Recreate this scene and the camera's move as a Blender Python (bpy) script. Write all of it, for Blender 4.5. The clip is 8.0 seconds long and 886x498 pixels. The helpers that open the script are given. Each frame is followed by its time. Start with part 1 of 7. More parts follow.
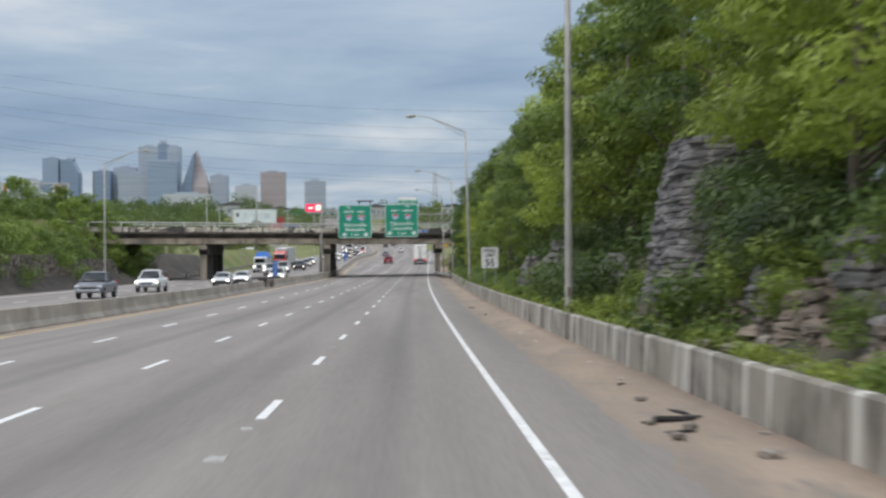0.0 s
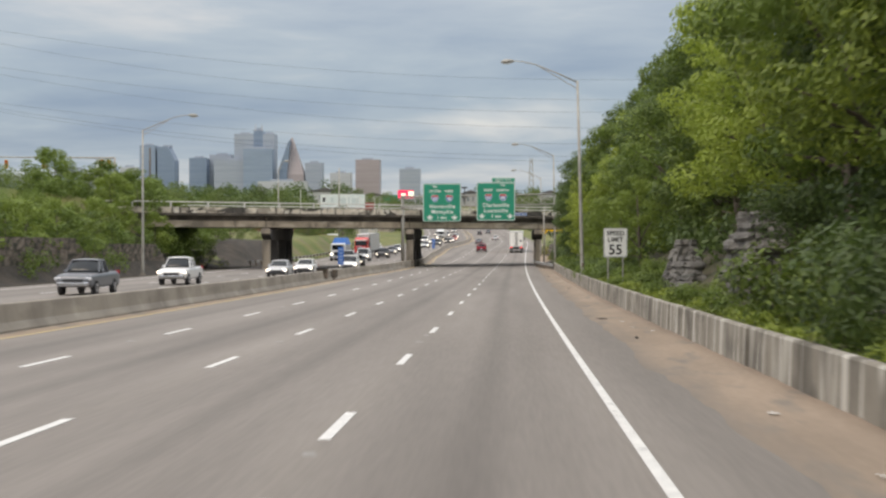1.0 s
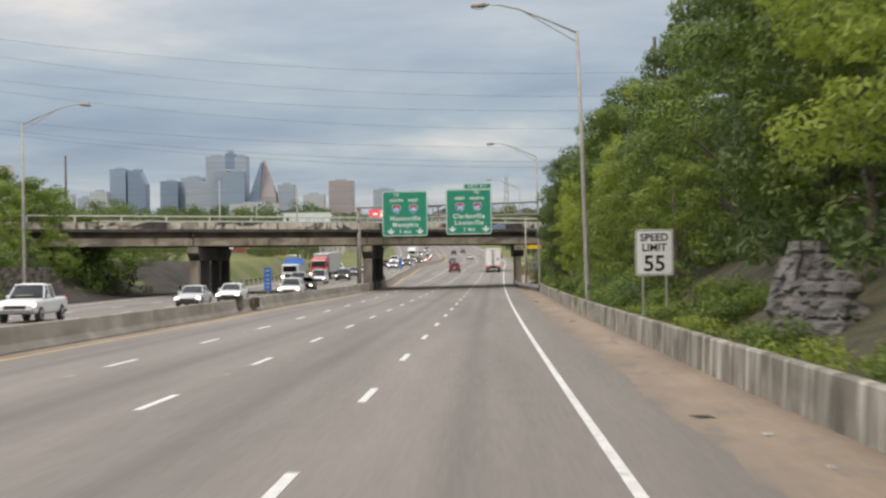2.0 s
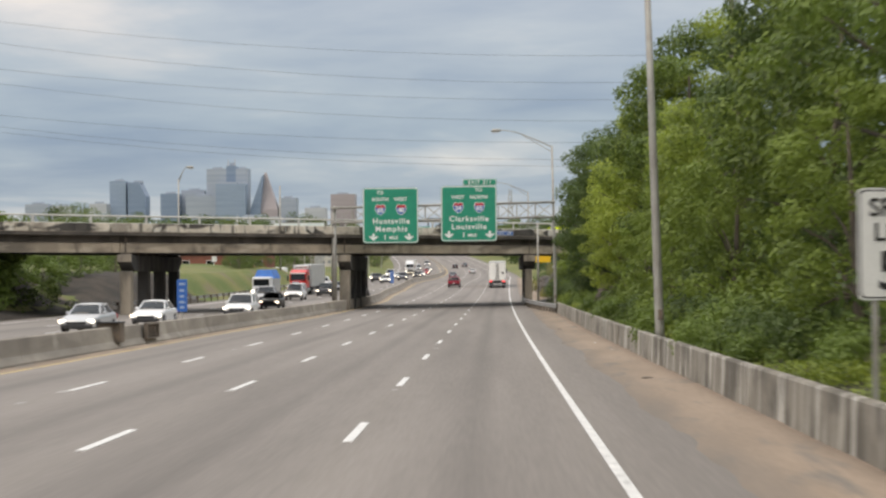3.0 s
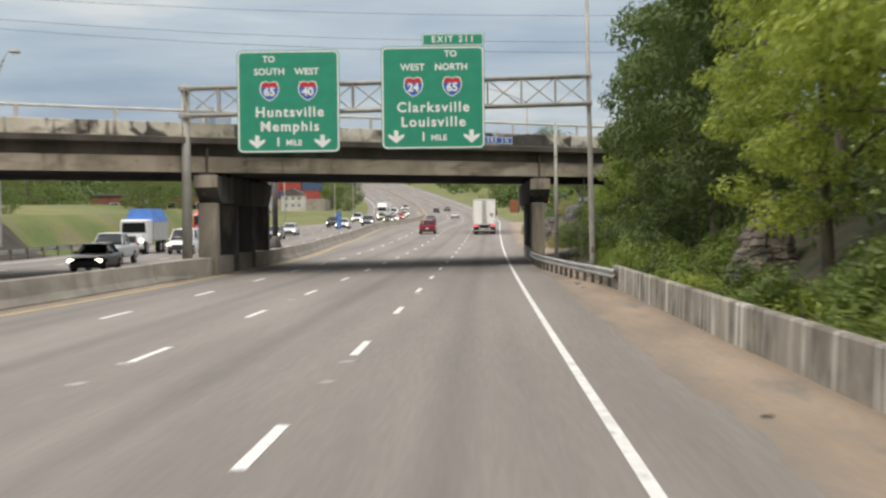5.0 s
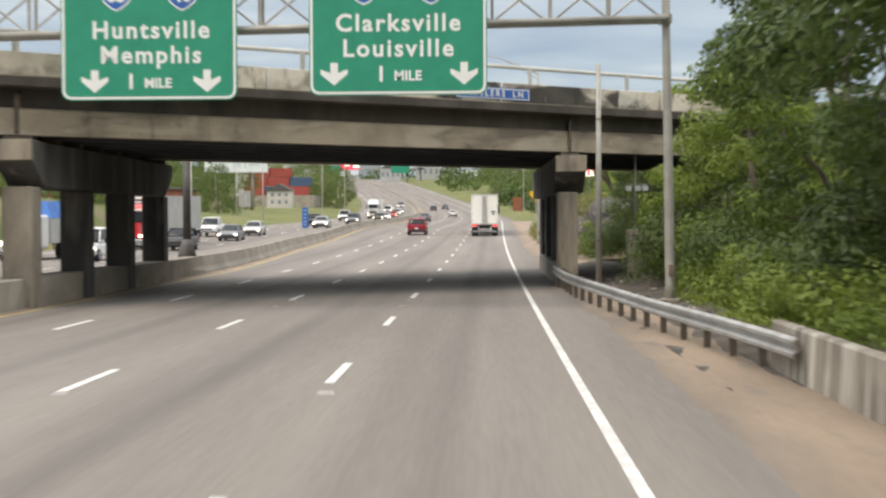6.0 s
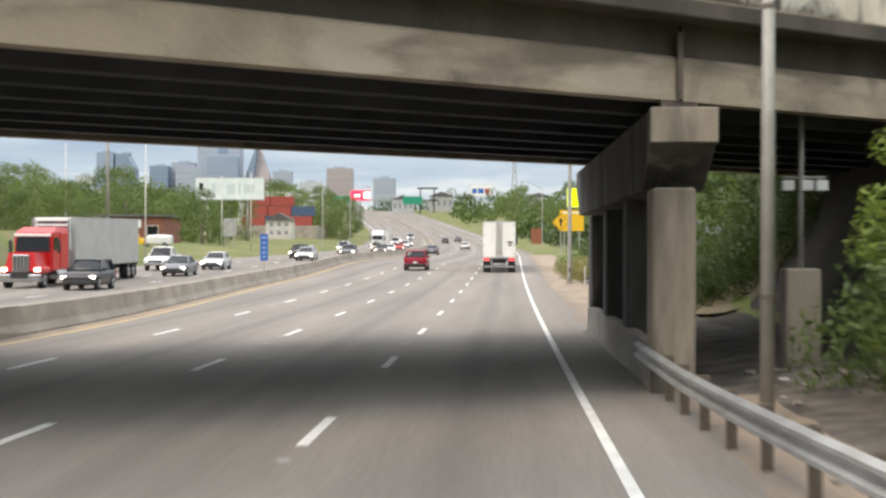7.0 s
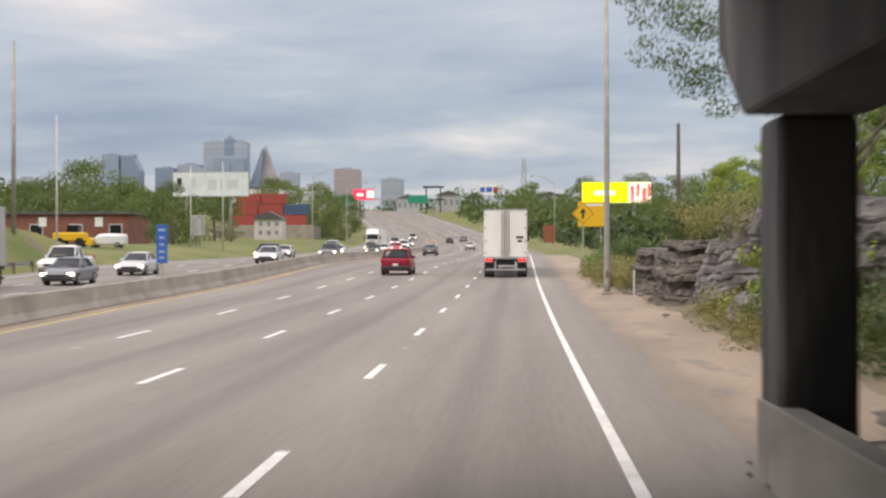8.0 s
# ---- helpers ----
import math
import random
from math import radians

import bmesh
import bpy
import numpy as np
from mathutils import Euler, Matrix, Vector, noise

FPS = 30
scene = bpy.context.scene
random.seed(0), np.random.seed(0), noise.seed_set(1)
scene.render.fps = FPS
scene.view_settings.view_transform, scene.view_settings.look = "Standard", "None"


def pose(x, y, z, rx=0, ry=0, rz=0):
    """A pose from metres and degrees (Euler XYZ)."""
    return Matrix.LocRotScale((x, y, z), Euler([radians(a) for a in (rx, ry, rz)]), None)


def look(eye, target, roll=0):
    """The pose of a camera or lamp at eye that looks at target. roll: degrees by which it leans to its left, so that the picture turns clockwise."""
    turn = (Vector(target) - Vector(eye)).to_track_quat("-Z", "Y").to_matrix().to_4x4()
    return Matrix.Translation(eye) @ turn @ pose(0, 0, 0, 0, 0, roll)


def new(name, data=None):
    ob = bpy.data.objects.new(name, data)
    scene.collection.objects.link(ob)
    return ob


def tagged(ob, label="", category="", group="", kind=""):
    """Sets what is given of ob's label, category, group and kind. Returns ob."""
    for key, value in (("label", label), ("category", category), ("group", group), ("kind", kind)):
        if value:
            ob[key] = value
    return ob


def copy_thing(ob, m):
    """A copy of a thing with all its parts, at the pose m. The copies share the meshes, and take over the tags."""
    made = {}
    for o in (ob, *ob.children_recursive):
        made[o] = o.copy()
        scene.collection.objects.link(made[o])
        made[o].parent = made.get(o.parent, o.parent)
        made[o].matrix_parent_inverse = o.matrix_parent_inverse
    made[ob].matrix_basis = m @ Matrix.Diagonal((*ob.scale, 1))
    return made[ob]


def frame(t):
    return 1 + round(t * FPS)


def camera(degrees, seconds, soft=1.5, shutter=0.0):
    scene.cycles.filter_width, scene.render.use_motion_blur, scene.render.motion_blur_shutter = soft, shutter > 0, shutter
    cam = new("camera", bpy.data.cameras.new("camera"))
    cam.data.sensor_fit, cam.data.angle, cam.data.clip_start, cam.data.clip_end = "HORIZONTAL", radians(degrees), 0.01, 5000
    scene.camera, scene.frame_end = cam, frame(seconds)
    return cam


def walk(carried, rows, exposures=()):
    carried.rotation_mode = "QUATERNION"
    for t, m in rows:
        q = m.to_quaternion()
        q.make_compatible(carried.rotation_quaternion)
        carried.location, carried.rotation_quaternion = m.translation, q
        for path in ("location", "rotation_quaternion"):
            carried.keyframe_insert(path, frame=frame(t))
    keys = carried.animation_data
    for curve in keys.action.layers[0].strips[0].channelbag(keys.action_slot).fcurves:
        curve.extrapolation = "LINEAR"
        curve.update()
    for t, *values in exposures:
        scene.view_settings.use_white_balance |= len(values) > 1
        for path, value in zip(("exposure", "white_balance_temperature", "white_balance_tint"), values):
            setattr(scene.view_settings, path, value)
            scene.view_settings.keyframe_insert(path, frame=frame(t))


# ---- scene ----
cam = camera(33.4, 8.0, 2.4, 0.32)
PATH = [
    (0, (-1.533, -0.445, 2.091), (-1.485, 1.554, 2.092), -0.3),
    (0.5, (-1.531, 13.549, 1.919), (-1.563, 15.549, 1.895), -2.5),
    (1, (-1.497, 27.774, 1.721), (-1.578, 29.773, 1.707), -0.0),
    (1.5, (-1.459, 42.001, 1.527), (-1.523, 44.000, 1.509), -0.4),
    (2, (-1.400, 56.105, 1.384), (-1.448, 58.104, 1.398), -0.8),
    (3.5, (-1.294, 98.555, 1.003), (-1.355, 100.553, 1.038), -0.1),
    (4, (-1.194, 112.838, 0.840), (-1.269, 114.836, 0.855), -0.0),
    (4.5, (-0.976, 127.066, 0.749), (-1.041, 129.065, 0.742), -0.7),
    (5, (-0.817, 141.348, 0.625), (-0.851, 143.348, 0.587), -0.6),
    (6.3, (-0.420, 178.177, 0.610), (-0.457, 180.176, 0.569), 0.1),
    (6.5, (-0.353, 183.813, 0.578), (-0.391, 185.812, 0.529), 0.5),
    (7, (-0.105, 198.160, 0.480), (-0.160, 200.159, 0.486), 0.2),
    (7.5, (0.129, 212.761, 0.428), (0.053, 214.758, 0.452), 0.8),
    (8, (0.402, 227.123, 0.334), (0.334, 229.121, 0.342), -0.1),
]
walk(cam, [(t, look(eye, target, roll)) for t, eye, target, roll in PATH], exposures=[(0.0, 0.0, 6950, 14), (0.5, 0.1, 7000, 14), (1.0, 0.08, 7850, 16), (2.0, 0.08, 7900, 16), (4.0, 0.07, 7950, 16), (5.0, 0.22, 8000, 15), (6.5, 0.5, 8000, 15), (7.0, 0.6, 7800, 15), (7.5, 0.64, 7600, 15), (8.0, 0.2, 8000, 21)])

# The road's own frame: x to the right of the edge line, s along the road, z above the road surface.
def road_dx(s):
    if s < 400:
        return 3e-5 * s * s
    return 4.8 + 0.024 * (s - 400) - 1.8e-4 * (s - 400) ** 2


def road_z(s):
    if s > 950:
        u = min(s, 1070) - 950
        return 20.64 + 0.0675 * u - 0.00028 * u * u
    extra = 0.0
    if 233 < s <= 345:
        extra = 0.95 * ((s - 233) / 112) ** 2
    elif 345 < s < 640:
        u = (s - 345) / 295
        extra = 0.95 * (1 - u * u * (3 - 2 * u))
    if s > 450:
        extra += 1.7e-5 * (s - 450) ** 2
    return -0.016 * s + 3.5e-5 * s * s + extra


def at(x, s, z=0.0):
    return Vector((x + road_dx(s), s, z + road_z(s)))


def place(x, s, z=0.0, turn=0.0, size=1.0, tilt=True):
    """Pose of a thing that stands at x, s, z of the road and is turned about its upright."""
    a = math.atan(road_dx(s + 0.5) - road_dx(s - 0.5))
    b = math.atan(road_z(s + 0.5) - road_z(s - 0.5)) if tilt else 0.0
    m = Matrix.Translation(at(x, s, z)) @ Matrix.Rotation(-a, 4, "Z") @ Matrix.Rotation(b, 4, "X")
    return m @ Matrix.Rotation(radians(turn), 4, "Z") @ Matrix.Diagonal((size, size, size, 1))


# ---- world and sun ----
world = bpy.data.worlds.new("overcast_sky")
scene.world = world
world.use_nodes = True
wn, wl = world.node_tree.nodes, world.node_tree.links
wn.clear()


def wnode(kind, **values):
    n = wn.new(kind)
    for key, value in values.items():
        n.inputs[key].default_value = value
    return n


w_out, w_bg = wn.new("ShaderNodeOutputWorld"), wn.new("ShaderNodeBackground")
w_co = wn.new("ShaderNodeTexCoord")
w_sep = wn.new("ShaderNodeSeparateXYZ")
w_sky = wn.new("ShaderNodeTexSky")
w_sky.sky_type, w_sky.sun_disc = "NISHITA", False
w_sky.sun_elevation, w_sky.sun_rotation = radians(55), radians(-133)
w_sky.air_density, w_sky.dust_density = 1.6, 2.5
wl.new(w_co.outputs["Generated"], w_sep.inputs[0])
# Clouds lie on a plane high above, so that they flatten towards the horizon.
w_up = wn.new("ShaderNodeMath")
w_up.operation = "MAXIMUM"
w_up.inputs[1].default_value = 0.0
wl.new(w_sep.outputs["Z"], w_up.inputs[0])
w_add = wn.new("ShaderNodeMath")
w_add.operation = "ADD"
w_add.inputs[1].default_value = 0.085
wl.new(w_up.outputs[0], w_add.inputs[0])
w_div = wn.new("ShaderNodeVectorMath")
w_div.operation = "DIVIDE"
w_comb = wn.new("ShaderNodeCombineXYZ")
for k in "XYZ":
    wl.new(w_add.outputs[0], w_comb.inputs[k])
wl.new(w_co.outputs["Generated"], w_div.inputs[0])
wl.new(w_comb.outputs[0], w_div.inputs[1])
w_n1 = wnode("ShaderNodeTexNoise", Scale=0.8, Detail=8.0, Roughness=0.56, Distortion=0.25)
wl.new(w_div.outputs[0], w_n1.inputs["Vector"])
w_r1 = wn.new("ShaderNodeValToRGB")
w_r1.color_ramp.elements[0].position, w_r1.color_ramp.elements[0].color = 0.32, (0.295, 0.41, 0.575, 1)
w_r1.color_ramp.elements[1].position, w_r1.color_ramp.elements[1].color = 0.74, (0.82, 0.835, 0.86, 1)
e = w_r1.color_ramp.elements.new(0.52)
e.color = (0.445, 0.557, 0.682, 1)
wl.new(w_n1.outputs["Fac"], w_r1.inputs[0])
# Overcast sky: low and bluish at the horizon, several times brighter overhead.
w_r2 = wn.new("ShaderNodeValToRGB")
w_r2.color_ramp.elements[0].position, w_r2.color_ramp.elements[0].color = 0.0, (0.89, 0.985, 1.05, 1)
w_r2.color_ramp.elements[1].position, w_r2.color_ramp.elements[1].color = 0.62, (3.1, 3.0, 2.9, 1)
e = w_r2.color_ramp.elements.new(0.10)
e.color = (0.79, 0.93, 1.055, 1)
e = w_r2.color_ramp.elements.new(0.21)
e.color = (1.2, 1.2, 1.235, 1)
wl.new(w_up.outputs[0], w_r2.inputs[0])
w_mul = wn.new("ShaderNodeMix")
w_mul.data_type, w_mul.blend_type = "RGBA", "MULTIPLY"
w_mul.inputs[0].default_value = 1.0
wl.new(w_r1.outputs[0], w_mul.inputs[6])
wl.new(w_r2.outputs[0], w_mul.inputs[7])
w_sk = wn.new("ShaderNodeMix")
w_sk.data_type, w_sk.blend_type = "RGBA", "MULTIPLY"
w_sk.inputs[0].default_value = 1.0
w_sk.inputs[7].default_value = (0.08, 0.08, 0.08, 1)
wl.new(w_sky.outputs[0], w_sk.inputs[6])
w_mix = wn.new("ShaderNodeMix")
w_mix.data_type = "RGBA"
w_mix.inputs[0].default_value = 0.80
wl.new(w_sk.outputs[2], w_mix.inputs[6])
wl.new(w_mul.outputs[2], w_mix.inputs[7])
wl.new(w_mix.outputs[2], w_bg.inputs[0])
w_bg.inputs[1].default_value = 1.0
wl.new(w_bg.outputs[0], w_out.inputs[0])
sun = new("sun", bpy.data.lights.new("sun", "SUN"))
sun.data.energy, sun.data.angle, sun.data.color = 1.3, radians(30), (1.0, 0.95, 0.88)
sun.matrix_world = look((-30, -28, 60), (0, 0, 0))


# ---- materials ----
def mat(name, a, b=None, rough=0.8, metal=0.0, scale=1.0, grain=30.0, bump=0.25, stretch=(1, 1, 1), space="Object", emit=0.0,
        contrast=0.3, rand=0.0, dist=0.02, grime=None):
    """Surface with broad patches between colours a and b, fine grain, relief and, where given, grime."""
    m = bpy.data.materials.new(name)
    m.use_nodes = True
    n, l = m.node_tree.nodes, m.node_tree.links
    bs = n["Principled BSDF"]
    b = b or tuple(v * 0.8 for v in a)
    co = n.new("ShaderNodeTexCoord")
    mp = n.new("ShaderNodeMapping")
    mp.inputs["Scale"].default_value = stretch
    l.new(co.outputs[space], mp.inputs[0])
    big = n.new("ShaderNodeTexNoise")
    big.inputs["Scale"].default_value, big.inputs["Detail"].default_value = scale, 6
    fine = n.new("ShaderNodeTexNoise")
    fine.inputs["Scale"].default_value, fine.inputs["Detail"].default_value = grain, 4
    l.new(mp.outputs[0], big.inputs["Vector"])
    l.new(mp.outputs[0], fine.inputs["Vector"])
    rp = n.new("ShaderNodeValToRGB")
    rp.color_ramp.elements[0].position, rp.color_ramp.elements[1].position = 0.5 - contrast * 0.4, 0.5 + contrast * 0.4
    rp.color_ramp.elements[0].color, rp.color_ramp.elements[1].color = (*a, 1), (*b, 1)
    l.new(big.outputs["Fac"], rp.inputs[0])
    last = rp.outputs[0]
    if grime:
        gn = n.new("ShaderNodeTexNoise")
        gn.inputs["Scale"].default_value, gn.inputs["Detail"].default_value = grime[1], 8
        l.new(mp.outputs[0], gn.inputs["Vector"])
        gr = n.new("ShaderNodeValToRGB")
        gr.color_ramp.elements[0].position, gr.color_ramp.elements[1].position = grime[2], grime[2] + 0.14
        l.new(gn.outputs["Fac"], gr.inputs[0])
        gm = n.new("ShaderNodeMix")
        gm.data_type = "RGBA"
        gm.inputs[7].default_value = (*grime[0], 1)
        l.new(gr.outputs[0], gm.inputs[0])
        l.new(last, gm.inputs[6])
        last = gm.outputs[2]
    hs = n.new("ShaderNodeHueSaturation")
    mr = n.new("ShaderNodeMapRange")
    mr.inputs[3].default_value, mr.inputs[4].default_value = 0.82, 1.16
    l.new(fine.outputs["Fac"], mr.inputs[0])
    if rand:
        oi = n.new("ShaderNodeObjectInfo")
        ma = n.new("ShaderNodeMath")
        ma.operation = "MULTIPLY_ADD"
        ma.inputs[1].default_value = rand
        l.new(oi.outputs["Random"], ma.inputs[0])
        l.new(mr.outputs[0], ma.inputs[2])
        sb = n.new("ShaderNodeMath")
        sb.operation = "SUBTRACT"
        sb.inputs[1].default_value = rand / 2
        l.new(ma.outputs[0], sb.inputs[0])
        l.new(sb.outputs[0], hs.inputs["Value"])
    else:
        l.new(mr.outputs[0], hs.inputs["Value"])
    l.new(last, hs.inputs["Color"])
    l.new(hs.outputs[0], bs.inputs["Base Color"])
    bs.inputs["Roughness"].default_value, bs.inputs["Metallic"].default_value = rough, metal
    if bump:
        bp = n.new("ShaderNodeBump")
        bp.inputs["Strength"].default_value, bp.inputs["Distance"].default_value = bump, dist
        l.new(fine.outputs["Fac"], bp.inputs["Height"])
        l.new(bp.outputs[0], bs.inputs["Normal"])
    if emit:
        l.new(hs.outputs[0], bs.inputs["Emission Color"])
        bs.inputs["Emission Strength"].default_value = emit
    return m


def plain(name, col, rough=0.5, metal=0.0, emit=0.0):
    return mat(name, col, tuple(v * 0.9 for v in col), rough, metal, 3.0, 60.0, 0.05, emit=emit, contrast=0.8)


def leaf_mat(name, dark, light, thin=0.36):
    m = bpy.data.materials.new(name)
    m.use_nodes = True
    n, l = m.node_tree.nodes, m.node_tree.links
    bs, out = n["Principled BSDF"], n["Material Output"]
    geo, oi = n.new("ShaderNodeNewGeometry"), n.new("ShaderNodeObjectInfo")
    no = n.new("ShaderNodeTexNoise")
    no.inputs["Scale"].default_value, no.inputs["Detail"].default_value = 0.45, 3
    co = n.new("ShaderNodeTexCoord")
    l.new(co.outputs["Object"], no.inputs["Vector"])
    ad = n.new("ShaderNodeMath")
    ad.operation = "MULTIPLY_ADD"
    ad.inputs[1].default_value = 0.34
    l.new(geo.outputs["Random Per Island"], ad.inputs[0])
    l.new(no.outputs["Fac"], ad.inputs[2])
    ad2 = n.new("ShaderNodeMath")
    ad2.operation = "MULTIPLY_ADD"
    ad2.inputs[1].default_value = 0.35
    l.new(oi.outputs["Random"], ad2.inputs[0])
    l.new(ad.outputs[0], ad2.inputs[2])
    rp = n.new("ShaderNodeValToRGB")
    rp.color_ramp.elements[0].position, rp.color_ramp.elements[1].position = 0.40, 0.95
    rp.color_ramp.elements[0].color, rp.color_ramp.elements[1].color = (*dark, 1), (*light, 1)
    l.new(ad2.outputs[0], rp.inputs[0])
    l.new(rp.outputs[0], bs.inputs["Base Color"])
    bs.inputs["Roughness"].default_value = 0.55
    tr = n.new("ShaderNodeBsdfTranslucent")
    l.new(rp.outputs[0], tr.inputs[0])
    mx = n.new("ShaderNodeMixShader")
    mx.inputs[0].default_value = thin
    l.new(bs.outputs[0], mx.inputs[1])
    l.new(tr.outputs[0], mx.inputs[2])
    l.new(mx.outputs[0], out.inputs[0])
    return m


def road_mat():
    """Worn grey asphalt: darker wheel tracks and oil line in every lane, cracks and patches. UV is x, s in metres."""
    m = mat("asphalt", (0.226, 0.201, 0.181), (0.19, 0.169, 0.152), 0.88, 0, 0.35, 14.0, 0.3, (1, 0.05, 1), "UV", dist=0.01)
    n, l = m.node_tree.nodes, m.node_tree.links
    bs = n["Principled BSDF"]
    hs = bs.inputs["Base Color"].links[0].from_node
    uv = n.new("ShaderNodeUVMap")
    sp = n.new("ShaderNodeSeparateXYZ")
    l.new(uv.outputs[0], sp.inputs[0])
    ph = n.new("ShaderNodeMath")
    ph.operation = "DIVIDE"
    ph.inputs[1].default_value = 3.66
    l.new(sp.outputs["X"], ph.inputs[0])
    fr = n.new("ShaderNodeMath")
    fr.operation = "FRACT"
    l.new(ph.outputs[0], fr.inputs[0])
    rp = n.new("ShaderNodeValToRGB")
    el = rp.color_ramp.elements
    el[0].position, el[0].color = 0.0, (1.06, 1.06, 1.05, 1)
    el[1].position, el[1].color = 1.0, (1.06, 1.06, 1.05, 1)
    for p, v in ((0.14, 1.04), (0.26, 0.95), (0.38, 0.97), (0.45, 0.82), (0.50, 0.74), (0.55, 0.82), (0.62, 0.97), (0.76, 0.94), (0.88, 1.04)):
        q = el.new(p)
        q.color = (v, v, v, 1)
    l.new(fr.outputs[0], rp.inputs[0])
    mx = n.new("ShaderNodeMix")
    mx.data_type, mx.blend_type = "RGBA", "MULTIPLY"
    mx.inputs[0].default_value = 0.85
    l.new(hs.outputs[0], mx.inputs[6])
    l.new(rp.outputs[0], mx.inputs[7])
    pn = n.new("ShaderNodeTexNoise")
    mp = n.new("ShaderNodeMapping")
    mp.inputs["Scale"].default_value = (0.55, 0.035, 1)
    l.new(uv.outputs[0], mp.inputs[0])
    l.new(mp.outputs[0], pn.inputs["Vector"])
    pn.inputs["Scale"].default_value, pn.inputs["Detail"].default_value = 1.0, 7
    pr = n.new("ShaderNodeValToRGB")
    pr.color_ramp.elements[0].position, pr.color_ramp.elements[0].color = 0.35, (0.84, 0.83, 0.82, 1)
    pr.color_ramp.elements[1].position, pr.color_ramp.elements[1].color = 0.65, (1.1, 1.09, 1.08, 1)
    l.new(pn.outputs["Fac"], pr.inputs[0])
    m2 = n.new("ShaderNodeMix")
    m2.data_type, m2.blend_type = "RGBA", "MULTIPLY"
    m2.inputs[0].default_value = 0.9
    l.new(mx.outputs[2], m2.inputs[6])
    l.new(pr.outputs[0], m2.inputs[7])
    l.new(m2.outputs[2], bs.inputs["Base Color"])
    return m


def layered(m, layers):
    """Stains laid over a surface: colour, stretch of the noise, where it sets in and is full, how strong."""
    n, l = m.node_tree.nodes, m.node_tree.links
    bs = n["Principled BSDF"]
    last = bs.inputs["Base Color"].links[0].from_socket
    co = n.new("ShaderNodeTexCoord")
    for k, (col, st, lo, hi, amount) in enumerate(layers):
        mp = n.new("ShaderNodeMapping")
        mp.inputs["Scale"].default_value = st
        mp.inputs["Location"].default_value = (3.7 * k, 1.9 * k, 5.3 * k)
        l.new(co.outputs["Object"], mp.inputs[0])
        no = n.new("ShaderNodeTexNoise")
        no.inputs["Scale"].default_value, no.inputs["Detail"].default_value, no.inputs["Distortion"].default_value = 1.0, 5, 0.35
        l.new(mp.outputs[0], no.inputs["Vector"])
        mr = n.new("ShaderNodeMapRange")
        mr.inputs[1].default_value, mr.inputs[2].default_value, mr.inputs[4].default_value = lo, hi, amount
        l.new(no.outputs["Fac"], mr.inputs[0])
        mx = n.new("ShaderNodeMix")
        mx.data_type = "RGBA"
        l.new(mr.outputs[0], mx.inputs[0])
        l.new(last, mx.inputs[6])
        mx.inputs[7].default_value = (*col, 1)
        last = mx.outputs[2]
    l.new(last, bs.inputs["Base Color"])
    return m


ASPHALT = road_mat()
DIRT = mat("sandy_dirt", (0.325, 0.245, 0.182), (0.25, 0.19, 0.142), 0.95, 0, 0.5, 9.0, 0.6, (1, 0.25, 1), "UV", grime=((0.19, 0.165, 0.14), 1.4, 0.54))
 
def fade_dirt(m):
    """Thin dirt near the traffic lets the asphalt through."""
    n, l = m.node_tree.nodes, m.node_tree.links
    bs = n["Principled BSDF"]
    last = bs.inputs["Base Color"].links[0].from_socket
    uv = n.new("ShaderNodeUVMap")
    sp = n.new("ShaderNodeSeparateXYZ")
    l.new(uv.outputs[0], sp.inputs[0])
    mp = n.new("ShaderNodeMapping")
    mp.inputs["Scale"].default_value = (1.5, 0.25, 1)
    l.new(uv.outputs[0], mp.inputs[0])
    no = n.new("ShaderNodeTexNoise")
    no.inputs["Scale"].default_value, no.inputs["Detail"].default_value = 1.0, 7
    l.new(mp.outputs[0], no.inputs["Vector"])
    ad = n.new("ShaderNodeMath")
    ad.operation = "MULTIPLY_ADD"
    ad.inputs[1].default_value = 1.6
    l.new(no.outputs["Fac"], ad.inputs[0])
    l.new(sp.outputs["X"], ad.inputs[2])
    mr = n.new("ShaderNodeMapRange")
    mr.inputs[1].default_value, mr.inputs[2].default_value = 1.75, 2.85
    l.new(ad.outputs[0], mr.inputs[0])
    mx = n.new("ShaderNodeMix")
    mx.data_type = "RGBA"
    mx.inputs[6].default_value = (0.17, 0.145, 0.123, 1)
    l.new(mr.outputs[0], mx.inputs[0])
    l.new(last, mx.inputs[7])
    l.new(mx.outputs[2], bs.inputs["Base Color"])


DIRT_EDGE = mat("thin_sandy_dirt", (0.325, 0.245, 0.182), (0.25, 0.19, 0.142), 0.95, 0, 0.5, 9.0, 0.6, (1, 0.25, 1), "UV", grime=((0.19, 0.165, 0.14), 1.4, 0.56))
fade_dirt(DIRT_EDGE)
GROUND = mat("grass_ground", (0.092, 0.128, 0.028), (0.175, 0.168, 0.052), 0.95, 0, 0.12, 3.0, 0.9, dist=0.15, grime=((0.17, 0.13, 0.09), 0.3, 0.56))
GRAVEL = mat("grey_gravel", (0.15, 0.128, 0.108), (0.062, 0.054, 0.046), 0.95, 0, 1.2, 9.0, 0.9, dist=0.08)
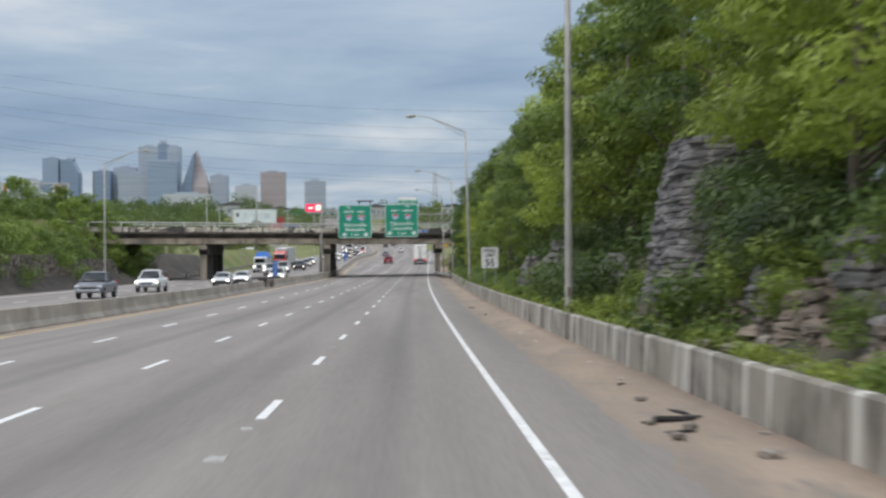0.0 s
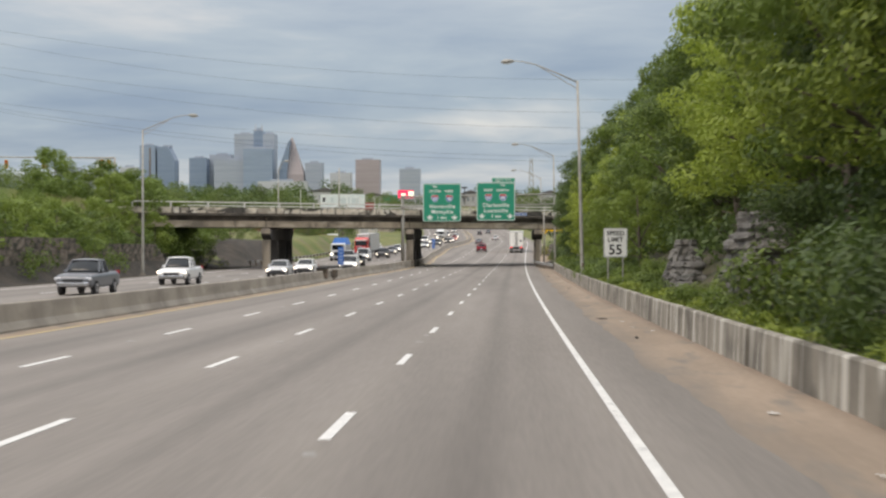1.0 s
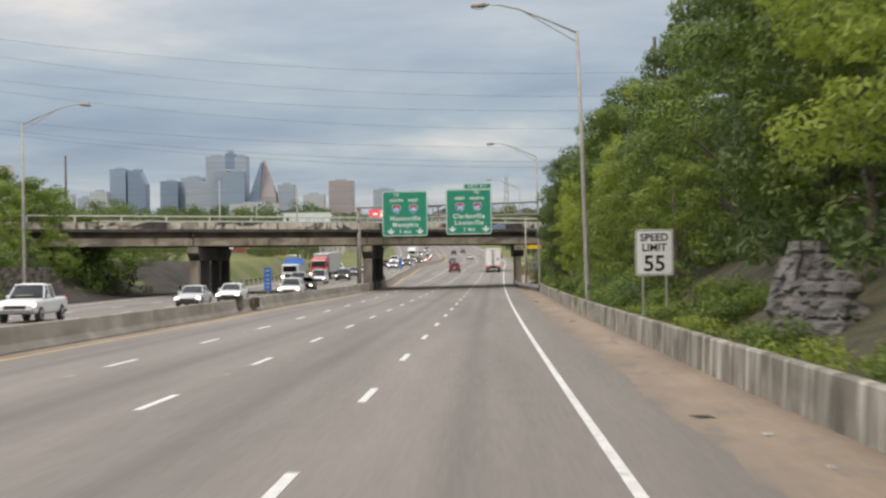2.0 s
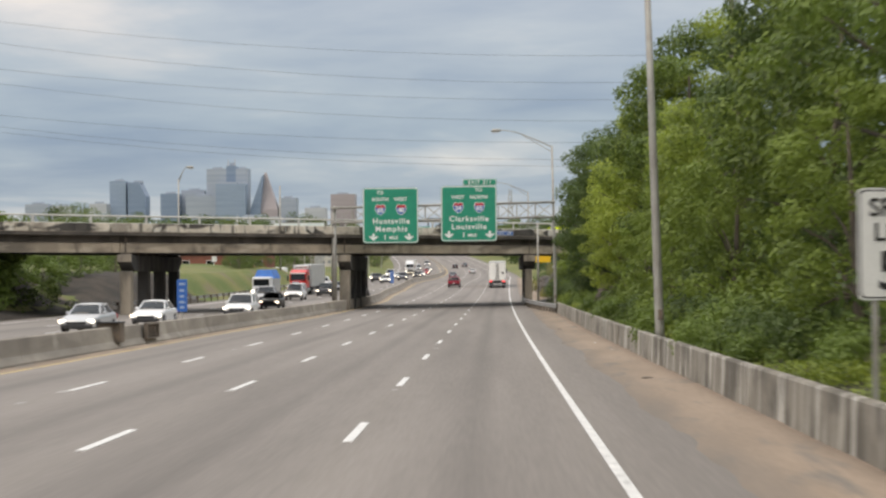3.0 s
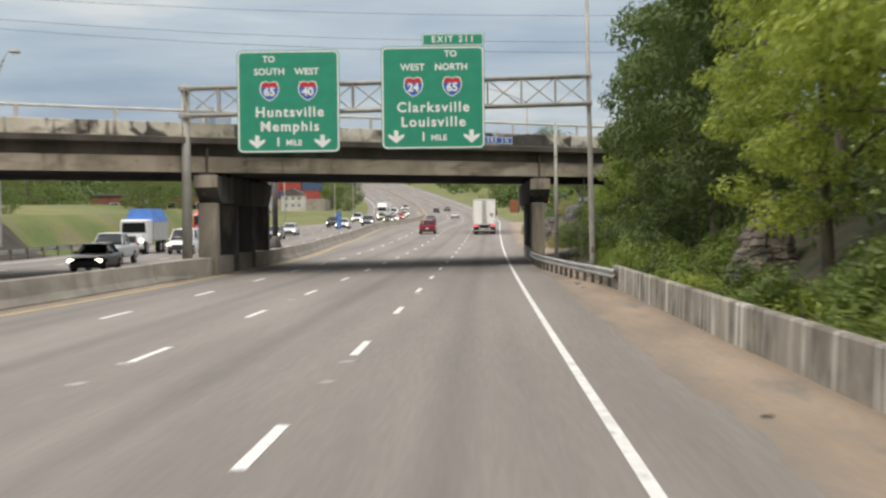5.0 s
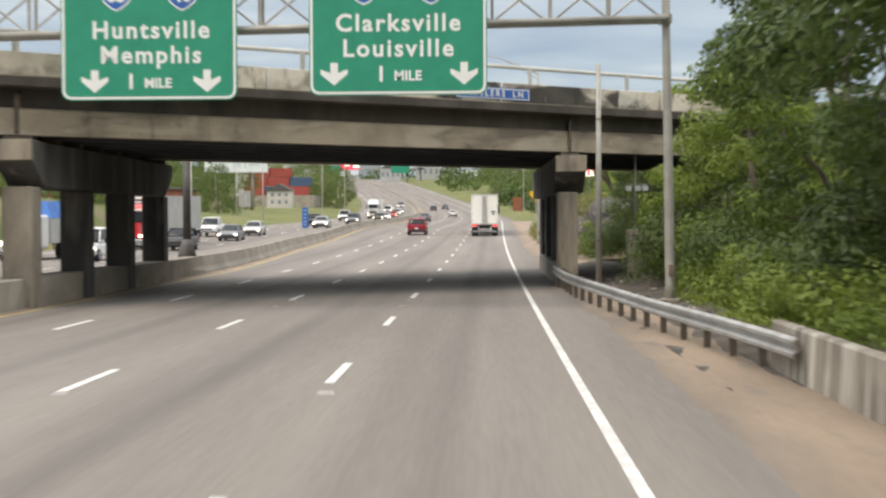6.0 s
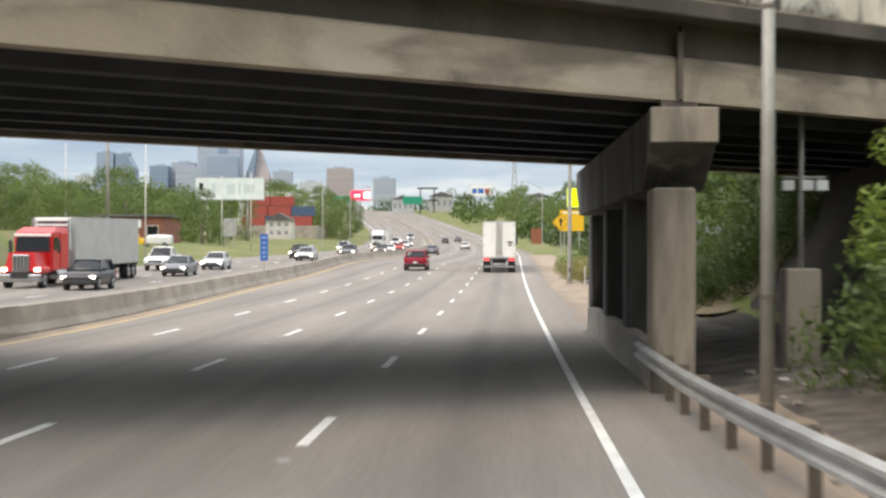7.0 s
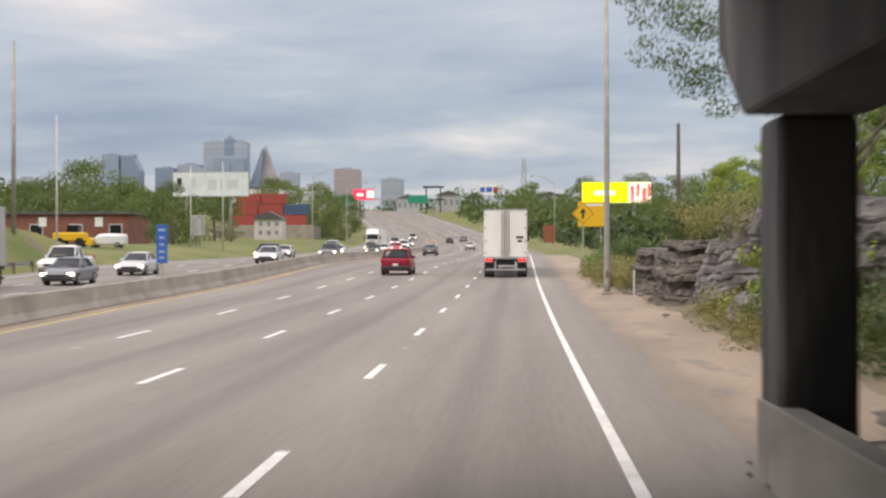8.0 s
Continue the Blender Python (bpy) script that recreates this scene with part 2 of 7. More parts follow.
WALLC = layered(mat("streaked_concrete", (0.275, 0.245, 0.20), (0.205, 0.182, 0.148), 0.92, 0, 1.3, 16.0, 0.4, contrast=0.5, rand=0.05, grime=((0.12, 0.105, 0.085), 0.9, 0.57)), [
    ((0.10, 0.088, 0.07), (0.3, 0.5, 0.8), 0.47, 0.62, 0.85), ((0.58, 0.55, 0.48), (0.3, 1.3, 0.16), 0.57, 0.66, 0.5), ((0.54, 0.51, 0.45), (0.3, 3.2, 0.2), 0.55, 0.615, 0.92),
    ((0.10, 0.088, 0.07), (0.3, 2.6, 0.4), 0.585, 0.70, 0.7), ((0.62, 0.59, 0.53), (0.3, 6.5, 0.5), 0.61, 0.70, 0.5)])
MEDC = layered(mat("median_concrete", (0.36, 0.315, 0.262), (0.285, 0.25, 0.21), 0.9, 0, 0.6, 16.0, 0.3, (1, 0.6, 0.3), grime=((0.21, 0.182, 0.155), 0.5, 0.57)), [
    ((0.19, 0.165, 0.14), (0.5, 0.22, 1.2), 0.52, 0.66, 0.55), ((0.46, 0.41, 0.35), (0.5, 0.5, 0.8), 0.58, 0.68, 0.6), ((0.17, 0.148, 0.125), (0.5, 1.6, 0.3), 0.60, 0.72, 0.4)])
BRIDGEC = layered(mat("weathered_concrete", (0.50, 0.405, 0.30), (0.37, 0.30, 0.225), 0.9, 0, 0.7, 14.0, 0.3, grime=((0.16, 0.13, 0.105), 0.9, 0.60)), [
    ((0.13, 0.11, 0.09), (0.22, 0.22, 0.9), 0.52, 0.66, 0.7), ((0.62, 0.53, 0.42), (0.3, 0.3, 1.6), 0.56, 0.64, 0.5), ((0.10, 0.085, 0.07), (0.8, 0.8, 0.25), 0.59, 0.68, 0.6)])
PARAC = layered(mat("stained_parapet_concrete", (0.72, 0.64, 0.52), (0.55, 0.48, 0.38), 0.9, 0, 0.6, 12.0, 0.3, (1, 1, 0.45)), [
    ((0.26, 0.22, 0.175), (0.5, 0.5, 0.9), 0.49, 0.60, 0.8), ((0.045, 0.04, 0.036), (0.34, 0.34, 0.8), 0.515, 0.585, 0.93), ((0.05, 0.045, 0.04), (1.5, 1.5, 0.3), 0.55, 0.63, 0.8), ((0.78, 0.72, 0.61), (0.7, 0.7, 0.5), 0.60, 0.66, 0.7)])
COLC = layered(mat("pier_concrete", (0.39, 0.33, 0.26), (0.29, 0.245, 0.19), 0.9, 0, 0.8, 14.0, 0.3, (1, 1, 0.25), grime=((0.12, 0.102, 0.085), 1.0, 0.58)), [
    ((0.09, 0.08, 0.07), (0.9, 0.9, 0.22), 0.53, 0.66, 0.7), ((0.42, 0.37, 0.30), (2.2, 2.2, 0.3), 0.60, 0.69, 0.5)])
# Sooty, streaked concrete with the shade under the deck added to its tone.
SHADED_SOOT = layered(mat("sooty_shaded_pier_concrete", (0.13, 0.121, 0.113), (0.075, 0.071, 0.068), 0.9, 0, 0.8, 14.0, 0.3, (1, 1, 0.25)), [
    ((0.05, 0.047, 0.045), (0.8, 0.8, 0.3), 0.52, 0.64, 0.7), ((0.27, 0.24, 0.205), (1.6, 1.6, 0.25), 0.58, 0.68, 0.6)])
# Outer webs and deck: soot stain plus overhang shade, both in the colour.
SHADED_STAIN = mat("shade_toned_stained_girder_concrete", (0.065, 0.055, 0.046), (0.125, 0.105, 0.086), 0.9, 0, 0.6, 12.0, 0.3, (1, 1, 0.4))
# Inner girders: soot and under-deck shade put into one dark tone.
SOFFIT = mat("sooty_shaded_girder_concrete", (0.088, 0.09, 0.096), (0.056, 0.058, 0.063), 0.9, 0, 0.7, 12.0, 0.3)
WHITEP = mat("white_road_paint", (0.74, 0.73, 0.70), (0.58, 0.57, 0.55), 0.7, 0, 3.0, 26.0, 0.2, grime=((0.30, 0.29, 0.28), 5.0, 0.57))
YELLOWP = mat("faded_yellow_paint", (0.60, 0.44, 0.17), (0.45, 0.36, 0.20), 0.75, 0, 2.0, 26.0, 0.2, grime=((0.28, 0.26, 0.23), 3.0, 0.56))
ROCK = mat("grey_limestone", (0.20, 0.187, 0.178), (0.088, 0.083, 0.08), 0.95, 0, 1.4, 9.0, 0.9, (1, 1, 2.2), dist=0.06, rand=0.5, grime=((0.06, 0.06, 0.055), 1.6, 0.53))
BROWNROCK = mat("brown_weathered_stone", (0.235, 0.19, 0.15), (0.10, 0.082, 0.068), 0.95, 0, 1.2, 8.0, 0.9, (1, 1, 2.0), dist=0.08, rand=0.5, grime=((0.045, 0.045, 0.03), 0.9, 0.5))
FOREST = mat("leaf_litter_floor", (0.055, 0.055, 0.025), (0.09, 0.072, 0.045), 0.95, 0, 0.6, 6.0, 0.8, dist=0.1, grime=((0.03, 0.035, 0.015), 0.9, 0.5))
# Bare soil, its colour darkened further for the shade under bridge and brush.
SHADE_SOIL = mat("shade_darkened_bare_soil", (0.062, 0.048, 0.036), (0.032, 0.027, 0.021), 0.95, 0, 0.5, 8.0, 0.8, dist=0.1)
PALER = mat("pale_painted_rail", (0.62, 0.60, 0.55), (0.50, 0.48, 0.44), 0.6, 0, 1.0, 20.0, 0.1)
GALV = mat("galvanised_steel", (0.50, 0.50, 0.49), (0.38, 0.37, 0.36), 0.5, 0.65, 2.0, 30.0, 0.1, grime=((0.22, 0.19, 0.16), 2.0, 0.66))
POLEM = mat("weathered_pole_steel", (0.42, 0.41, 0.37), (0.33, 0.31, 0.28), 0.6, 0.35, 1.5, 30.0, 0.1)
RUST = mat("rusty_post_steel", (0.22, 0.17, 0.13), (0.13, 0.11, 0.09), 0.85, 0.2, 3.0, 30.0, 0.3)
SIGNG = mat("green_reflective_sign", (0.0, 0.275, 0.165), (0.0, 0.245, 0.15), 0.4, 0, 1.5, 50.0, 0.03)
SIGNW = plain("white_reflective_sign", (0.82, 0.83, 0.80), 0.4)
SIGNK = plain("black_sign_paint", (0.02, 0.02, 0.02), 0.5)
SIGNB = mat("blue_reflective_sign", (0.02, 0.13, 0.44), (0.02, 0.11, 0.38), 0.4, 0, 1.5, 50.0, 0.03)
SIGNR = plain("red_reflective_sign", (0.55, 0.03, 0.04), 0.4)
SIGNY = plain("yellow_reflective_sign", (0.80, 0.46, 0.02), 0.4)
BARK = mat("grey_brown_bark", (0.16, 0.13, 0.10), (0.09, 0.075, 0.06), 0.95, 0, 4.0, 20.0, 0.8, (1, 1, 0.3), dist=0.04)
LEAF = leaf_mat("summer_leaves", (0.018, 0.040, 0.011), (0.17, 0.245, 0.045))
LEAFM = leaf_mat("fresh_green_leaves", (0.032, 0.060, 0.014), (0.215, 0.29, 0.05))
LEAFY = leaf_mat("bright_young_leaves", (0.07, 0.108, 0.02), (0.325, 0.405, 0.068), 0.44)
LEAFG = leaf_mat("golden_green_leaves", (0.11, 0.155, 0.027), (0.41, 0.485, 0.088), 0.5)
LEAFF = leaf_mat("even_mid_green_leaves", (0.04, 0.068, 0.02), (0.15, 0.205, 0.048))
LEAFW = leaf_mat("bright_verge_weeds", (0.065, 0.10, 0.018), (0.30, 0.37, 0.06))
LEAFO = leaf_mat("dry_olive_weeds", (0.10, 0.105, 0.03), (0.30, 0.27, 0.09))
# Serves dark trees, and low growth whose colour carries the shade beneath them.
LEAFD = leaf_mat("dark_oak_and_shaded_leaves", (0.012, 0.027, 0.010), (0.105, 0.16, 0.04))
GLASS = plain("dark_tinted_glass", (0.012, 0.014, 0.016), 0.06)
TYRE = plain("black_rubber", (0.018, 0.018, 0.019), 0.85)
RIM = plain("alloy_rim", (0.42, 0.42, 0.43), 0.35, 0.7)
TRIM = plain("black_plastic_trim", (0.03, 0.03, 0.032), 0.6)
CHROME = plain("chrome_trim", (0.6, 0.6, 0.62), 0.2, 0.9)
LAMPW = mat("lit_headlamp", (1.0, 0.95, 0.82), None, 0.2, emit=5.0, bump=0)
LAMPO = plain("clear_headlamp", (0.75, 0.76, 0.78), 0.12)
LAMPR = mat("lit_tail_lamp", (0.95, 0.012, 0.012), None, 0.25, emit=2.6, bump=0)
LAMPD = plain("red_tail_lamp", (0.42, 0.01, 0.012), 0.2)
WHITEB = mat("dirty_white_trailer_panel", (0.86, 0.85, 0.80), (0.76, 0.74, 0.69), 0.45, 0, 0.8, 20.0, 0.06, (1, 1, 0.3), grime=((0.45, 0.42, 0.37), 1.2, 0.64))
GREYB = mat("grey_trailer_panel", (0.46, 0.46, 0.45), (0.40, 0.40, 0.39), 0.4, 0.2, 0.8, 20.0, 0.06)
PAINTS = {}


def paint(name, col):
    if name not in PAINTS:
        PAINTS[name] = mat(name + "_car_paint", col, tuple(v * 0.92 for v in col), 0.28, 0.15, 1.0, 40.0, 0.0)
    return PAINTS[name]


# ---- mesh helpers ----
def link(name, bm, material, parent=None, label="", smooth=False):
    me = bpy.data.meshes.new(name)
    bm.normal_update()
    if smooth:
        for f in bm.faces:
            f.smooth = True
    bm.to_mesh(me)
    bm.free()
    for one in material if isinstance(material, (list, tuple)) else (material,):
        me.materials.append(one)
    ob = new(name, me)
    if parent:
        ob.parent = parent
    if label:
        ob["label"] = label
    return ob


def part(name, bm, material, parent, label="", smooth=False):
    return link(name, bm, material, parent, label, smooth)


def thing(name, label, category, group="", kind="", m=None):
    ob = tagged(new(name), label, category, group, kind)
    ob.empty_display_size = 0.2
    if m is not None:
        ob.matrix_basis = m
    return ob


def box(x0, x1, y0, y1, z0, z1, bevel=0.0, bm=None):
    own = bmesh.new()
    bmesh.ops.create_cube(own, size=1)
    for v in own.verts:
        v.co = Vector((x0 + (v.co.x + 0.5) * (x1 - x0), y0 + (v.co.y + 0.5) * (y1 - y0), z0 + (v.co.z + 0.5) * (z1 - z0)))
    if bevel:
        bmesh.ops.bevel(own, geom=own.edges[:], offset=bevel, segments=1, affect="EDGES", profile=0.7)
    return merge(bm, own) if bm else own


def merge(bm, other):
    me = bpy.data.meshes.new("scratch")
    other.to_mesh(me)
    other.free()
    bm.from_mesh(me)
    bpy.data.meshes.remove(me)
    return bm


def tube(points, radii, seg=8, bm=None, cap=True):
    """Round bar through points with a radius at each."""
    bm = bm or bmesh.new()
    rings = []
    pts = [Vector(p) for p in points]
    if not isinstance(radii, (list, tuple)):
        radii = [radii] * len(pts)
    for i, p in enumerate(pts):
        d = (pts[min(i + 1, len(pts) - 1)] - pts[max(i - 1, 0)]).normalized()
        side = d.cross(Vector((0, 0, 1)) if abs(d.z) < 0.95 else Vector((1, 0, 0))).normalized()
        up = side.cross(d)
        rings.append([bm.verts.new(p + radii[i] * (math.cos(a) * side + math.sin(a) * up)) for a in (2 * math.pi * k / seg for k in range(seg))])
    for r0, r1 in zip(rings, rings[1:]):
        for k in range(seg):
            bm.faces.new((r0[k], r0[(k + 1) % seg], r1[(k + 1) % seg], r1[k]))
    if cap:
        bm.faces.new(rings[0][::-1])
        bm.faces.new(rings[-1])
    return bm


def disc(cx, cy, cz, r, w, seg=20, bm=None):
    """Short cylinder with its axle along x."""
    return tube([(cx - w / 2, cy, cz), (cx - w / 2 + 0.02, cy, cz), (cx + w / 2 - 0.02, cy, cz), (cx + w / 2, cy, cz)], [r * 0.94, r, r, r * 0.94], seg, bm)


def prism(outline, y0, y1, bm=None):
    """Outline of (x, z) drawn out from y0 to y1."""
    bm = bm or bmesh.new()
    a = [bm.verts.new((x, y0, z)) for x, z in outline]
    b = [bm.verts.new((x, y1, z)) for x, z in outline]
    n = len(a)
    for k in range(n):
        bm.faces.new((a[k], a[(k + 1) % n], b[(k + 1) % n], b[k]))
    bm.faces.new(a[::-1])
    bm.faces.new(b)
    bmesh.ops.recalc_face_normals(bm, faces=bm.faces[:])
    return bm


def sweep(profile, s0, s1, step=6.0, shift=None, closed=False, caps=False):
    """Profile of (x, z) swept along the road; UV holds x and s in metres."""
    bm = bmesh.new()
    uv = bm.loops.layers.uv.new("UVMap")
    n = max(1, round((s1 - s0) / step))
    rows = []
    for i in range(n + 1):
        s = s0 + (s1 - s0) * i / n
        d = shift(s) if shift else 0.0
        rows.append([(bm.verts.new(at(x + d, s, z)), x + d, s) for x, z in profile])
    m = len(profile)
    for r0, r1 in zip(rows, rows[1:]):
        for k in range(m if closed else m - 1):
            four = (r0[k], r0[(k + 1) % m], r1[(k + 1) % m], r1[k])
            f = bm.faces.new([q[0] for q in four])
            for loop, q in zip(f.loops, four):
                loop[uv].uv = (q[1], q[2])
    if caps and closed:
        bm.faces.new([q[0] for q in rows[0]])
        bm.faces.new([q[0] for q in rows[-1]])
    bmesh.ops.recalc_face_normals(bm, faces=bm.faces[:])
    return bm


LETTERS = {}


def letters(body, size, material, parent, x, y, z, name="letter", bold=0.0, spacing=1.0):
    """Raised lettering in an upright plane, centred at x and z, read from -y; every letter is a piece of its own."""
    key = (body, size, bold, spacing)
    if key not in LETTERS:
        cu = bpy.data.curves.new("letters", "FONT")
        cu.body, cu.size, cu.align_x, cu.align_y, cu.extrude, cu.offset = body, size, "CENTER", "CENTER", 0.004, bold
        cu.resolution_u, cu.space_character = 3, spacing
        tmp = new("letters", cu)
        bpy.context.view_layer.update()
        me = bpy.data.meshes.new_from_object(tmp.evaluated_get(bpy.context.evaluated_depsgraph_get()))
        bpy.data.objects.remove(tmp)
        bm = bmesh.new()
        bm.from_mesh(me)
        bpy.data.meshes.remove(me)
        bmesh.ops.remove_doubles(bm, verts=bm.verts[:], dist=1e-5)
        left, islands = set(bm.verts), []
        while left:
            todo, isle = [left.pop()], []
            while todo:
                v = todo.pop()
                isle.append(v)
                for e in v.link_edges:
                    o = e.other_vert(v)
                    if o in left:
                        left.remove(o)
                        todo.append(o)
            islands.append([min(v.co.x for v in isle), max(v.co.x for v in isle), set(isle)])
        islands.sort(key=lambda i: i[0])
        groups = []
        for i in islands:
            if groups and i[0] < groups[-1][1] - 0.3 * (min(i[1], groups[-1][1]) - i[0]) - 0.001 and (i[1] - i[0]) < 0.35 * size:
                groups[-1][1] = max(groups[-1][1], i[1])
                groups[-1][2] |= i[2]
            else:
                groups.append(i)
        made = []
        for g in groups:
            one = bmesh.new()
            ids = {v: one.verts.new(v.co) for v in sorted(g[2], key=lambda v: v.index)}
            for f in bm.faces:
                if f.verts[0] in g[2]:
                    one.faces.new([ids[v] for v in f.verts])
            mm = bpy.data.meshes.new("letter")
            one.to_mesh(mm)
            one.free()
            mm.materials.append(material)
            made.append(mm)
        bm.free()
        LETTERS[key] = made
    for mm in LETTERS[key]:
        ob = new(name, mm)
        ob.parent = parent
        ob.matrix_basis = Matrix.Translation((x, y, z)) @ Matrix.Rotation(radians(90), 4, "X")

# ---- ground and road ----
def smooth(a, b, v):
    u = min(1.0, max(0.0, (v - a) / (b - a)))
    return u * u * (3 - 2 * u)


def terrain(x, s):
    """Height of the ground above the road's level."""
    z = -0.07
    skew = s - 0.75 * x
    if x > 1.0:
        before = 1 - smooth(188, 200, s)
        z += before * (0.55 * smooth(3.2, 3.9, x) + 2.2 * smooth(4.5, 9, x) + 3.5 * smooth(9, 20, x) - 5.6 * smooth(24, 50, x))
        mid = smooth(188, 200, s) * (1 - smooth(246, 256, s))
        z += mid * (0.25 * smooth(2.4, 4.5, x) + 1.0 * smooth(5, 12, x))
        after = smooth(246, 256, s)
        fade = 1 - 0.75 * smooth(296, 330, s)
        z += after * fade * (0.15 * smooth(2.6, 3.6, x) + 1.9 * smooth(4.6, 7.5, x) + 1.6 * smooth(8, 26, x))
        z += 6.0 * smooth(6.0, 11.5, x) * (1 - smooth(40, 100, x)) * (1 - smooth(9.5, 19.0, abs(skew - 230.8)))
    if x < -35.0:
        before = 1 - smooth(176, 204, s)
        z += before * (1.3 * smooth(-36.5, -38.5, x) + 2.0 * smooth(-40, -52, x) - 3.0 * smooth(-58, -80, x))
        after = smooth(212, 232, s)
        z += after * (1 - 0.8 * smooth(336, 366, s)) * (3.3 * smooth(-35.7, -40.5, x) + 0.7 * smooth(-41, -54, x)) + after * smooth(366, 420, s) * 0.8 * smooth(-39, -54, x)
        z += 6.0 * smooth(-38, -46, x) * (1 - smooth(-70, -130, x)) * (1 - smooth(9.0, 22.0, abs(skew - 230.8)))
    far = smooth(120, 400, abs(x + 15))
    if far:
        z = z * (1 - 0.4 * far) + far * 2.0 * noise.noise(Vector((x * 0.004, s * 0.004, 0)))
    return z


XS = [-2600, -1600, -1000, -600, -380, -240, -160, -120, -95, -80, -70, -62, -56, -52, -49, -46, -44, -42, -40, -38.5, -37.5, -36.5, -35.6, -34.6, -25, -15,
      -5, 0.6, 1.6, 2.5, 3.1, 3.6, 4.2, 5, 6, 7, 8, 9, 10.5, 12, 14, 17, 21, 26, 34, 45, 60, 85, 120, 180, 300, 600, 1200, 2200]
SS = [-400, -200, -120, -80] + [-60 + 5 * i for i in range(96)] + [425 + 20 * i for i in range(40)] + [1260, 1400, 1700, 2200, 3000, 4000, 4900]
bm = bmesh.new()
grid = [[bm.verts.new(at(x, s, terrain(x, s))) for x in XS] for s in SS]
for r0, r1 in zip(grid, grid[1:]):
    for k in range(len(XS) - 1):
        bm.faces.new((r0[k], r0[k + 1], r1[k + 1], r1[k]))
ground = tagged(link("ground", bm, GROUND, smooth=True), "rough green grass ground with bare patches beside the road", "ground", kind="structure")

NEAR_END = 1080.0
road = tagged(link("road", sweep([(-34.6, -0.06), (-34.5, 0.0), (-14.0, 0.0), (0.0, 0.0), (2.3, -0.015), (2.35, -0.07)], -60, NEAR_END, 5.0), ASPHALT),
              "wide worn grey asphalt motorway with dark wheel tracks", "road", kind="structure")


def dirt_strip(s0, s1, edge, far_edge):
    """Sheet of drifted dirt with a wandering feathered edge over the asphalt; UV holds x and s in metres."""
    bm = bmesh.new()
    uv = bm.loops.layers.uv.new("UVMap")
    rows = []
    n = int(s1 - s0)
    for i in range(n + 1):
        s = s0 + (s1 - s0) * i / n
        e = edge + 0.32 * noise.noise(Vector((0, s * 0.13, 7))) + 0.16 * noise.noise(Vector((0, s * 0.7, 2)))
        row = []
        for x, z in ((e, -0.022), (e + 0.22, 0.004), (e + 0.7, 0.03), (far_edge - 0.55, 0.045), (far_edge, 0.09), (far_edge + 0.15, -0.1)):
            zz = z + (0.022 * noise.noise(Vector((x * 1.7, s * 0.8, 5))) if 0 < z else 0)
            if s > 242 and e + 0.7 < x:
                zz = max(zz, terrain(x, s) + 0.04)
            row.append((bm.verts.new(at(x, s, zz)), x, s))
        rows.append(row)
    for r0, r1 in zip(rows, rows[1:]):
        for k in range(5):
            four = (r0[k], r0[k + 1], r1[k + 1], r1[k])
            f = bm.faces.new([q[0] for q in four])
            for loop, q in zip(f.loops, four):
                loop[uv].uv = (q[1], q[2])
    bmesh.ops.recalc_face_normals(bm, faces=bm.faces[:])
    return bm


tagged(link("shoulder", dirt_strip(-40, 222, 1.25, 3.05), DIRT_EDGE, smooth=True), "sandy brown dirt covering the hard shoulder", "shoulder", kind="structure")
tagged(link("shoulder", dirt_strip(243.5, 420, 1.25, 4.75), DIRT_EDGE, smooth=True), "sandy brown dirt strip below the rock cutting", "shoulder", kind="structure")
bm = bmesh.new()
for a, b in ((2.0, 2.6), (2.6, 3.4), (3.4, 4.2), (4.2, 5.0)):
    n = 10
    for i in range(n):
        q = []
        for x, j in ((a, i), (b, i), (b, i + 1), (a, i + 1)):
            s = 190 + 56 * j / n
            q.append(bm.verts.new(at(x, s, 0.02 + terrain(x, s) + 0.06 + (0.0 if x < 1.2 else 0.02))))
        bm.faces.new(q)
bmesh.ops.remove_doubles(bm, verts=bm.verts[:], dist=0.001)
bmesh.ops.recalc_face_normals(bm, faces=bm.faces[:])
tagged(link("gravel_bed", bm, GRAVEL, smooth=True), "grey gravel and rubble beneath the bridge span", "gravel", kind="structure")

bm = bmesh.new()
cols = (3.4, 4.2, 5, 6, 7, 8, 9, 10.5, 12, 14, 17, 20, 24)
rows = [[bm.verts.new(at(x, s, terrain(x, s) + 0.05 + 0.06 * noise.noise(Vector((x * 0.9, s * 0.7, 1))))) for x in cols] for s in range(-20, 192, 2)]
for r0, r1 in zip(rows, rows[1:]):
    for k in range(len(cols) - 1):
        bm.faces.new((r0[k], r0[k + 1], r1[k + 1], r1[k]))
tagged(link("forest_floor", bm, FOREST, smooth=True), "dark leaf litter and soil beneath the bank's trees", "ground", kind="structure")
DSTEEL = mat("dark_grey_steel", (0.13, 0.125, 0.12), (0.09, 0.085, 0.08), 0.6, 0.3, 2.0, 30.0, 0.1)
bm = bmesh.new()
cols = (4.9, 5.6, 6.4, 7.2, 8.0, 9.0, 10.0, 11.0, 12.5, 15.0, 19.0)
rows = [[bm.verts.new(at(x, s, terrain(x, s) + 0.07 + 0.08 * noise.noise(Vector((x * 1.3, s * 0.9, 3))))) for x in cols] for s in range(204, 258, 2)]
for r0, r1 in zip(rows, rows[1:]):
    for k in range(len(cols) - 1):
        bm.faces.new((r0[k], r0[k + 1], r1[k + 1], r1[k]))
tagged(link("soil_slope", bm, SHADE_SOIL, smooth=True), "bare soil slope rising to the bridge abutment, toned with shade", "slope", kind="structure")
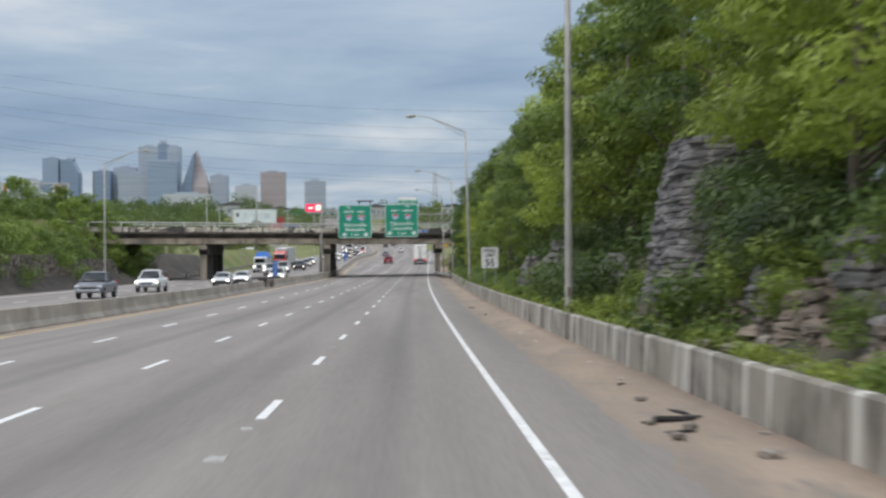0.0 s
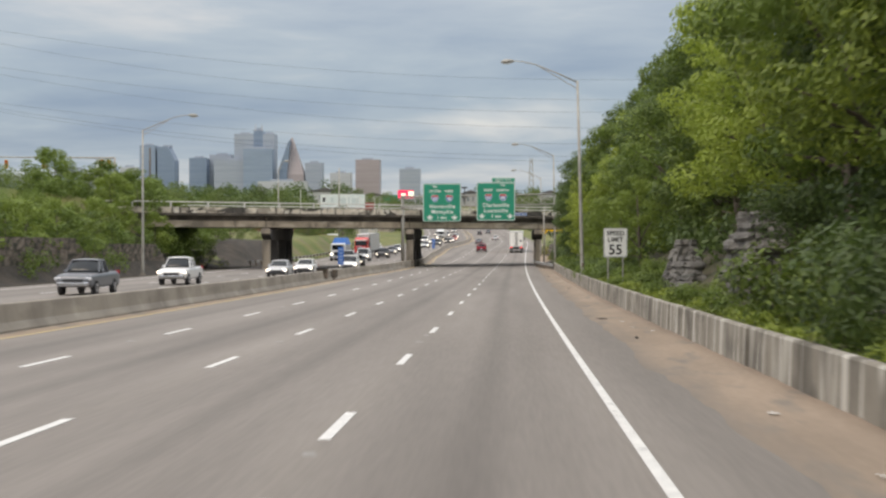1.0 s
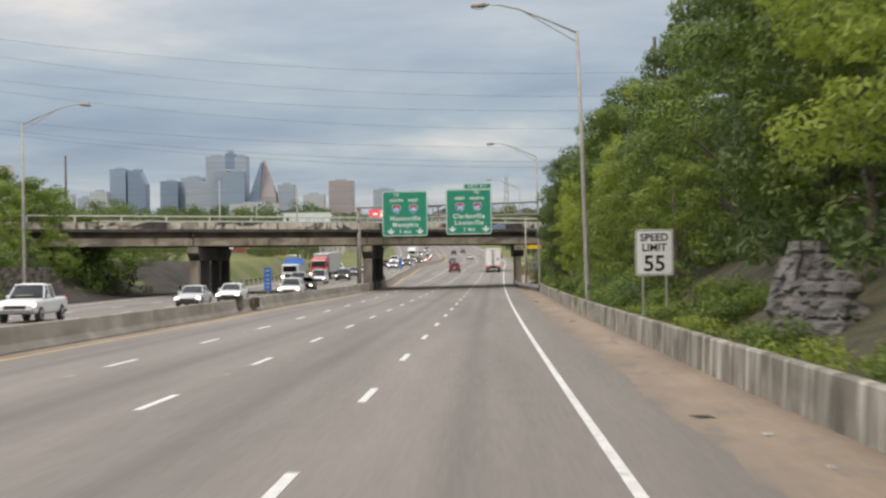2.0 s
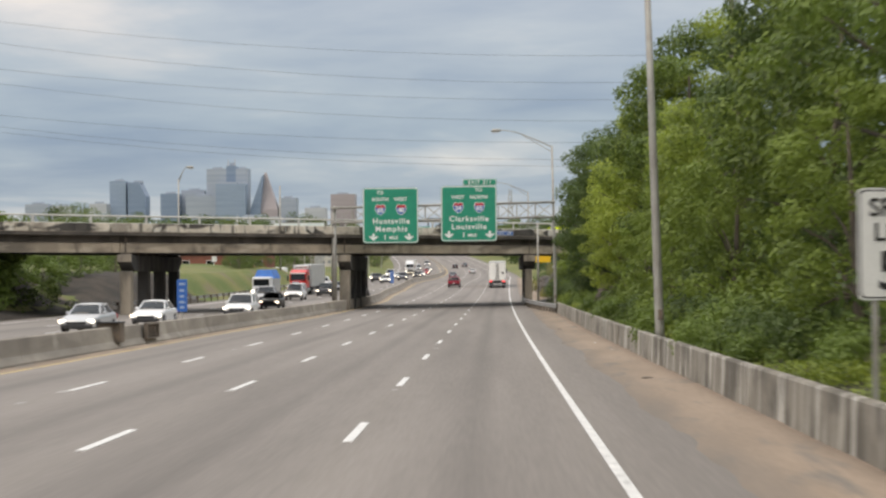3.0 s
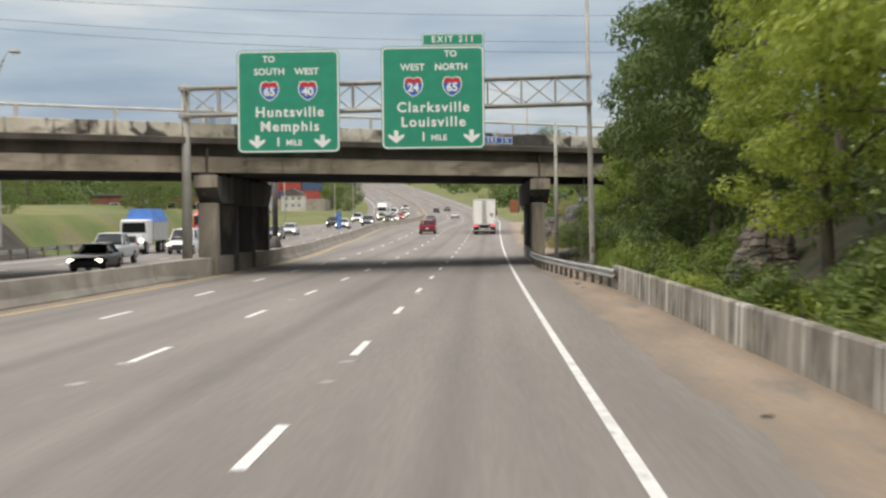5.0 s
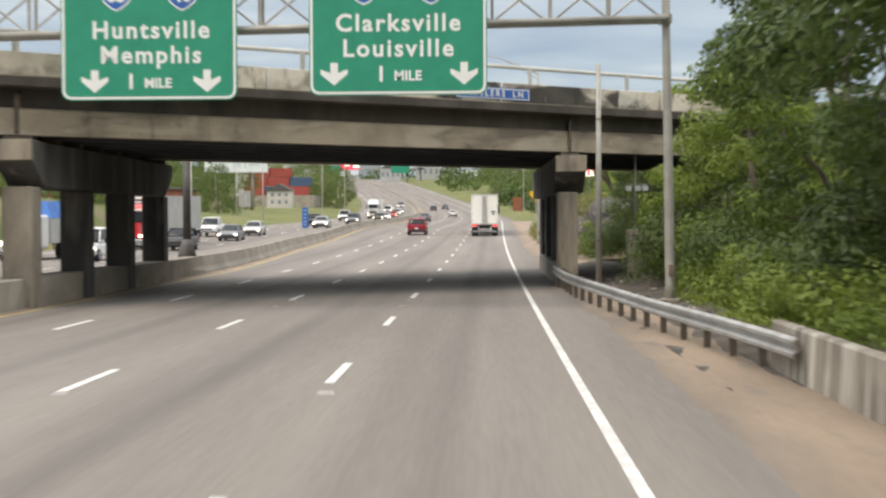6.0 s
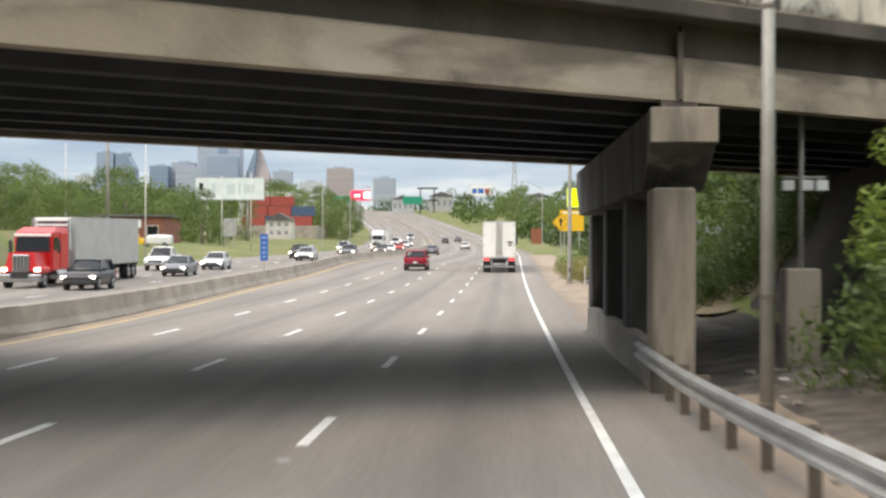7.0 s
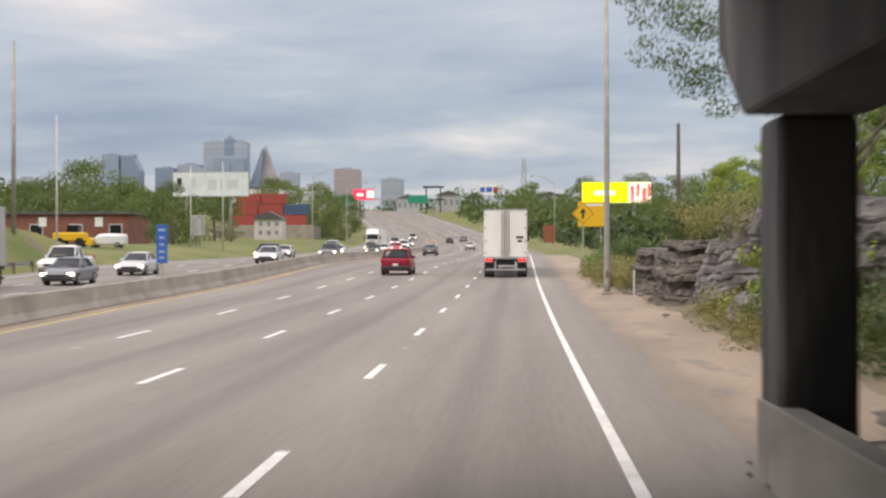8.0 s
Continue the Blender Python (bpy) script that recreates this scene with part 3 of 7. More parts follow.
BANK = mat("dry_bank_soil", (0.21, 0.162, 0.115), (0.135, 0.12, 0.058), 0.95, 0, 0.7, 7.0, 0.8, dist=0.08, grime=((0.115, 0.10, 0.05), 0.7, 0.58))
bm = bmesh.new()
cols = (3.0, 3.3, 3.6, 3.9, 4.2, 4.5, 4.8, 5.3, 5.9, 6.6, 7.4, 8.4, 9.6)
rows = [[bm.verts.new(at(x, s, terrain(x, s) - 0.08 + 0.24 * smooth(3.2, 4.6, x) + 0.10 * noise.noise(Vector((x * 1.1, s * 0.35, 5))))) for x in cols] for s in range(246, 330, 1)]
for r0, r1 in zip(rows, rows[1:]):
    for k in range(len(cols) - 1):
        bm.faces.new((r0[k], r0[k + 1], r1[k + 1], r1[k]))
tagged(link("soil_bank", bm, BANK, smooth=True), "brown soil bank with dry grass below the cutting", "slope", kind="structure")
bm = bmesh.new()
cols = (-35.0, -35.8, -36.6, -37.4, -38.2, -39.0, -40.0, -41.5, -42.5)
rows = [[bm.verts.new(at(x, s, terrain(x, s) + 0.06 + 0.12 * abs(noise.noise(Vector((x * 1.1, s * 0.5, 8)))))) for x in [-35 + (c + 35) * (1 + 0.55 * smooth(198, 214, s)) for c in cols]] for s in range(40, 258, 2)]
for r0, r1 in zip(rows, rows[1:]):
    for k in range(len(cols) - 1):
        bm.faces.new((r0[k + 1], r0[k], r1[k], r1[k + 1]))
tagged(link("soil_slope", bm, SHADE_SOIL, smooth=True), "brown bare soil bank under the brush and bridge, toned with shade", "slope", kind="structure")

def barrier_x(s):
    """Middle of the median barrier."""
    return -15.75 + 1.05 * smooth(150, 200, s) - 1.75 * smooth(238, 290, s) - 1.0 * smooth(290, 345, s)


tagged(link("edge_line", sweep([(-0.07, 0.006), (0.07, 0.006)], -60, NEAR_END, 5.0), WHITEP), "solid white edge line, slightly worn", "road marking", kind="structure")
tagged(link("yellow_line", sweep([(0.95, 0.006), (1.1, 0.006)], -60, 640, 5.0, barrier_x), YELLOWP), "faded yellow line beside the median barrier", "road marking", kind="structure")
tagged(link("yellow_line", sweep([(-1.15, 0.006), (-1.0, 0.006)], -60, 640, 5.0, barrier_x), YELLOWP), "faded yellow line beside the median barrier", "road marking", kind="structure")
tagged(link("edge_line", sweep([(-32.4, 0.006), (-32.25, 0.006)], -60, NEAR_END, 5.0), WHITEP), "solid white line at the far edge of the road", "road marking", kind="structure")
# Dirt that gathers against the barrier.
tagged(link("gutter", sweep([(0.36, 0.03), (0.62, 0.012), (0.9, 0.004)], -60, 700, 5.0, barrier_x), DIRT), "sandy dirt drifted against the median barrier", "gutter", kind="structure")

# ---- median barrier, in sections with joints ----
PROFILE = [(-0.34, -0.05), (-0.34, 0.08), (-0.19, 0.30), (-0.11, 0.80), (-0.08, 0.83), (0.08, 0.83), (0.11, 0.80), (0.19, 0.30), (0.34, 0.08), (0.34, -0.05)]
median = thing("median_barrier", "long weathered concrete median barrier in cast sections", "barrier", kind="structure")
s = -55.0
while s < 1050:
    n = 6.1 if s < 420 else 24.4
    if not (200.5 < s + n / 2 < 239.0):
        part("barrier_section", sweep(PROFILE, s + 0.006, s + n - 0.006, 6.1, barrier_x, True, True), MEDC, median)
    s += n
# Around the piers the barrier is a plain wall.
part("pier_wall", sweep([(-0.47, -0.05), (-0.47, 0.81), (-0.44, 0.84), (0.42, 0.84), (0.45, 0.81), (0.45, -0.05)], 207.0, 233.5, 6, lambda s: -14.62, True, True), MEDC, median)

for s0, s1, w0, w1, x0, x1 in ((200.0, 207.0, 0.34, 0.46, barrier_x(200), -14.63), (233.5, 238.0, 0.46, 0.34, -14.63, barrier_x(238))):
    bm = bmesh.new()
    ends = []
    for u, w, x in ((s0, w0, x0), (s1, w1, x1)):
        t = 0.55 + 0.45 * (w - 0.34) / 0.12
        ends.append([bm.verts.new(at(x + px * w, u, z)) for px, z in ((-1, -0.05), (-1, 0.1), (-t, 0.34), (-t * 0.92, 0.835), (t * 0.92, 0.835), (t, 0.34), (1, 0.1), (1, -0.05))])
    for k in range(8):
        bm.faces.new((ends[0][k], ends[0][(k + 1) % 8], ends[1][(k + 1) % 8], ends[1][k]))
    bm.faces.new(ends[0][::-1])
    bm.faces.new(ends[1])
    bmesh.ops.recalc_face_normals(bm, faces=bm.faces[:])
    part("transition", bm, MEDC, median)

# Drain opening with a dark grating in the barrier's foot.
grate = thing("drain_grate", "dark rusty drain grating set into the median barrier", "drain", m=place(-15.45, 144.2, 0.2))
part("frame", merge(merge(box(-0.02, 0.14, -1.0, -0.9, 0.06, 0.62), box(-0.02, 0.14, 0.9, 1.0, 0.06, 0.62)), merge(box(-0.02, 0.14, -1.0, 1.0, 0.58, 0.66), box(-0.02, 0.14, -1.0, 1.0, 0.02, 0.08))), RUST, grate)
part("backing", box(-0.05, 0.0, -0.95, 0.95, 0.05, 0.62), SIGNK, grate)
for k in range(5):
    y = -0.62 + 0.31 * k
    part("bar", box(0.03, 0.09, y - 0.05, y + 0.05, 0.06, 0.6), RUST, grate)

# ---- concrete wall on the near side ----
wall = thing("wall_right", "low grey concrete wall with pale vertical streaks", "wall", kind="structure")
s = -40.0
k = 0
while s < 192.0:
    n = min(4.57, 192.6 - s)
    d = 0.012 * ((k * 7) % 3 - 1)
    part("wall_panel", sweep([(3.02 + d, -0.08), (3.05 + d, 0.80), (3.08 + d, 0.835), (3.22 + d, 0.835), (3.25 + d, 0.8), (3.27 + d, -0.08)], s + 0.012, s + n - 0.012, 4.6, None, True, True), WALLC, wall)
    s += n
    k += 1

# ---- guard rail ----
def rail_x(s):
    return 3.0 - 0.8 * smooth(188, 203, s) - 1.02 * smooth(196, 220, s)


rail = thing("guard_rail", "galvanised W-beam guard rail on rusty steel posts", "guard rail", kind="structure")
WBEAM = [(0.0, 0.42), (-0.075, 0.46), (-0.075, 0.51), (0.0, 0.555), (0.0, 0.60), (-0.075, 0.645), (-0.075, 0.695), (0.0, 0.735), (0.012, 0.735), (-0.062, 0.69), (-0.062, 0.65), (0.012, 0.60),
         (0.012, 0.55), (-0.062, 0.505), (-0.062, 0.465), (0.012, 0.42)]
s = 190.2
while s < 224.8:
    e1 = min(s + 3.81, 224.9)
    part("rail_beam", sweep(WBEAM, s, e1 + 0.1, 1.27, rail_x, True, True), GALV, rail)
    s += 3.81
post_mesh = None
s = 191.0
while s < 224.5:
    if post_mesh is None:
        ob = part("rail_post", merge(box(0.02, 0.17, -0.06, 0.06, 0.40, 0.72), box(0.12, 0.24, -0.05, 0.05, -0.3, 0.72)), RUST, rail)
        post_mesh = ob.data
    else:
        ob = new("rail_post", post_mesh)
        ob.parent = rail
    ob.matrix_basis = place(rail_x(s), s)
    s += 1.905
# Rail beyond the far carriageway.
def far_rail_x(s):
    return -35.2


rail2 = thing("guard_rail", "grey steel guard rail along the grass bank", "guard rail", kind="structure")
part("rail_beam", sweep(WBEAM, 214, 330, 7.6, far_rail_x, True, True), GALV, rail2)
s = 215.0
while s < 330:
    ob = new("rail_post", post_mesh)
    ob.parent = rail2
    ob.matrix_basis = place(-35.2, s, 0, 0)
    s += 3.81

# ---- overpass ----
SKEW = 0.75


def bridge_part(name, bm, material, parent, label="", smooth_it=False):
    for v in bm.verts:
        v.co = at(0, 228, 0) + Vector((v.co.x, v.co.y + SKEW * v.co.x - 228, v.co.z))
    return part(name, bm, material, parent, label, smooth_it)


bridge = thing("overpass_bridge", "weathered concrete road bridge crossing the motorway at a skew", "bridge", kind="structure")
B0, B1, BL, BR = 221.0, 240.7, -52.0, 20.0
# The deck edge takes the same stain-and-shade tone as the outer webs.
bridge_part("deck", box(BL, BR, B0 - 0.05, B1 + 0.05, 6.17, 6.46, 0.02), SHADED_STAIN, bridge)
for j, y in enumerate([B0 + 0.95 + i * (B1 - B0 - 1.9) / 7 for i in range(8)]):
    outer = j in (0, 7)
    for a, b in ((-51.5, -31.0), (-30.95, -14.65), (-14.6, 1.6), (1.65, 19.5)):
        g = bmesh.new()
        outline = [(-0.28, 4.86), (0.28, 4.86), (0.28, 5.2), (0.1, 5.32), (0.1, 5.62), (-0.1, 5.62), (-0.22, 5.60), (-0.28, 5.55)]
        va = [g.verts.new((a, y + p, z)) for p, z in outline]
        vb = [g.verts.new((b, y + p, z)) for p, z in outline]
        n = len(va)
        for q in range(n):
            g.faces.new((va[q], va[(q + 1) % n], vb[(q + 1) % n], vb[q]))
        g.faces.new(va)
        g.faces.new(vb)
        bmesh.ops.recalc_face_normals(g, faces=g.faces[:])
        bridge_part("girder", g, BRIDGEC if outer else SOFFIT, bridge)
        bridge_part("girder_web", box(a, b, y - 0.1, y + 0.24, 5.6, 6.172), SHADED_STAIN if outer else SOFFIT, bridge)
for x in (-46, -36, -25.5, -20, -9, -4, 7, 13):
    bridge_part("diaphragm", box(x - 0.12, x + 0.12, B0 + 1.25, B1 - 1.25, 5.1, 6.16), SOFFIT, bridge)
for side, y in ((0, B0 - 0.02), (1, B1 - 0.26)):
    x = BL
    while x < BR - 0.1:
        bridge_part("parapet_panel", box(x + 0.015, x + 3.62, y, y + 0.28, 6.47, 7.12, 0.015), PARAC, bridge)
        x += 3.65
    x = BL + 1.0
    while x < BR:
        bridge_part("rail_post", box(x - 0.07, x + 0.07, y + 0.06, y + 0.22, 7.12, 7.66, 0.012), PALER, bridge)
        x += 3.65
    bridge_part("handrail", tube([(BL, y + 0.14, 7.68), (BR, y + 0.14, 7.68)], 0.07, 8), PALER, bridge)
    bridge_part("drip_edge", box(BL, BR, y - 0.02 if side == 0 else y + 0.2, y + 0.1 if side == 0 else y + 0.3, 6.40, 6.468), BRIDGEC, bridge)
# Piers: a row of columns under a cap with tapered ends, side by side with the road.
for px in (-30.6, -14.62, 1.6):
    y0, y1 = B0 + 0.25, B1 - 0.25
    cap = bmesh.new()
    outline = [(y0 - 0.1, 4.70), (y0 - 0.1, 4.15), (y0 + 1.3, 3.40), (y1 - 1.3, 3.40), (y1 + 0.1, 4.15), (y1 + 0.1, 4.70)]
    a = [cap.verts.new((px - 0.54, y, z)) for y, z in outline]
    b = [cap.verts.new((px + 0.54, y, z)) for y, z in outline]
    n = len(a)
    for q in range(n):
        cap.faces.new((a[q], a[(q + 1) % n], b[(q + 1) % n], b[q]))
    cap.faces.new(a[::-1])
    cap.faces.new(b)
    for v in cap.verts:
        v.co.y -= SKEW * (v.co.x - px)
    bmesh.ops.recalc_face_normals(cap, faces=cap.faces[:])
    bmesh.ops.bevel(cap, geom=cap.edges[:], offset=0.03, segments=1, affect="EDGES")
    # Cap and inner columns carry painted shade; cap end and front column stay lighter.
    bridge_part("pier_cap", cap, SHADED_SOOT, bridge)
    ce = box(px - 0.555, px + 0.555, y0 - 0.16, y0 + 0.05, 4.13, 4.71, 0.02)
    for v in ce.verts:
        v.co.y -= SKEW * (v.co.x - px)
    bridge_part("cap_end", ce, COLC, bridge)
    for i in range(4):
        y = y0 + 0.75 + i * (y1 - y0 - 1.5) / 3
        qx = px + ((0.1 + 0.06 * i if i else 0.02) if px > 0 else 0.0)
        c = box(qx - (0.48 if px > 0 else 0.44), qx + (0.24 if px > 0 else 0.44), y - 0.46, y + 0.46, -0.4, 3.42, 0.05)
        for v in c.verts:
            v.co.y -= SKEW * (v.co.x - px)
        bridge_part("column", c, COLC if i == 0 else SHADED_SOOT, bridge)
    for j in range(8):
        y = B0 + 0.95 + j * (B1 - B0 - 1.9) / 7
        bridge_part("bearing", box(px - 0.34, px + 0.34, y - 0.26, y + 0.26, 4.70, 4.86, 0.01), RUST, bridge)
    if px > 0:
        w = box(px - 0.42, px - 0.16, y0 + 0.9, y1 - 0.2, -0.3, 0.79, 0.02)
        for v in w.verts:
            v.co.x += 0.2 * (v.co.y - y0) / (y1 - y0)
            v.co.y -= SKEW * (v.co.x - px)
        bridge_part("crash_wall", w, MEDC, bridge)
# Stiffener plates on the outer girder over each pier, and abutments.
for px in (-30.6, -14.62, 1.6):
    bridge_part("stiffener", box(px - 0.05, px + 0.05, B0 + 0.6, B0 + 0.86, 4.88, 6.0), RUST, bridge)
# Right abutment is toned with under-bridge shade; the left is not.
bridge_part("abutment", box(10.6, 12.0, B0 + 0.1, B1 - 0.1, -0.5, 6.1, 0.03), SHADED_SOOT, bridge)
bridge_part("abutment", box(-46.5, -45.0, B0 + 0.1, B1 - 0.1, -0.5, 6.1, 0.03), COLC, bridge)


# ---- sign gantry and signs ----
gantry = thing("sign_gantry", "grey steel truss gantry spanning the lanes on tall posts", "gantry", m=place(0, 208.9, 0, 0, 1, False))
GL, GR = -15.15, 3.5


def rise(x):
    """The truss climbs a little towards its right end."""
    return 0.34 * (x - GL) / (GR - GL)


for y in (0.25, 0.85):
    for z in (7.42, 8.68):
        part("chord", tube([(GL, y, z), (GR, y, z + rise(GR))], 0.085, 8), POLEM, gantry, smooth=True)
n = 12
for i in range(n + 1):
    x = GL + (GR - GL) * i / n
    r0 = rise(x)
    for y in (0.25, 0.85):
        part("strut", tube([(x, y, 7.42 + r0), (x, y, 8.68 + r0)], 0.045, 6), POLEM, gantry)
    part("strut", tube([(x, 0.25, 8.68 + r0), (x, 0.85, 8.68 + r0)], 0.035, 6), POLEM, gantry)
    part("strut", tube([(x, 0.25, 7.42 + r0), (x, 0.85, 7.42 + r0)], 0.035, 6), POLEM, gantry)
    if i < n:
        x2 = GL + (GR - GL) * (i + 1) / n
        r1 = rise(x2)
        za, zb = (7.42, 8.68) if i % 2 else (8.68, 7.42)
        part("brace", tube([(x, 0.25, za + r0), (x2, 0.25, zb + r1)], 0.032, 6), POLEM, gantry)
        part("brace", tube([(x, 0.85, zb + r0), (x2, 0.85, za + r1)], 0.032, 6), POLEM, gantry)
part("post", tube([(GL, 0.55, 0.6), (GL, 0.55, 8.76)], [0.24, 0.2], 16), POLEM, gantry, smooth=True)
part("post_cap", tube([(GL, 0.55, 8.74), (GL, 0.55, 8.86)], [0.22, 0.1], 16), POLEM, gantry, smooth=True)
for z in (7.42, 8.68):
    part("clamp", box(GL - 0.28, GL + 0.28, 0.2, 0.9, z - 0.11, z + 0.11, 0.015), POLEM, gantry)
    part("clamp", box(GR - 0.2, GR + 0.12, 0.33, 0.77, z + 0.22, z + 0.46, 0.01), POLEM, gantry)


def rounded(w, h, r, y0, y1):
    pts = []
    for cx, cz, a0 in ((w / 2 - r, h / 2 - r, 0), (-w / 2 + r, h / 2 - r, 90), (-w / 2 + r, -h / 2 + r, 180), (w / 2 - r, -h / 2 + r, 270)):
        for k in range(5):
            a = radians(a0 + 22.5 * k)
            pts.append((cx + r * math.cos(a), cz + r * math.sin(a)))
    return prism(pts, y0, y1)


def shield(parent, x, z, digits, h=0.86):
    """Interstate shield: white rim, blue field, red crown, white digits."""
    def out(k):
        p = [(-0.40, 0.42), (-0.2, 0.47), (0, 0.40), (0.2, 0.47), (0.40, 0.42), (0.48, 0.18), (0.47, -0.05), (0.36, -0.28), (0.17, -0.44), (0, -0.52), (-0.17, -0.44), (-0.36, -0.28), (-0.47, -0.05), (-0.48, 0.18)]
        return [(x + a * k * h, z + b * k * h) for a, b in p]
    sh = part("route_shield", prism(out(1.08), -0.014, -0.002), SIGNW, parent, "white-rimmed blue and red route shield")
    part("shield_field", prism([q for q in out(0.97) if q[1] < z + 0.2 * h], -0.020, -0.010), SIGNB, sh)
    part("shield_crown", prism([q for q in out(0.97) if q[1] > z + 0.1 * h], -0.022, -0.010), SIGNR, sh)
    letters(digits, 0.52, SIGNW, sh, x, -0.028, z - 0.08 * h, "digit", 0.02)


def arrow(parent, x, z):
    p = [(-0.1, 0.3), (0.1, 0.3), (0.1, 0.03), (0.36, 0.13), (0.36, 0.0), (0.0, -0.3), (-0.36, 0.0), (-0.36, 0.13), (-0.1, 0.03)]
    part("arrow", prism([(x + a, z + b) for a, b in p], -0.016, -0.002), SIGNW, parent)


def guide_sign(label, x, w, h, z, lines, shields, arrows, tab=None):
    sg = thing("guide_sign", label, "road sign", "overhead guide signs", m=place(x, 208.9, z, 0, 1, False))
    part("panel", rounded(w, h, 0.25, 0.0, 0.05), SIGNG, sg)
    bd = rounded(w - 0.06, h - 0.06, 0.23, -0.006, -0.001)
    part("border", bd, SIGNW, sg, "white reflective border")
    part("field", rounded(w - 0.2, h - 0.2, 0.17, -0.011, -0.003), SIGNG, sg)
    for body, size, lx, lz in lines:
        letters(body, size, SIGNW, sg, lx, -0.016, lz, "letter", 0.016 if size > 0.45 else 0.011, 1.2 if size > 0.45 else 1.02)
    for lx, lz, d in shields:
        shield(sg, lx, lz, d)
    for lx, lz in arrows:
        arrow(sg, lx, lz)
    if tab:
        tb = part("exit_tab", box(tab[0] - 1.42, tab[0] + 1.42, 0.0, 0.05, h / 2 + 0.01, h / 2 + 0.58, 0.015), SIGNG, sg, "small green exit number tab")
        part("tab_border", box(tab[0] - 1.39, tab[0] + 1.39, -0.005, 0.0, h / 2 + 0.03, h / 2 + 0.56), SIGNW, tb)
        part("tab_field", box(tab[0] - 1.35, tab[0] + 1.35, -0.009, -0.004, h / 2 + 0.07, h / 2 + 0.52), SIGNG, tb)
        letters(tab[1], 0.40, SIGNW, tb, tab[0], -0.014, h / 2 + 0.30, "letter", 0.009, 1.3)
    for k in (-0.35, 0.0, 0.35):
        part("bracket", box(w * k - 0.05, w * k + 0.05, 0.05, 0.17, -h / 2 + 0.15, h / 2 - 0.15), POLEM, sg)
    return sg


guide_sign("green overhead sign to Huntsville and Memphis, white lettering", -10.28, 4.7, 4.68, 7.98,
           [("TO", 0.40, -0.88, 1.92), ("SOUTH", 0.42, -0.86, 1.35), ("WEST", 0.42, 0.86, 1.35), ("Huntsville", 0.64, 0.05, -0.50), ("Memphis", 0.64, 0.05, -1.16), ("1", 0.56, -0.48, -1.86), ("MILE", 0.36, 0.24, -1.9)],
           [(-0.86, 0.5, "65"), (0.9, 0.5, "40")], [(-1.45, -1.84), (1.55, -1.84)])
guide_sign("green overhead sign to Clarksville and Louisville, white lettering", -3.66, 4.72, 4.68, 8.08,
           [("TO", 0.40, 0.82, 1.98), ("WEST", 0.42, -0.92, 1.38), ("NORTH", 0.42, 0.84, 1.38), ("Clarksville", 0.64, 0.0, -0.45), ("Louisville", 0.64, 0.0, -1.12), ("1", 0.56, -0.45, -1.80), ("MILE", 0.36, 0.26, -1.84)],
           [(-0.9, 0.52, "24"), (0.88, 0.52, "65")], [(-1.7, -1.78), (1.75, -1.78)], (0.93, "EXIT 211"))

# Street name panel fixed to the parapet.
a = math.atan(SKEW)
st = thing("street_name_sign", "blue street name sign with white letters on the parapet", "road sign",
           m=Matrix.Translation(at(0, 228, 0) + Vector((-1.2, 221.0 + SKEW * -1.2 - 228 - 0.03, 6.73))) @ Matrix.Rotation(a, 4, "Z"))
part("panel", box(-1.58, 1.58, -0.03, 0.0, -0.2, 0.2, 0.01), SIGNB, st)
part("border", box(-1.55, 1.55, -0.034, -0.03, -0.18, 0.18), SIGNW, st)
part("field", box(-1.51, 1.51, -0.038, -0.033, -0.145, 0.145), SIGNB, st)
letters("F E S S L E R S    L N", 0.30, SIGNW, st, 0.0, -0.043, 0.0, "letter", 0.008)

# Speed limit sign.
sp = thing("speed_limit_sign", "white speed limit 55 sign on two posts behind the wall", "road sign", m=place(3.98, 104.2, 0, 0, 1, False))
part("panel", rounded(1.22, 1.5, 0.08, 0.0, 0.012), SIGNW, sp).location = (0, 0, 2.8)
for nm, w, h, y, mm in (("border", 1.17, 1.45, -0.002, SIGNK), ("field", 1.13, 1.41, -0.005, SIGNW)):
    part(nm, rounded(w, h, 0.07, y - 0.003, y + 0.001), mm, sp).location = (0, 0, 2.8)
letters("SPEED", 0.34, SIGNK, sp, 0, -0.013, 3.28, "letter", 0.006)
letters("LIMIT", 0.34, SIGNK, sp, 0, -0.013, 2.95, "letter", 0.006)
letters("55", 0.72, SIGNK, sp, 0, -0.013, 2.42, "digit", 0.012)
for x in (-0.38, 0.38):
    part("post", box(x - 0.035, x + 0.035, 0.012, 0.07, 0.3, 3.4), POLEM, sp)


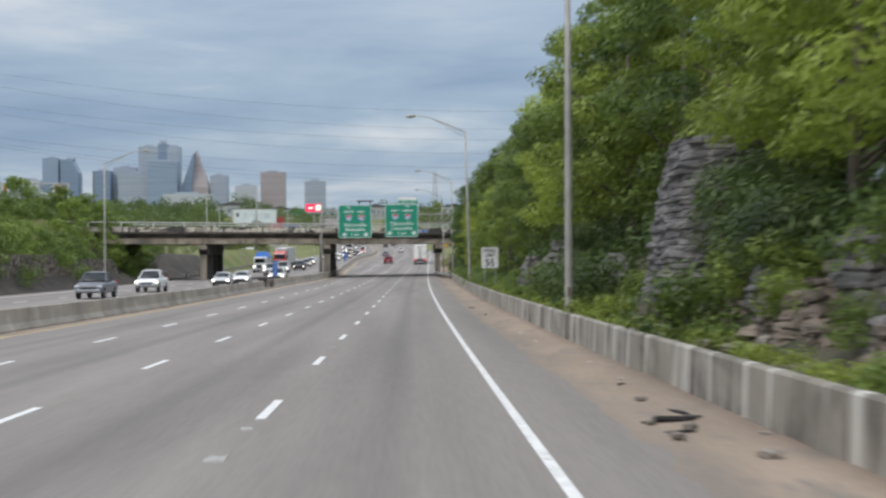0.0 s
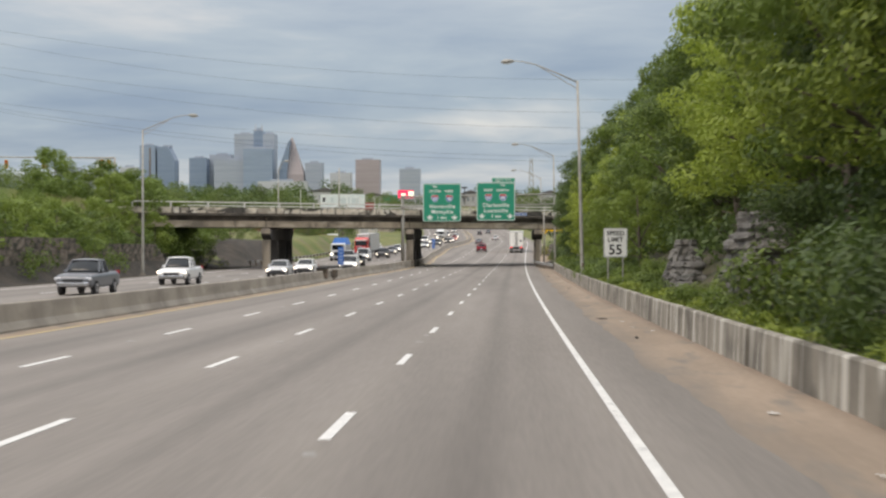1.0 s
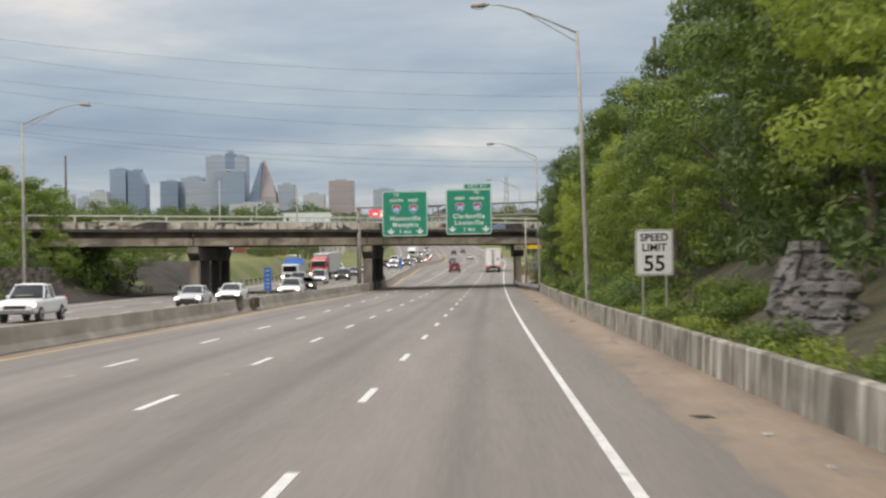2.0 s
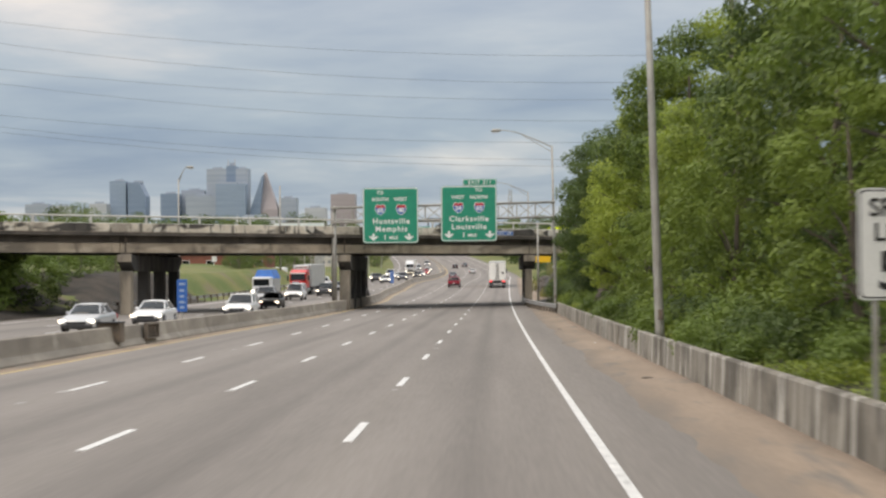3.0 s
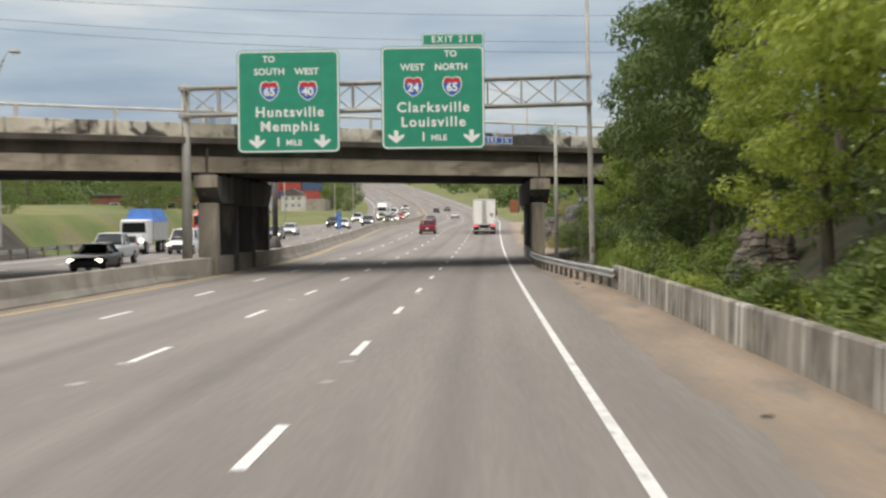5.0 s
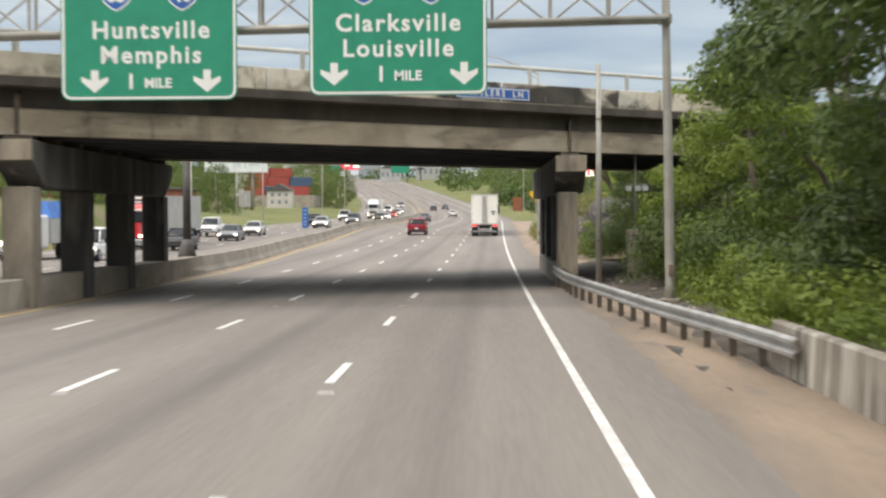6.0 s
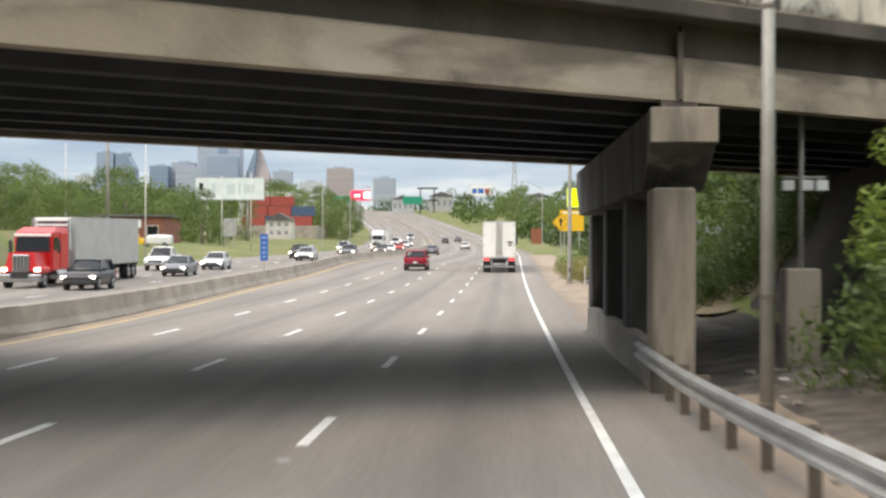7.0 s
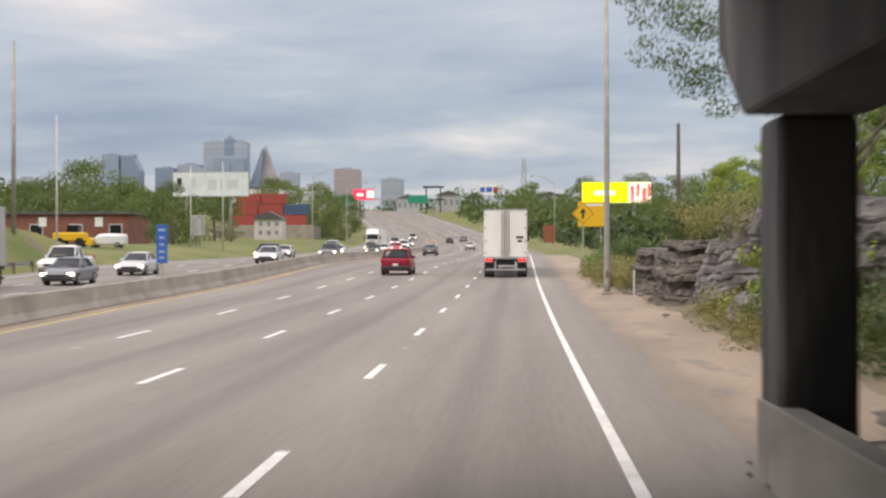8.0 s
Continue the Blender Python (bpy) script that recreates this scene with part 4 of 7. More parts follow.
# ---- lamp poles ----
def lamp_pole(x, s, h=13.9, reach=4.5, label="tall grey steel street lamp with a curved arm", base=0.0, turn=0, lean=0.0):
    lp = thing("street_lamp", label, "street lamp", "lamps along the motorway", m=place(x, s, base, turn, 1, False))
    part("pole", tube([(0, 0, 0.0), (-lean * 0.04, 0, 0.5), (-lean * 0.5, 0, h * 0.5), (-lean, 0, h)], [0.155, 0.135, 0.11, 0.075], 14), POLEM, lp, smooth=True)
    part("base", box(-0.24, 0.24, -0.24, 0.24, -0.4, 0.1, 0.03), MEDC, lp)
    k = -lean
    pts = [(k, 0, h - 0.1), (k - reach * 0.3, 0, h + 0.5), (k - reach * 0.65, 0, h + 1.12), (k - reach * 0.85, 0, h + 1.32), (k - reach, 0, h + 1.36)]
    part("arm", tube(pts, [0.05, 0.045, 0.04, 0.035, 0.035], 8), POLEM, lp, smooth=True)
    part("arm_brace", tube([(k, 0, h - 0.55), (k - reach * 0.3, 0, h + 0.24), (k - reach * 0.6, 0, h + 1.02)], 0.028, 6), POLEM, lp)
    part("hand_hole", box(-0.07, 0.07, -0.17, -0.12, 0.7, 1.0, 0.01), RUST, lp)
    e = k - reach
    hd = tube([(e + 0.12, 0, h + 1.35), (e - 0.1, 0, h + 1.35), (e - 0.55, 0, h + 1.32), (e - 0.75, 0, h + 1.27)], [0.06, 0.15, 0.16, 0.06], 10)
    head = part("lamp_head", hd, POLEM, lp, smooth=True)
    part("lens", box(e - 0.6, e - 0.15, -0.09, 0.09, h + 1.15, h + 1.2, 0.01), LAMPO, head)
    return lp


lamp_pole(3.57, 46.8, base=0.55)
lamp_pole(3.4, 127.8, 13.3, 4.4, base=0.55, lean=0.36)
lamp_pole(3.6, 209.45, 13.6, 4.4, base=0.2, lean=0.2)
lamp_pole(2.72, 290.3, base=0.1)
lamp_pole(9.1, 545.0, label="grey street lamp standing by the far road edge")
lamp_pole(-37.3, 250, 13.6, 1.0, "slim grey street lamp on the grass bank", 0.3, 180)
for s in (166, 500, 590, 680):
    lamp_pole(-36.3 if s < 400 else -38.5, s, 13.7, 4.5, "slim grey street lamp beyond the far carriageway", 0, 180)
# Lamp on the median barrier with a flared foot.
mp = thing("median_lamp_post", "dark steel lamp post with a flared foot on the barrier", "lamp post", m=place(-14.9, 236.3, 0.8, 0, 1, False))
part("foot", tube([(0, 0, 0), (0, 0, 0.12), (0, 0, 0.55), (0, 0, 0.8)], [0.42, 0.42, 0.30, 0.2], 12), DSTEEL, mp, smooth=True)
part("pole", tube([(0, 0, 0.75), (0, 0, 5.2)], [0.19, 0.16], 12), DSTEEL, mp, smooth=True)

# Slim pole by the guard rail, and a flood light on a concrete stub below the bridge.
p = thing("camera_pole", "slim weathered pole behind the guard rail", "pole", m=place(2.37, 218.6, 0.1, 0, 1, False))
part("pole", tube([(0, 0, -0.2), (0, 0, 3.5), (0, 0, 7.45)], [0.105, 0.095, 0.075], 12), POLEM, p, smooth=True)
part("band", tube([(0, 0, 1.6), (0, 0, 1.66)], 0.112, 12), RUST, p)
part("band", tube([(0, 0, 5.6), (0, 0, 5.66)], 0.095, 12), RUST, p)
fl = thing("flood_light_pole", "thin pole with flood lights on a concrete stub", "light", m=place(4.3, 226.0, 0.0, 0, 1, False))
part("stub", box(-0.32, 0.32, -0.32, 0.32, -0.1, 2.05, 0.03), COLC, fl)
part("pole", tube([(0, 0, 2.0), (0, 0, 5.6)], 0.055, 8), POLEM, fl, smooth=True)
part("crossbar", tube([(-0.35, 0, 3.75), (0.45, 0, 3.75)], 0.03, 6), POLEM, fl)
for x in (-0.25, 0.1, 0.38):
    part("flood_light", box(x - 0.11, x + 0.11, -0.12, 0.08, 3.5, 3.7, 0.02), SIGNW, fl, "small white flood light")
part("lamp_head", tube([(0, 0, 5.55), (0, -0.02, 5.75)], [0.1, 0.16], 10), SIGNW, fl)

# Blue marker panels on the median.
PALEBLUE = plain("pale_blue_bar", (0.30, 0.40, 0.58), 0.5)
for s, dx, z0, h in ((152.5, -0.35, 0.3, 1.5), (290.0, 0.25, 0.62, 1.66)):
    mk = thing("marker_sign", "tall narrow blue marker sign with pale bars on the median", "road sign", "blue median markers", m=place(barrier_x(s) + dx * 0.5, s, 0.83, 0, 1, False))
    part("panel", box(-0.24, 0.24, -0.02, 0.01, z0, z0 + h, 0.008), SIGNB, mk)
    for u, w in ((0.86, 0.28), (0.66, 0.22), (0.48, 0.2), (0.3, 0.26), (0.14, 0.2)):
        part("bar", box(-w / 2, w / 2, -0.026, -0.02, z0 + u * h - 0.055, z0 + u * h + 0.055), PALEBLUE, mk)
    part("post", box(-0.035, 0.035, 0.01, 0.05, -0.06, z0 + h - 0.1), POLEM, mk)
bx = thing("utility_box", "dark metal box clamped over the median barrier", "utility box", m=place(barrier_x(139.2), 139.2, 0, 0, 1))
part("box", box(-0.42, 0.42, -0.32, 0.32, 0.25, 0.98, 0.03), RUST, bx)
part("lid", box(-0.45, 0.45, -0.55, 0.35, 0.985, 1.03, 0.01), TRIM, bx)

# ---- plants ----
def leaf_cloud(clumps, per, size, seed, flat=0.75):
    """Many small folded leaves gathered in clumps; each clump is centre and radius."""
    rng = np.random.default_rng(seed)
    verts, faces = [], []
    for (cx, cy, cz), r in clumps:
        n = int(per * r * r)
        d = rng.normal(size=(n, 3))
        d /= np.linalg.norm(d, axis=1)[:, None]
        rad = r * (0.55 + 0.5 * rng.random(n) ** 0.6)
        p = np.array((cx, cy, cz)) + d * rad[:, None] * np.array((1, 1, flat))
        for q, w in zip(p, d):
            nrm = w + rng.normal(size=3) * 0.38 + np.array((0, 0, 0.25))
            nrm /= np.linalg.norm(nrm)
            t = np.cross(nrm, rng.normal(size=3))
            t /= np.linalg.norm(t) + 1e-9
            b = np.cross(nrm, t)
            l = size * (0.6 + 0.8 * rng.random())
            k = len(verts)
            verts += [q - t * l, q + b * l * 0.42 - nrm * l * 0.12, q + t * l * 1.1 - nrm * l * 0.3, q - b * l * 0.42 - nrm * l * 0.12]
            faces += [(k, k + 1, k + 2, k + 3)]
    me = bpy.data.meshes.new("leaves")
    me.from_pydata([tuple(v) for v in verts], [], faces)
    return me


def tree(name, label, h, spread, seed, leaf, clump_n=46, per=150, size=0.17, low=0.25, m=None, category="tree", group="trees by the road", over=0.0, limbs=9, crown_gaps=True):
    """Tapered trunk, forking limbs, and a crown of many leaves in uneven clumps."""
    rng = random.Random(seed)
    t = thing(name, label, category, group, m=m)
    lean = (rng.uniform(-0.05, 0.05) * h - over, rng.uniform(-0.05, 0.05) * h)
    bm = tube([(0, 0, -0.8), (0, 0, 0.3), (lean[0] * 0.4, lean[1] * 0.4, h * 0.35), (lean[0], lean[1], h * 0.82)], [0.028 * h, 0.022 * h, 0.015 * h, 0.004 * h], 9)
    part("trunk", bm, BARK, t, smooth=True)
    clumps = []
    for i in range(clump_n):
        u = low + (1 - low) * (i + rng.random()) / clump_n
        prof = math.sin(math.pi * min(1, (u - low) / (1 - low) * 0.86 + 0.14)) ** 0.6
        a = rng.uniform(0, 6.283)
        rr = spread * prof * (0.35 + 0.65 * rng.random() ** 0.5)
        clumps.append(((rr * math.cos(a) + lean[0] * u, rr * math.sin(a) + lean[1] * u, h * u), (rng.choice((0.45, 0.6, 0.8, 1.0, 1.25)) if crown_gaps else rng.uniform(0.5, 1.1)) * spread * 0.27))
    for i in range(limbs):
        c, r = clumps[(i * 5 + 2) % clump_n]
        z0 = max(0.15 * h, c[2] * 0.55)
        mid = (c[0] * 0.45, c[1] * 0.45, (z0 + c[2]) / 2 + 0.2)
        part("limb", tube([(lean[0] * z0 / h, lean[1] * z0 / h, z0), mid, c], [0.009 * h, 0.006 * h, 0.002 * h], 6), BARK, t)
    me = leaf_cloud(clumps, per, size, seed, 0.6)
    me.materials.append(leaf)
    crown = new("crown", me)
    crown.parent = t
    return t


def shrub(label, w, h, seed, leaf, per=240, size=0.11, m=None, group="roadside bushes"):
    rng = random.Random(seed)
    t = thing("shrub", label, "bush", group, m=m)
    clumps = []
    for i in range(9):
        a, r = rng.uniform(0, 6.283), w * 0.5 * rng.random() ** 0.5
        clumps.append(((r * math.cos(a), r * math.sin(a), h * rng.uniform(0.25, 0.8)), rng.uniform(0.25, 0.45) * min(w, h * 1.3)))
    bm = bmesh.new()
    for i in range(4):
        c = clumps[i][0]
        tube([(0, 0, -0.2), (c[0] * 0.5, c[1] * 0.5, c[2] * 0.5), c], [0.04, 0.025, 0.008], 5, bm)
    part("stem", bm, BARK, t)
    me = leaf_cloud(clumps, per, size, seed, 0.8)
    me.materials.append(leaf)
    ob = new("foliage", me)
    ob.parent = t
    return t


A = tree("roadside_tree", "tall leafy green tree on the bank behind the wall", 12.5, 3.9, 11, LEAF, 70, 300, 0.115, 0.17, place(10.2, 62, terrain(10.2, 62)))
B = tree("roadside_tree", "dense dark green tree on the bank behind the wall", 13.0, 4.2, 12, LEAFD, 70, 280, 0.12, 0.17, place(10.8, 76, terrain(10.8, 76)))
C = tree("roadside_tree", "bright yellow-green tree on the bank behind the wall", 11.0, 3.7, 13, LEAFY, 70, 330, 0.11, 0.17, place(10.4, 38, terrain(10.4, 38)))
D = tree("roadside_tree", "leafy green tree with low branches by the road", 9.0, 3.2, 14, LEAFM, 80, 300, 0.105, 0.06, place(9.2, 97, terrain(9.2, 97)))
Y = tree("roadside_tree", "golden-green tree in fresh leaf at the end of the bank", 10.6, 3.7, 17, LEAFG, 70, 300, 0.11, 0.17, place(8.0, 171, terrain(8.0, 171)))
# Trees along the near bank: prototype, x, s, turn, size.
for k, (p, x, s, turn, size) in enumerate([
        (C, 9.6, 20, 40, 1.05), (C, 10.4, 28, 100, 1.2), (C, 8.8, 33.5, 160, 1.0), (C, 10.6, 47.5, 210, 1.05), (A, 10.2, 54.5, 300, 1.05), (C, 8.6, 65.5, 30, 1.1), (A, 8.8, 72.5, 140, 1.05), (C, 9.2, 80, 20, 1.1), (C, 9.2, 90, 77, 1.05), (A, 8.8, 100, 200, 0.95),
        (B, 9.4, 105, 130, 0.8), (B, 10.3, 112, 260, 0.95), (A, 9.2, 119, 15, 0.95), (D, 8.2, 127, 200, 1.05), (B, 9.6, 135, 90, 0.92), (C, 8.6, 144, 330, 0.95),
        (D, 8.0, 151, 75, 0.85), (A, 8.4, 159, 180, 1.0), (C, 8.2, 163.5, 250, 1.05), (Y, 7.9, 180, 310, 0.85), (Y, 6.2, 174, 120, 0.7), (B, 7.4, 187, 35, 0.85), (B, 6.6, 192, 120, 0.9),
        (B, 6.7, 198, 222, 0.82), (A, 7.2, 205, 160, 0.85), (D, 6.6, 213, 10, 0.8), (D, 5.7, 219, 130, 0.55), (D, 6.4, 215.5, 250, 0.62), (A, 8.2, 217, 70, 0.55), (A, 9.4, 220, 280, 0.64), (C, 14.6, 66, 10, 1.15), (B, 15.0, 98, 190, 1.05),
        (A, 14.5, 128, 33, 1.0), (B, 14.0, 160, 300, 0.95), (A, 15.0, 188, 123, 0.92), (B, 14.0, 44, 77, 1.2), (A, 13.5, 12, 260, 1.2), (D, 6.3, 116, 50, 0.62), (D, 6.1, 131, 150, 0.68), (D, 6.4, 140, 220, 0.56), (D, 6.1, 147, 300, 0.62), (D, 6.0, 156, 10, 0.52), (D, 11.0, 268, 20, 0.72), (C, 9.0, 252, 200, 0.6)]):
    copy_thing(p, place(x, s, terrain(x, s) - 0.1, turn, size))
S1 = shrub("leafy green shrub growing behind the low wall", 2.2, 1.5, 21, LEAF, 380, 0.085, m=place(4.3, 30, 0.5))
# S2 takes the dark leaf for the shade low on the bank.
S2 = shrub("dark green bramble bush on the bank", 2.6, 1.9, 22, LEAFD, 350, 0.09, m=place(4.8, 52, 0.6))
S3 = shrub("low bright weedy plants along the back of the wall", 1.8, 0.9, 23, LEAFW, 460, 0.068, m=place(4.1, 44, 0.5))
S4 = shrub("tall bright green weeds behind the low wall", 1.9, 1.7, 24, LEAFM, 360, 0.09, m=place(4.6, 60, 0.6))
S6 = shrub("large dense green bush on the bank", 4.0, 2.8, 26, LEAFD, 420, 0.085, m=place(7.4, 216.0, 0.9))
rng = random.Random(5)
s = 14.0
while s < 192:
    late = smooth(100, 125, s)
    for x in (4.15, 5.1, 6.2):
        if x > 6 and s > 108 and rng.random() < 0.5:
            continue
        xx, ss = x + rng.uniform(-0.2, 0.3), s + rng.uniform(-0.9, 0.9)
        if x > 4.5 and (171 < ss < 181 or 19 < ss < 43 or 64 < ss < 73 or 79 < ss < 94):
            continue
        if x < 4.5:
            p, big = (S3, rng.uniform(0.5, 0.8)) if rng.random() > 0.25 + 0.4 * late else (S1, rng.uniform(0.4, 0.6 + 0.2 * late))
        else:
            p, big = (rng.choice((S1, S2, S4)) if late > 0.3 else rng.choice((S1, S4, S4))), rng.uniform(0.35, 0.62) + late * rng.uniform(0, 0.5)
        if ss > 146 and p is S2:
            p = S4
        copy_thing(p, place(xx, ss, terrain(xx, ss) - 0.12, rng.uniform(0, 360), big))
    s += 2.15
for x, s, size in ((5.9, 197, 1.0), (6.4, 201, 1.1), (6.6, 205, 1.1), (6.3, 209, 0.9), (6.9, 213, 1.2), (7.2, 218, 1.2), (6.5, 249, 1.5), (8.6, 250.5, 1.6), (9.6, 252, 1.8), (5.7, 217.5, 1.5), (6.0, 221, 1.5), (6.9, 214.5, 1.8), (6.2, 210.5, 1.4), (7.6, 247, 1.7), (5.6, 251, 1.2), (5.6, 262, 0.8), (6.6, 272, 1.3),
                   (4.2, 315, 1.0), (6.0, 330, 1.3), (7.2, 290, 1.4), (8.4, 283, 1.6)):
    if size < 1.15:
        copy_thing(rng.choice((S1, S2)), place(x, s, terrain(x, s) - 0.1, rng.uniform(0, 360), size))
    else:
        copy_thing(S6, place(x, s, terrain(x, s) - 0.1, rng.uniform(0, 360), size * 0.56))
for p, x, s, size in ((B, 8.4, 248.5, 0.42), (B, 6.8, 252.0, 0.36), (B, 10.0, 254.5, 0.45), (A, 11.8, 250.0, 0.45)):
    copy_thing(p, place(x, s, terrain(x, s) - 0.2, rng.uniform(0, 360), size))


def brush(name, label, leaf, spots, per, size, seed, parts=4):
    """Joined mass of brush: each spot is x, s, height and width."""
    r = random.Random(seed)
    clumps = []
    for x, s, h, w in spots:
        for i in range(parts):
            xx, ss = x + r.uniform(-0.5, 0.5) * w, s + r.uniform(-0.5, 0.5) * w
            q = at(xx, ss, terrain(xx, ss) + h * (0.12 + 0.75 * (i + r.random()) / parts))
            clumps.append(((q.x, q.y, q.z), w * r.uniform(0.22, 0.42)))
    me = leaf_cloud(clumps, per, size, seed, 0.85)
    me.materials.append(leaf)
    return tagged(new(name, me), label, "brush", kind="stuff")


spots = []
s = 10.0
while s < 192:
    spots.append((rng.uniform(12.0, 14.5), s, rng.uniform(2.6, 5.2), rng.uniform(2.6, 4.0)))
    if rng.random() < 0.45:
        spots.append((rng.uniform(8.6, 11.0), s, rng.uniform(0.9, 2.3), rng.uniform(1.6, 2.6)))
    if 26 < s < 108:
        spots.append((rng.uniform(7.6, 8.8), s + 1, rng.uniform(1.2, 2.6), rng.uniform(1.8, 2.6)))
    if s > 108 and rng.random() < 0.7:
        spots.append((rng.uniform(6.8, 8.4), s + 1, rng.uniform(1.5, 3.4), rng.uniform(1.8, 2.8)))
    s += 2.4
# Dark leaf colour deepens the shade in the hollows under the crowns.
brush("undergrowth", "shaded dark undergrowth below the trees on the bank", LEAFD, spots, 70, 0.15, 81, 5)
S5 = shrub("dry olive-yellow weeds below the rock cutting", 1.8, 1.1, 25, LEAFO, 700, 0.05, m=place(3.6, 298, 0.1))
for x, s, size in ((3.9, 301, 1.3), (4.4, 305, 1.5), (3.4, 309, 1.1), (4.8, 296, 1.3), (3.7, 315, 1.0), (4.2, 324, 1.0), (4.0, 258, 0.7), (4.5, 261, 0.9), (4.3, 265, 0.8), (5.0, 268, 1.0), (4.6, 271, 0.7), (3.9, 292, 0.9),
                   (6.0, 281, 1.0), (6.4, 275, 1.1), (6.2, 288, 1.1), (5.8, 270, 1.0), (6.6, 262, 1.1), (7.4, 268, 1.2), (5.4, 253, 0.9), (5.2, 318, 1.1), (5.0, 311, 1.3)):
    copy_thing(S5, place(x, s, terrain(x, s) - 0.08 + (1.7 if 5.7 < x and 268 < s < 289 else 0), rng.uniform(0, 360), size))
for x, s, size in ((4.9, 257, 0.8), (5.3, 259.5, 1.1), (5.6, 263, 1.2), (5.2, 266.5, 1.0), (6.2, 266, 1.4), (6.4, 258, 1.3), (5.8, 270.5, 1.1)):
    copy_thing(S3, place(x, s, terrain(x, s) - 0.1, rng.uniform(0, 360), size))
for x, s, size in ((9.4, 286, 0.42), (10.5, 277, 0.48), (8.8, 296, 0.4), (12.0, 303, 0.5), (11.5, 268, 0.45)):
    copy_thing(C, place(x, s, terrain(x, s) - 0.3, rng.uniform(0, 360), size))
# Open tree rooted past the bridge, its boughs reaching over the verge.
tree("overhanging_tree", "open-crowned tree reaching over the verge past the bridge", 7.6, 3.4, 31, LEAFD, 44, 560, 0.052, 0.42, place(7.8, 262, terrain(7.8, 262)), "tree", over=3.9)
# Far side: bank of bushes and trees before the bridge.
F = tree("bank_tree", "bushy green tree on the far bank", 6.5, 3.6, 41, LEAFM, 48, 110, 0.16, 0.06, place(-42, 120, terrain(-42, 120) - 0.2), limbs=3)
G = tree("bank_tree", "dark bushy tree on the far bank", 6.0, 3.4, 42, LEAF, 48, 110, 0.16, 0.06, place(-41.5, 134, terrain(-41.5, 134) - 0.2), limbs=3)
s = 80.0
while s < 212:
    for x in (-41.0, -45.0, -50.5):
        if s > 200 and x > -44:
            continue
        xx, ss = x + rng.uniform(-1.2, 1.2), s + rng.uniform(-2, 2)
        copy_thing(rng.choice((F, G)), place(xx, ss, terrain(xx, ss) - 0.2, rng.uniform(0, 360), rng.uniform(0.56, 0.82)))
    s += 3.7
spots = []
s = 50.0
while s < 208:
    for x in (-38.4, -40.0):
        if x > -39 and rng.random() < 0.4:
            continue
        spots.append((x + rng.uniform(-0.5, 0.4), s + rng.uniform(-1, 1), rng.uniform(1.0, 3.0), rng.uniform(1.8, 3.2)))
    if s > 196:
        for k in range(3):
            spots.append((rng.uniform(-60, -45), s + rng.uniform(0, 8), rng.uniform(1.2, 2.6), rng.uniform(2.2, 3.4)))
    s += 2.6
for k in range(60):
    x = rng.uniform(-88, -47)
    spots.append((x, 230.8 + 0.75 * x - rng.uniform(-2, 20), rng.uniform(1.2, 2.4), rng.uniform(3.0, 4.4)))
brush("brush_bank", "dark green brush along the foot of the far bank", LEAF, spots, 110, 0.13, 82)
for x, s, size in ((-40.5, 196, 0.8), (-42, 201, 0.9), (-44.5, 197, 1.0), (-47, 203, 0.9), (-50, 199, 1.1), (-43, 190, 0.9), (-53, 206, 0.9), (-41.5, 214, 0.6), (-43.5, 221, 0.65), (-42.5, 229, 0.55), (-46, 226, 0.7), (-44, 238, 0.6), (-57, 203, 1.0), (-56, 210, 0.8), (-61, 207, 1.0), (-52, 213, 0.7), (-65, 202, 1.1)):
    copy_thing(G, place(x, s, terrain(x, s) - 0.2, rng.uniform(0, 360), size))
H = tree("far_tree", "full green tree on the grass beyond the bridge", 6.5, 3.6, 43, LEAFF, 52, 170, 0.10, 0.06, place(-58, 470, terrain(-58, 470) - 0.2), limbs=3)
K = tree("far_tree", "broad dark green tree beyond the bridge", 6.0, 3.5, 44, LEAFF, 52, 170, 0.10, 0.06, place(-70, 500, terrain(-70, 500) - 0.2), limbs=3)
# Trees and scrub beyond the bridge on the far side.
for x, s, size in ((-42.8, 318, 0.75), (-44.0, 323, 0.95), (-43.2, 329, 0.85), (-45.5, 334, 1.0), (-43.6, 339, 0.8), (-45, 252, 0.7), (-47, 262, 0.85), (-44, 270, 0.6), (-50, 256, 0.8), (-72, 330, 1.6), (-80, 345, 1.8), (-68, 352, 1.7), (-88, 372, 1.9), (-76, 386, 2.0), (-52, 441, 1.5), 
                   (-64, 474, 1.5), (-72, 470, 1.6), (-82, 468, 1.7), (-46, 612, 1.7), (-40, 600, 1.4), (-69, 520, 1.5), (-76, 486, 2.4), (-88, 520, 2.6), (-62, 530, 2.2), (-54, 600, 2.2), (-46, 625, 2.0), (-50, 660, 2.4), (-42, 690, 2.0), (-62, 640, 2.6)):
    copy_thing(rng.choice((H, K)), place(x, s, terrain(x, s) - 0.3, rng.uniform(0, 360), size))
# Far trees on the near side.
for x, s, size in ((22, 330, 1.2), (27, 350, 1.5), (20, 368, 1.2), (30, 392, 1.8), (24, 420, 1.6), (33, 450, 2.0), (26, 490, 1.9), (36, 530, 2.2), (30, 580, 2.4), (22, 600, 2.0), (38, 620, 2.6), (26, 650, 2.4), (18, 680, 2.0), (34, 700, 2.8), (16, 720, 2.2), (24, 760, 2.6)):
    copy_thing(rng.choice((H, K)), place(x, s, terrain(x, s) - 0.3, rng.uniform(0, 360), size))


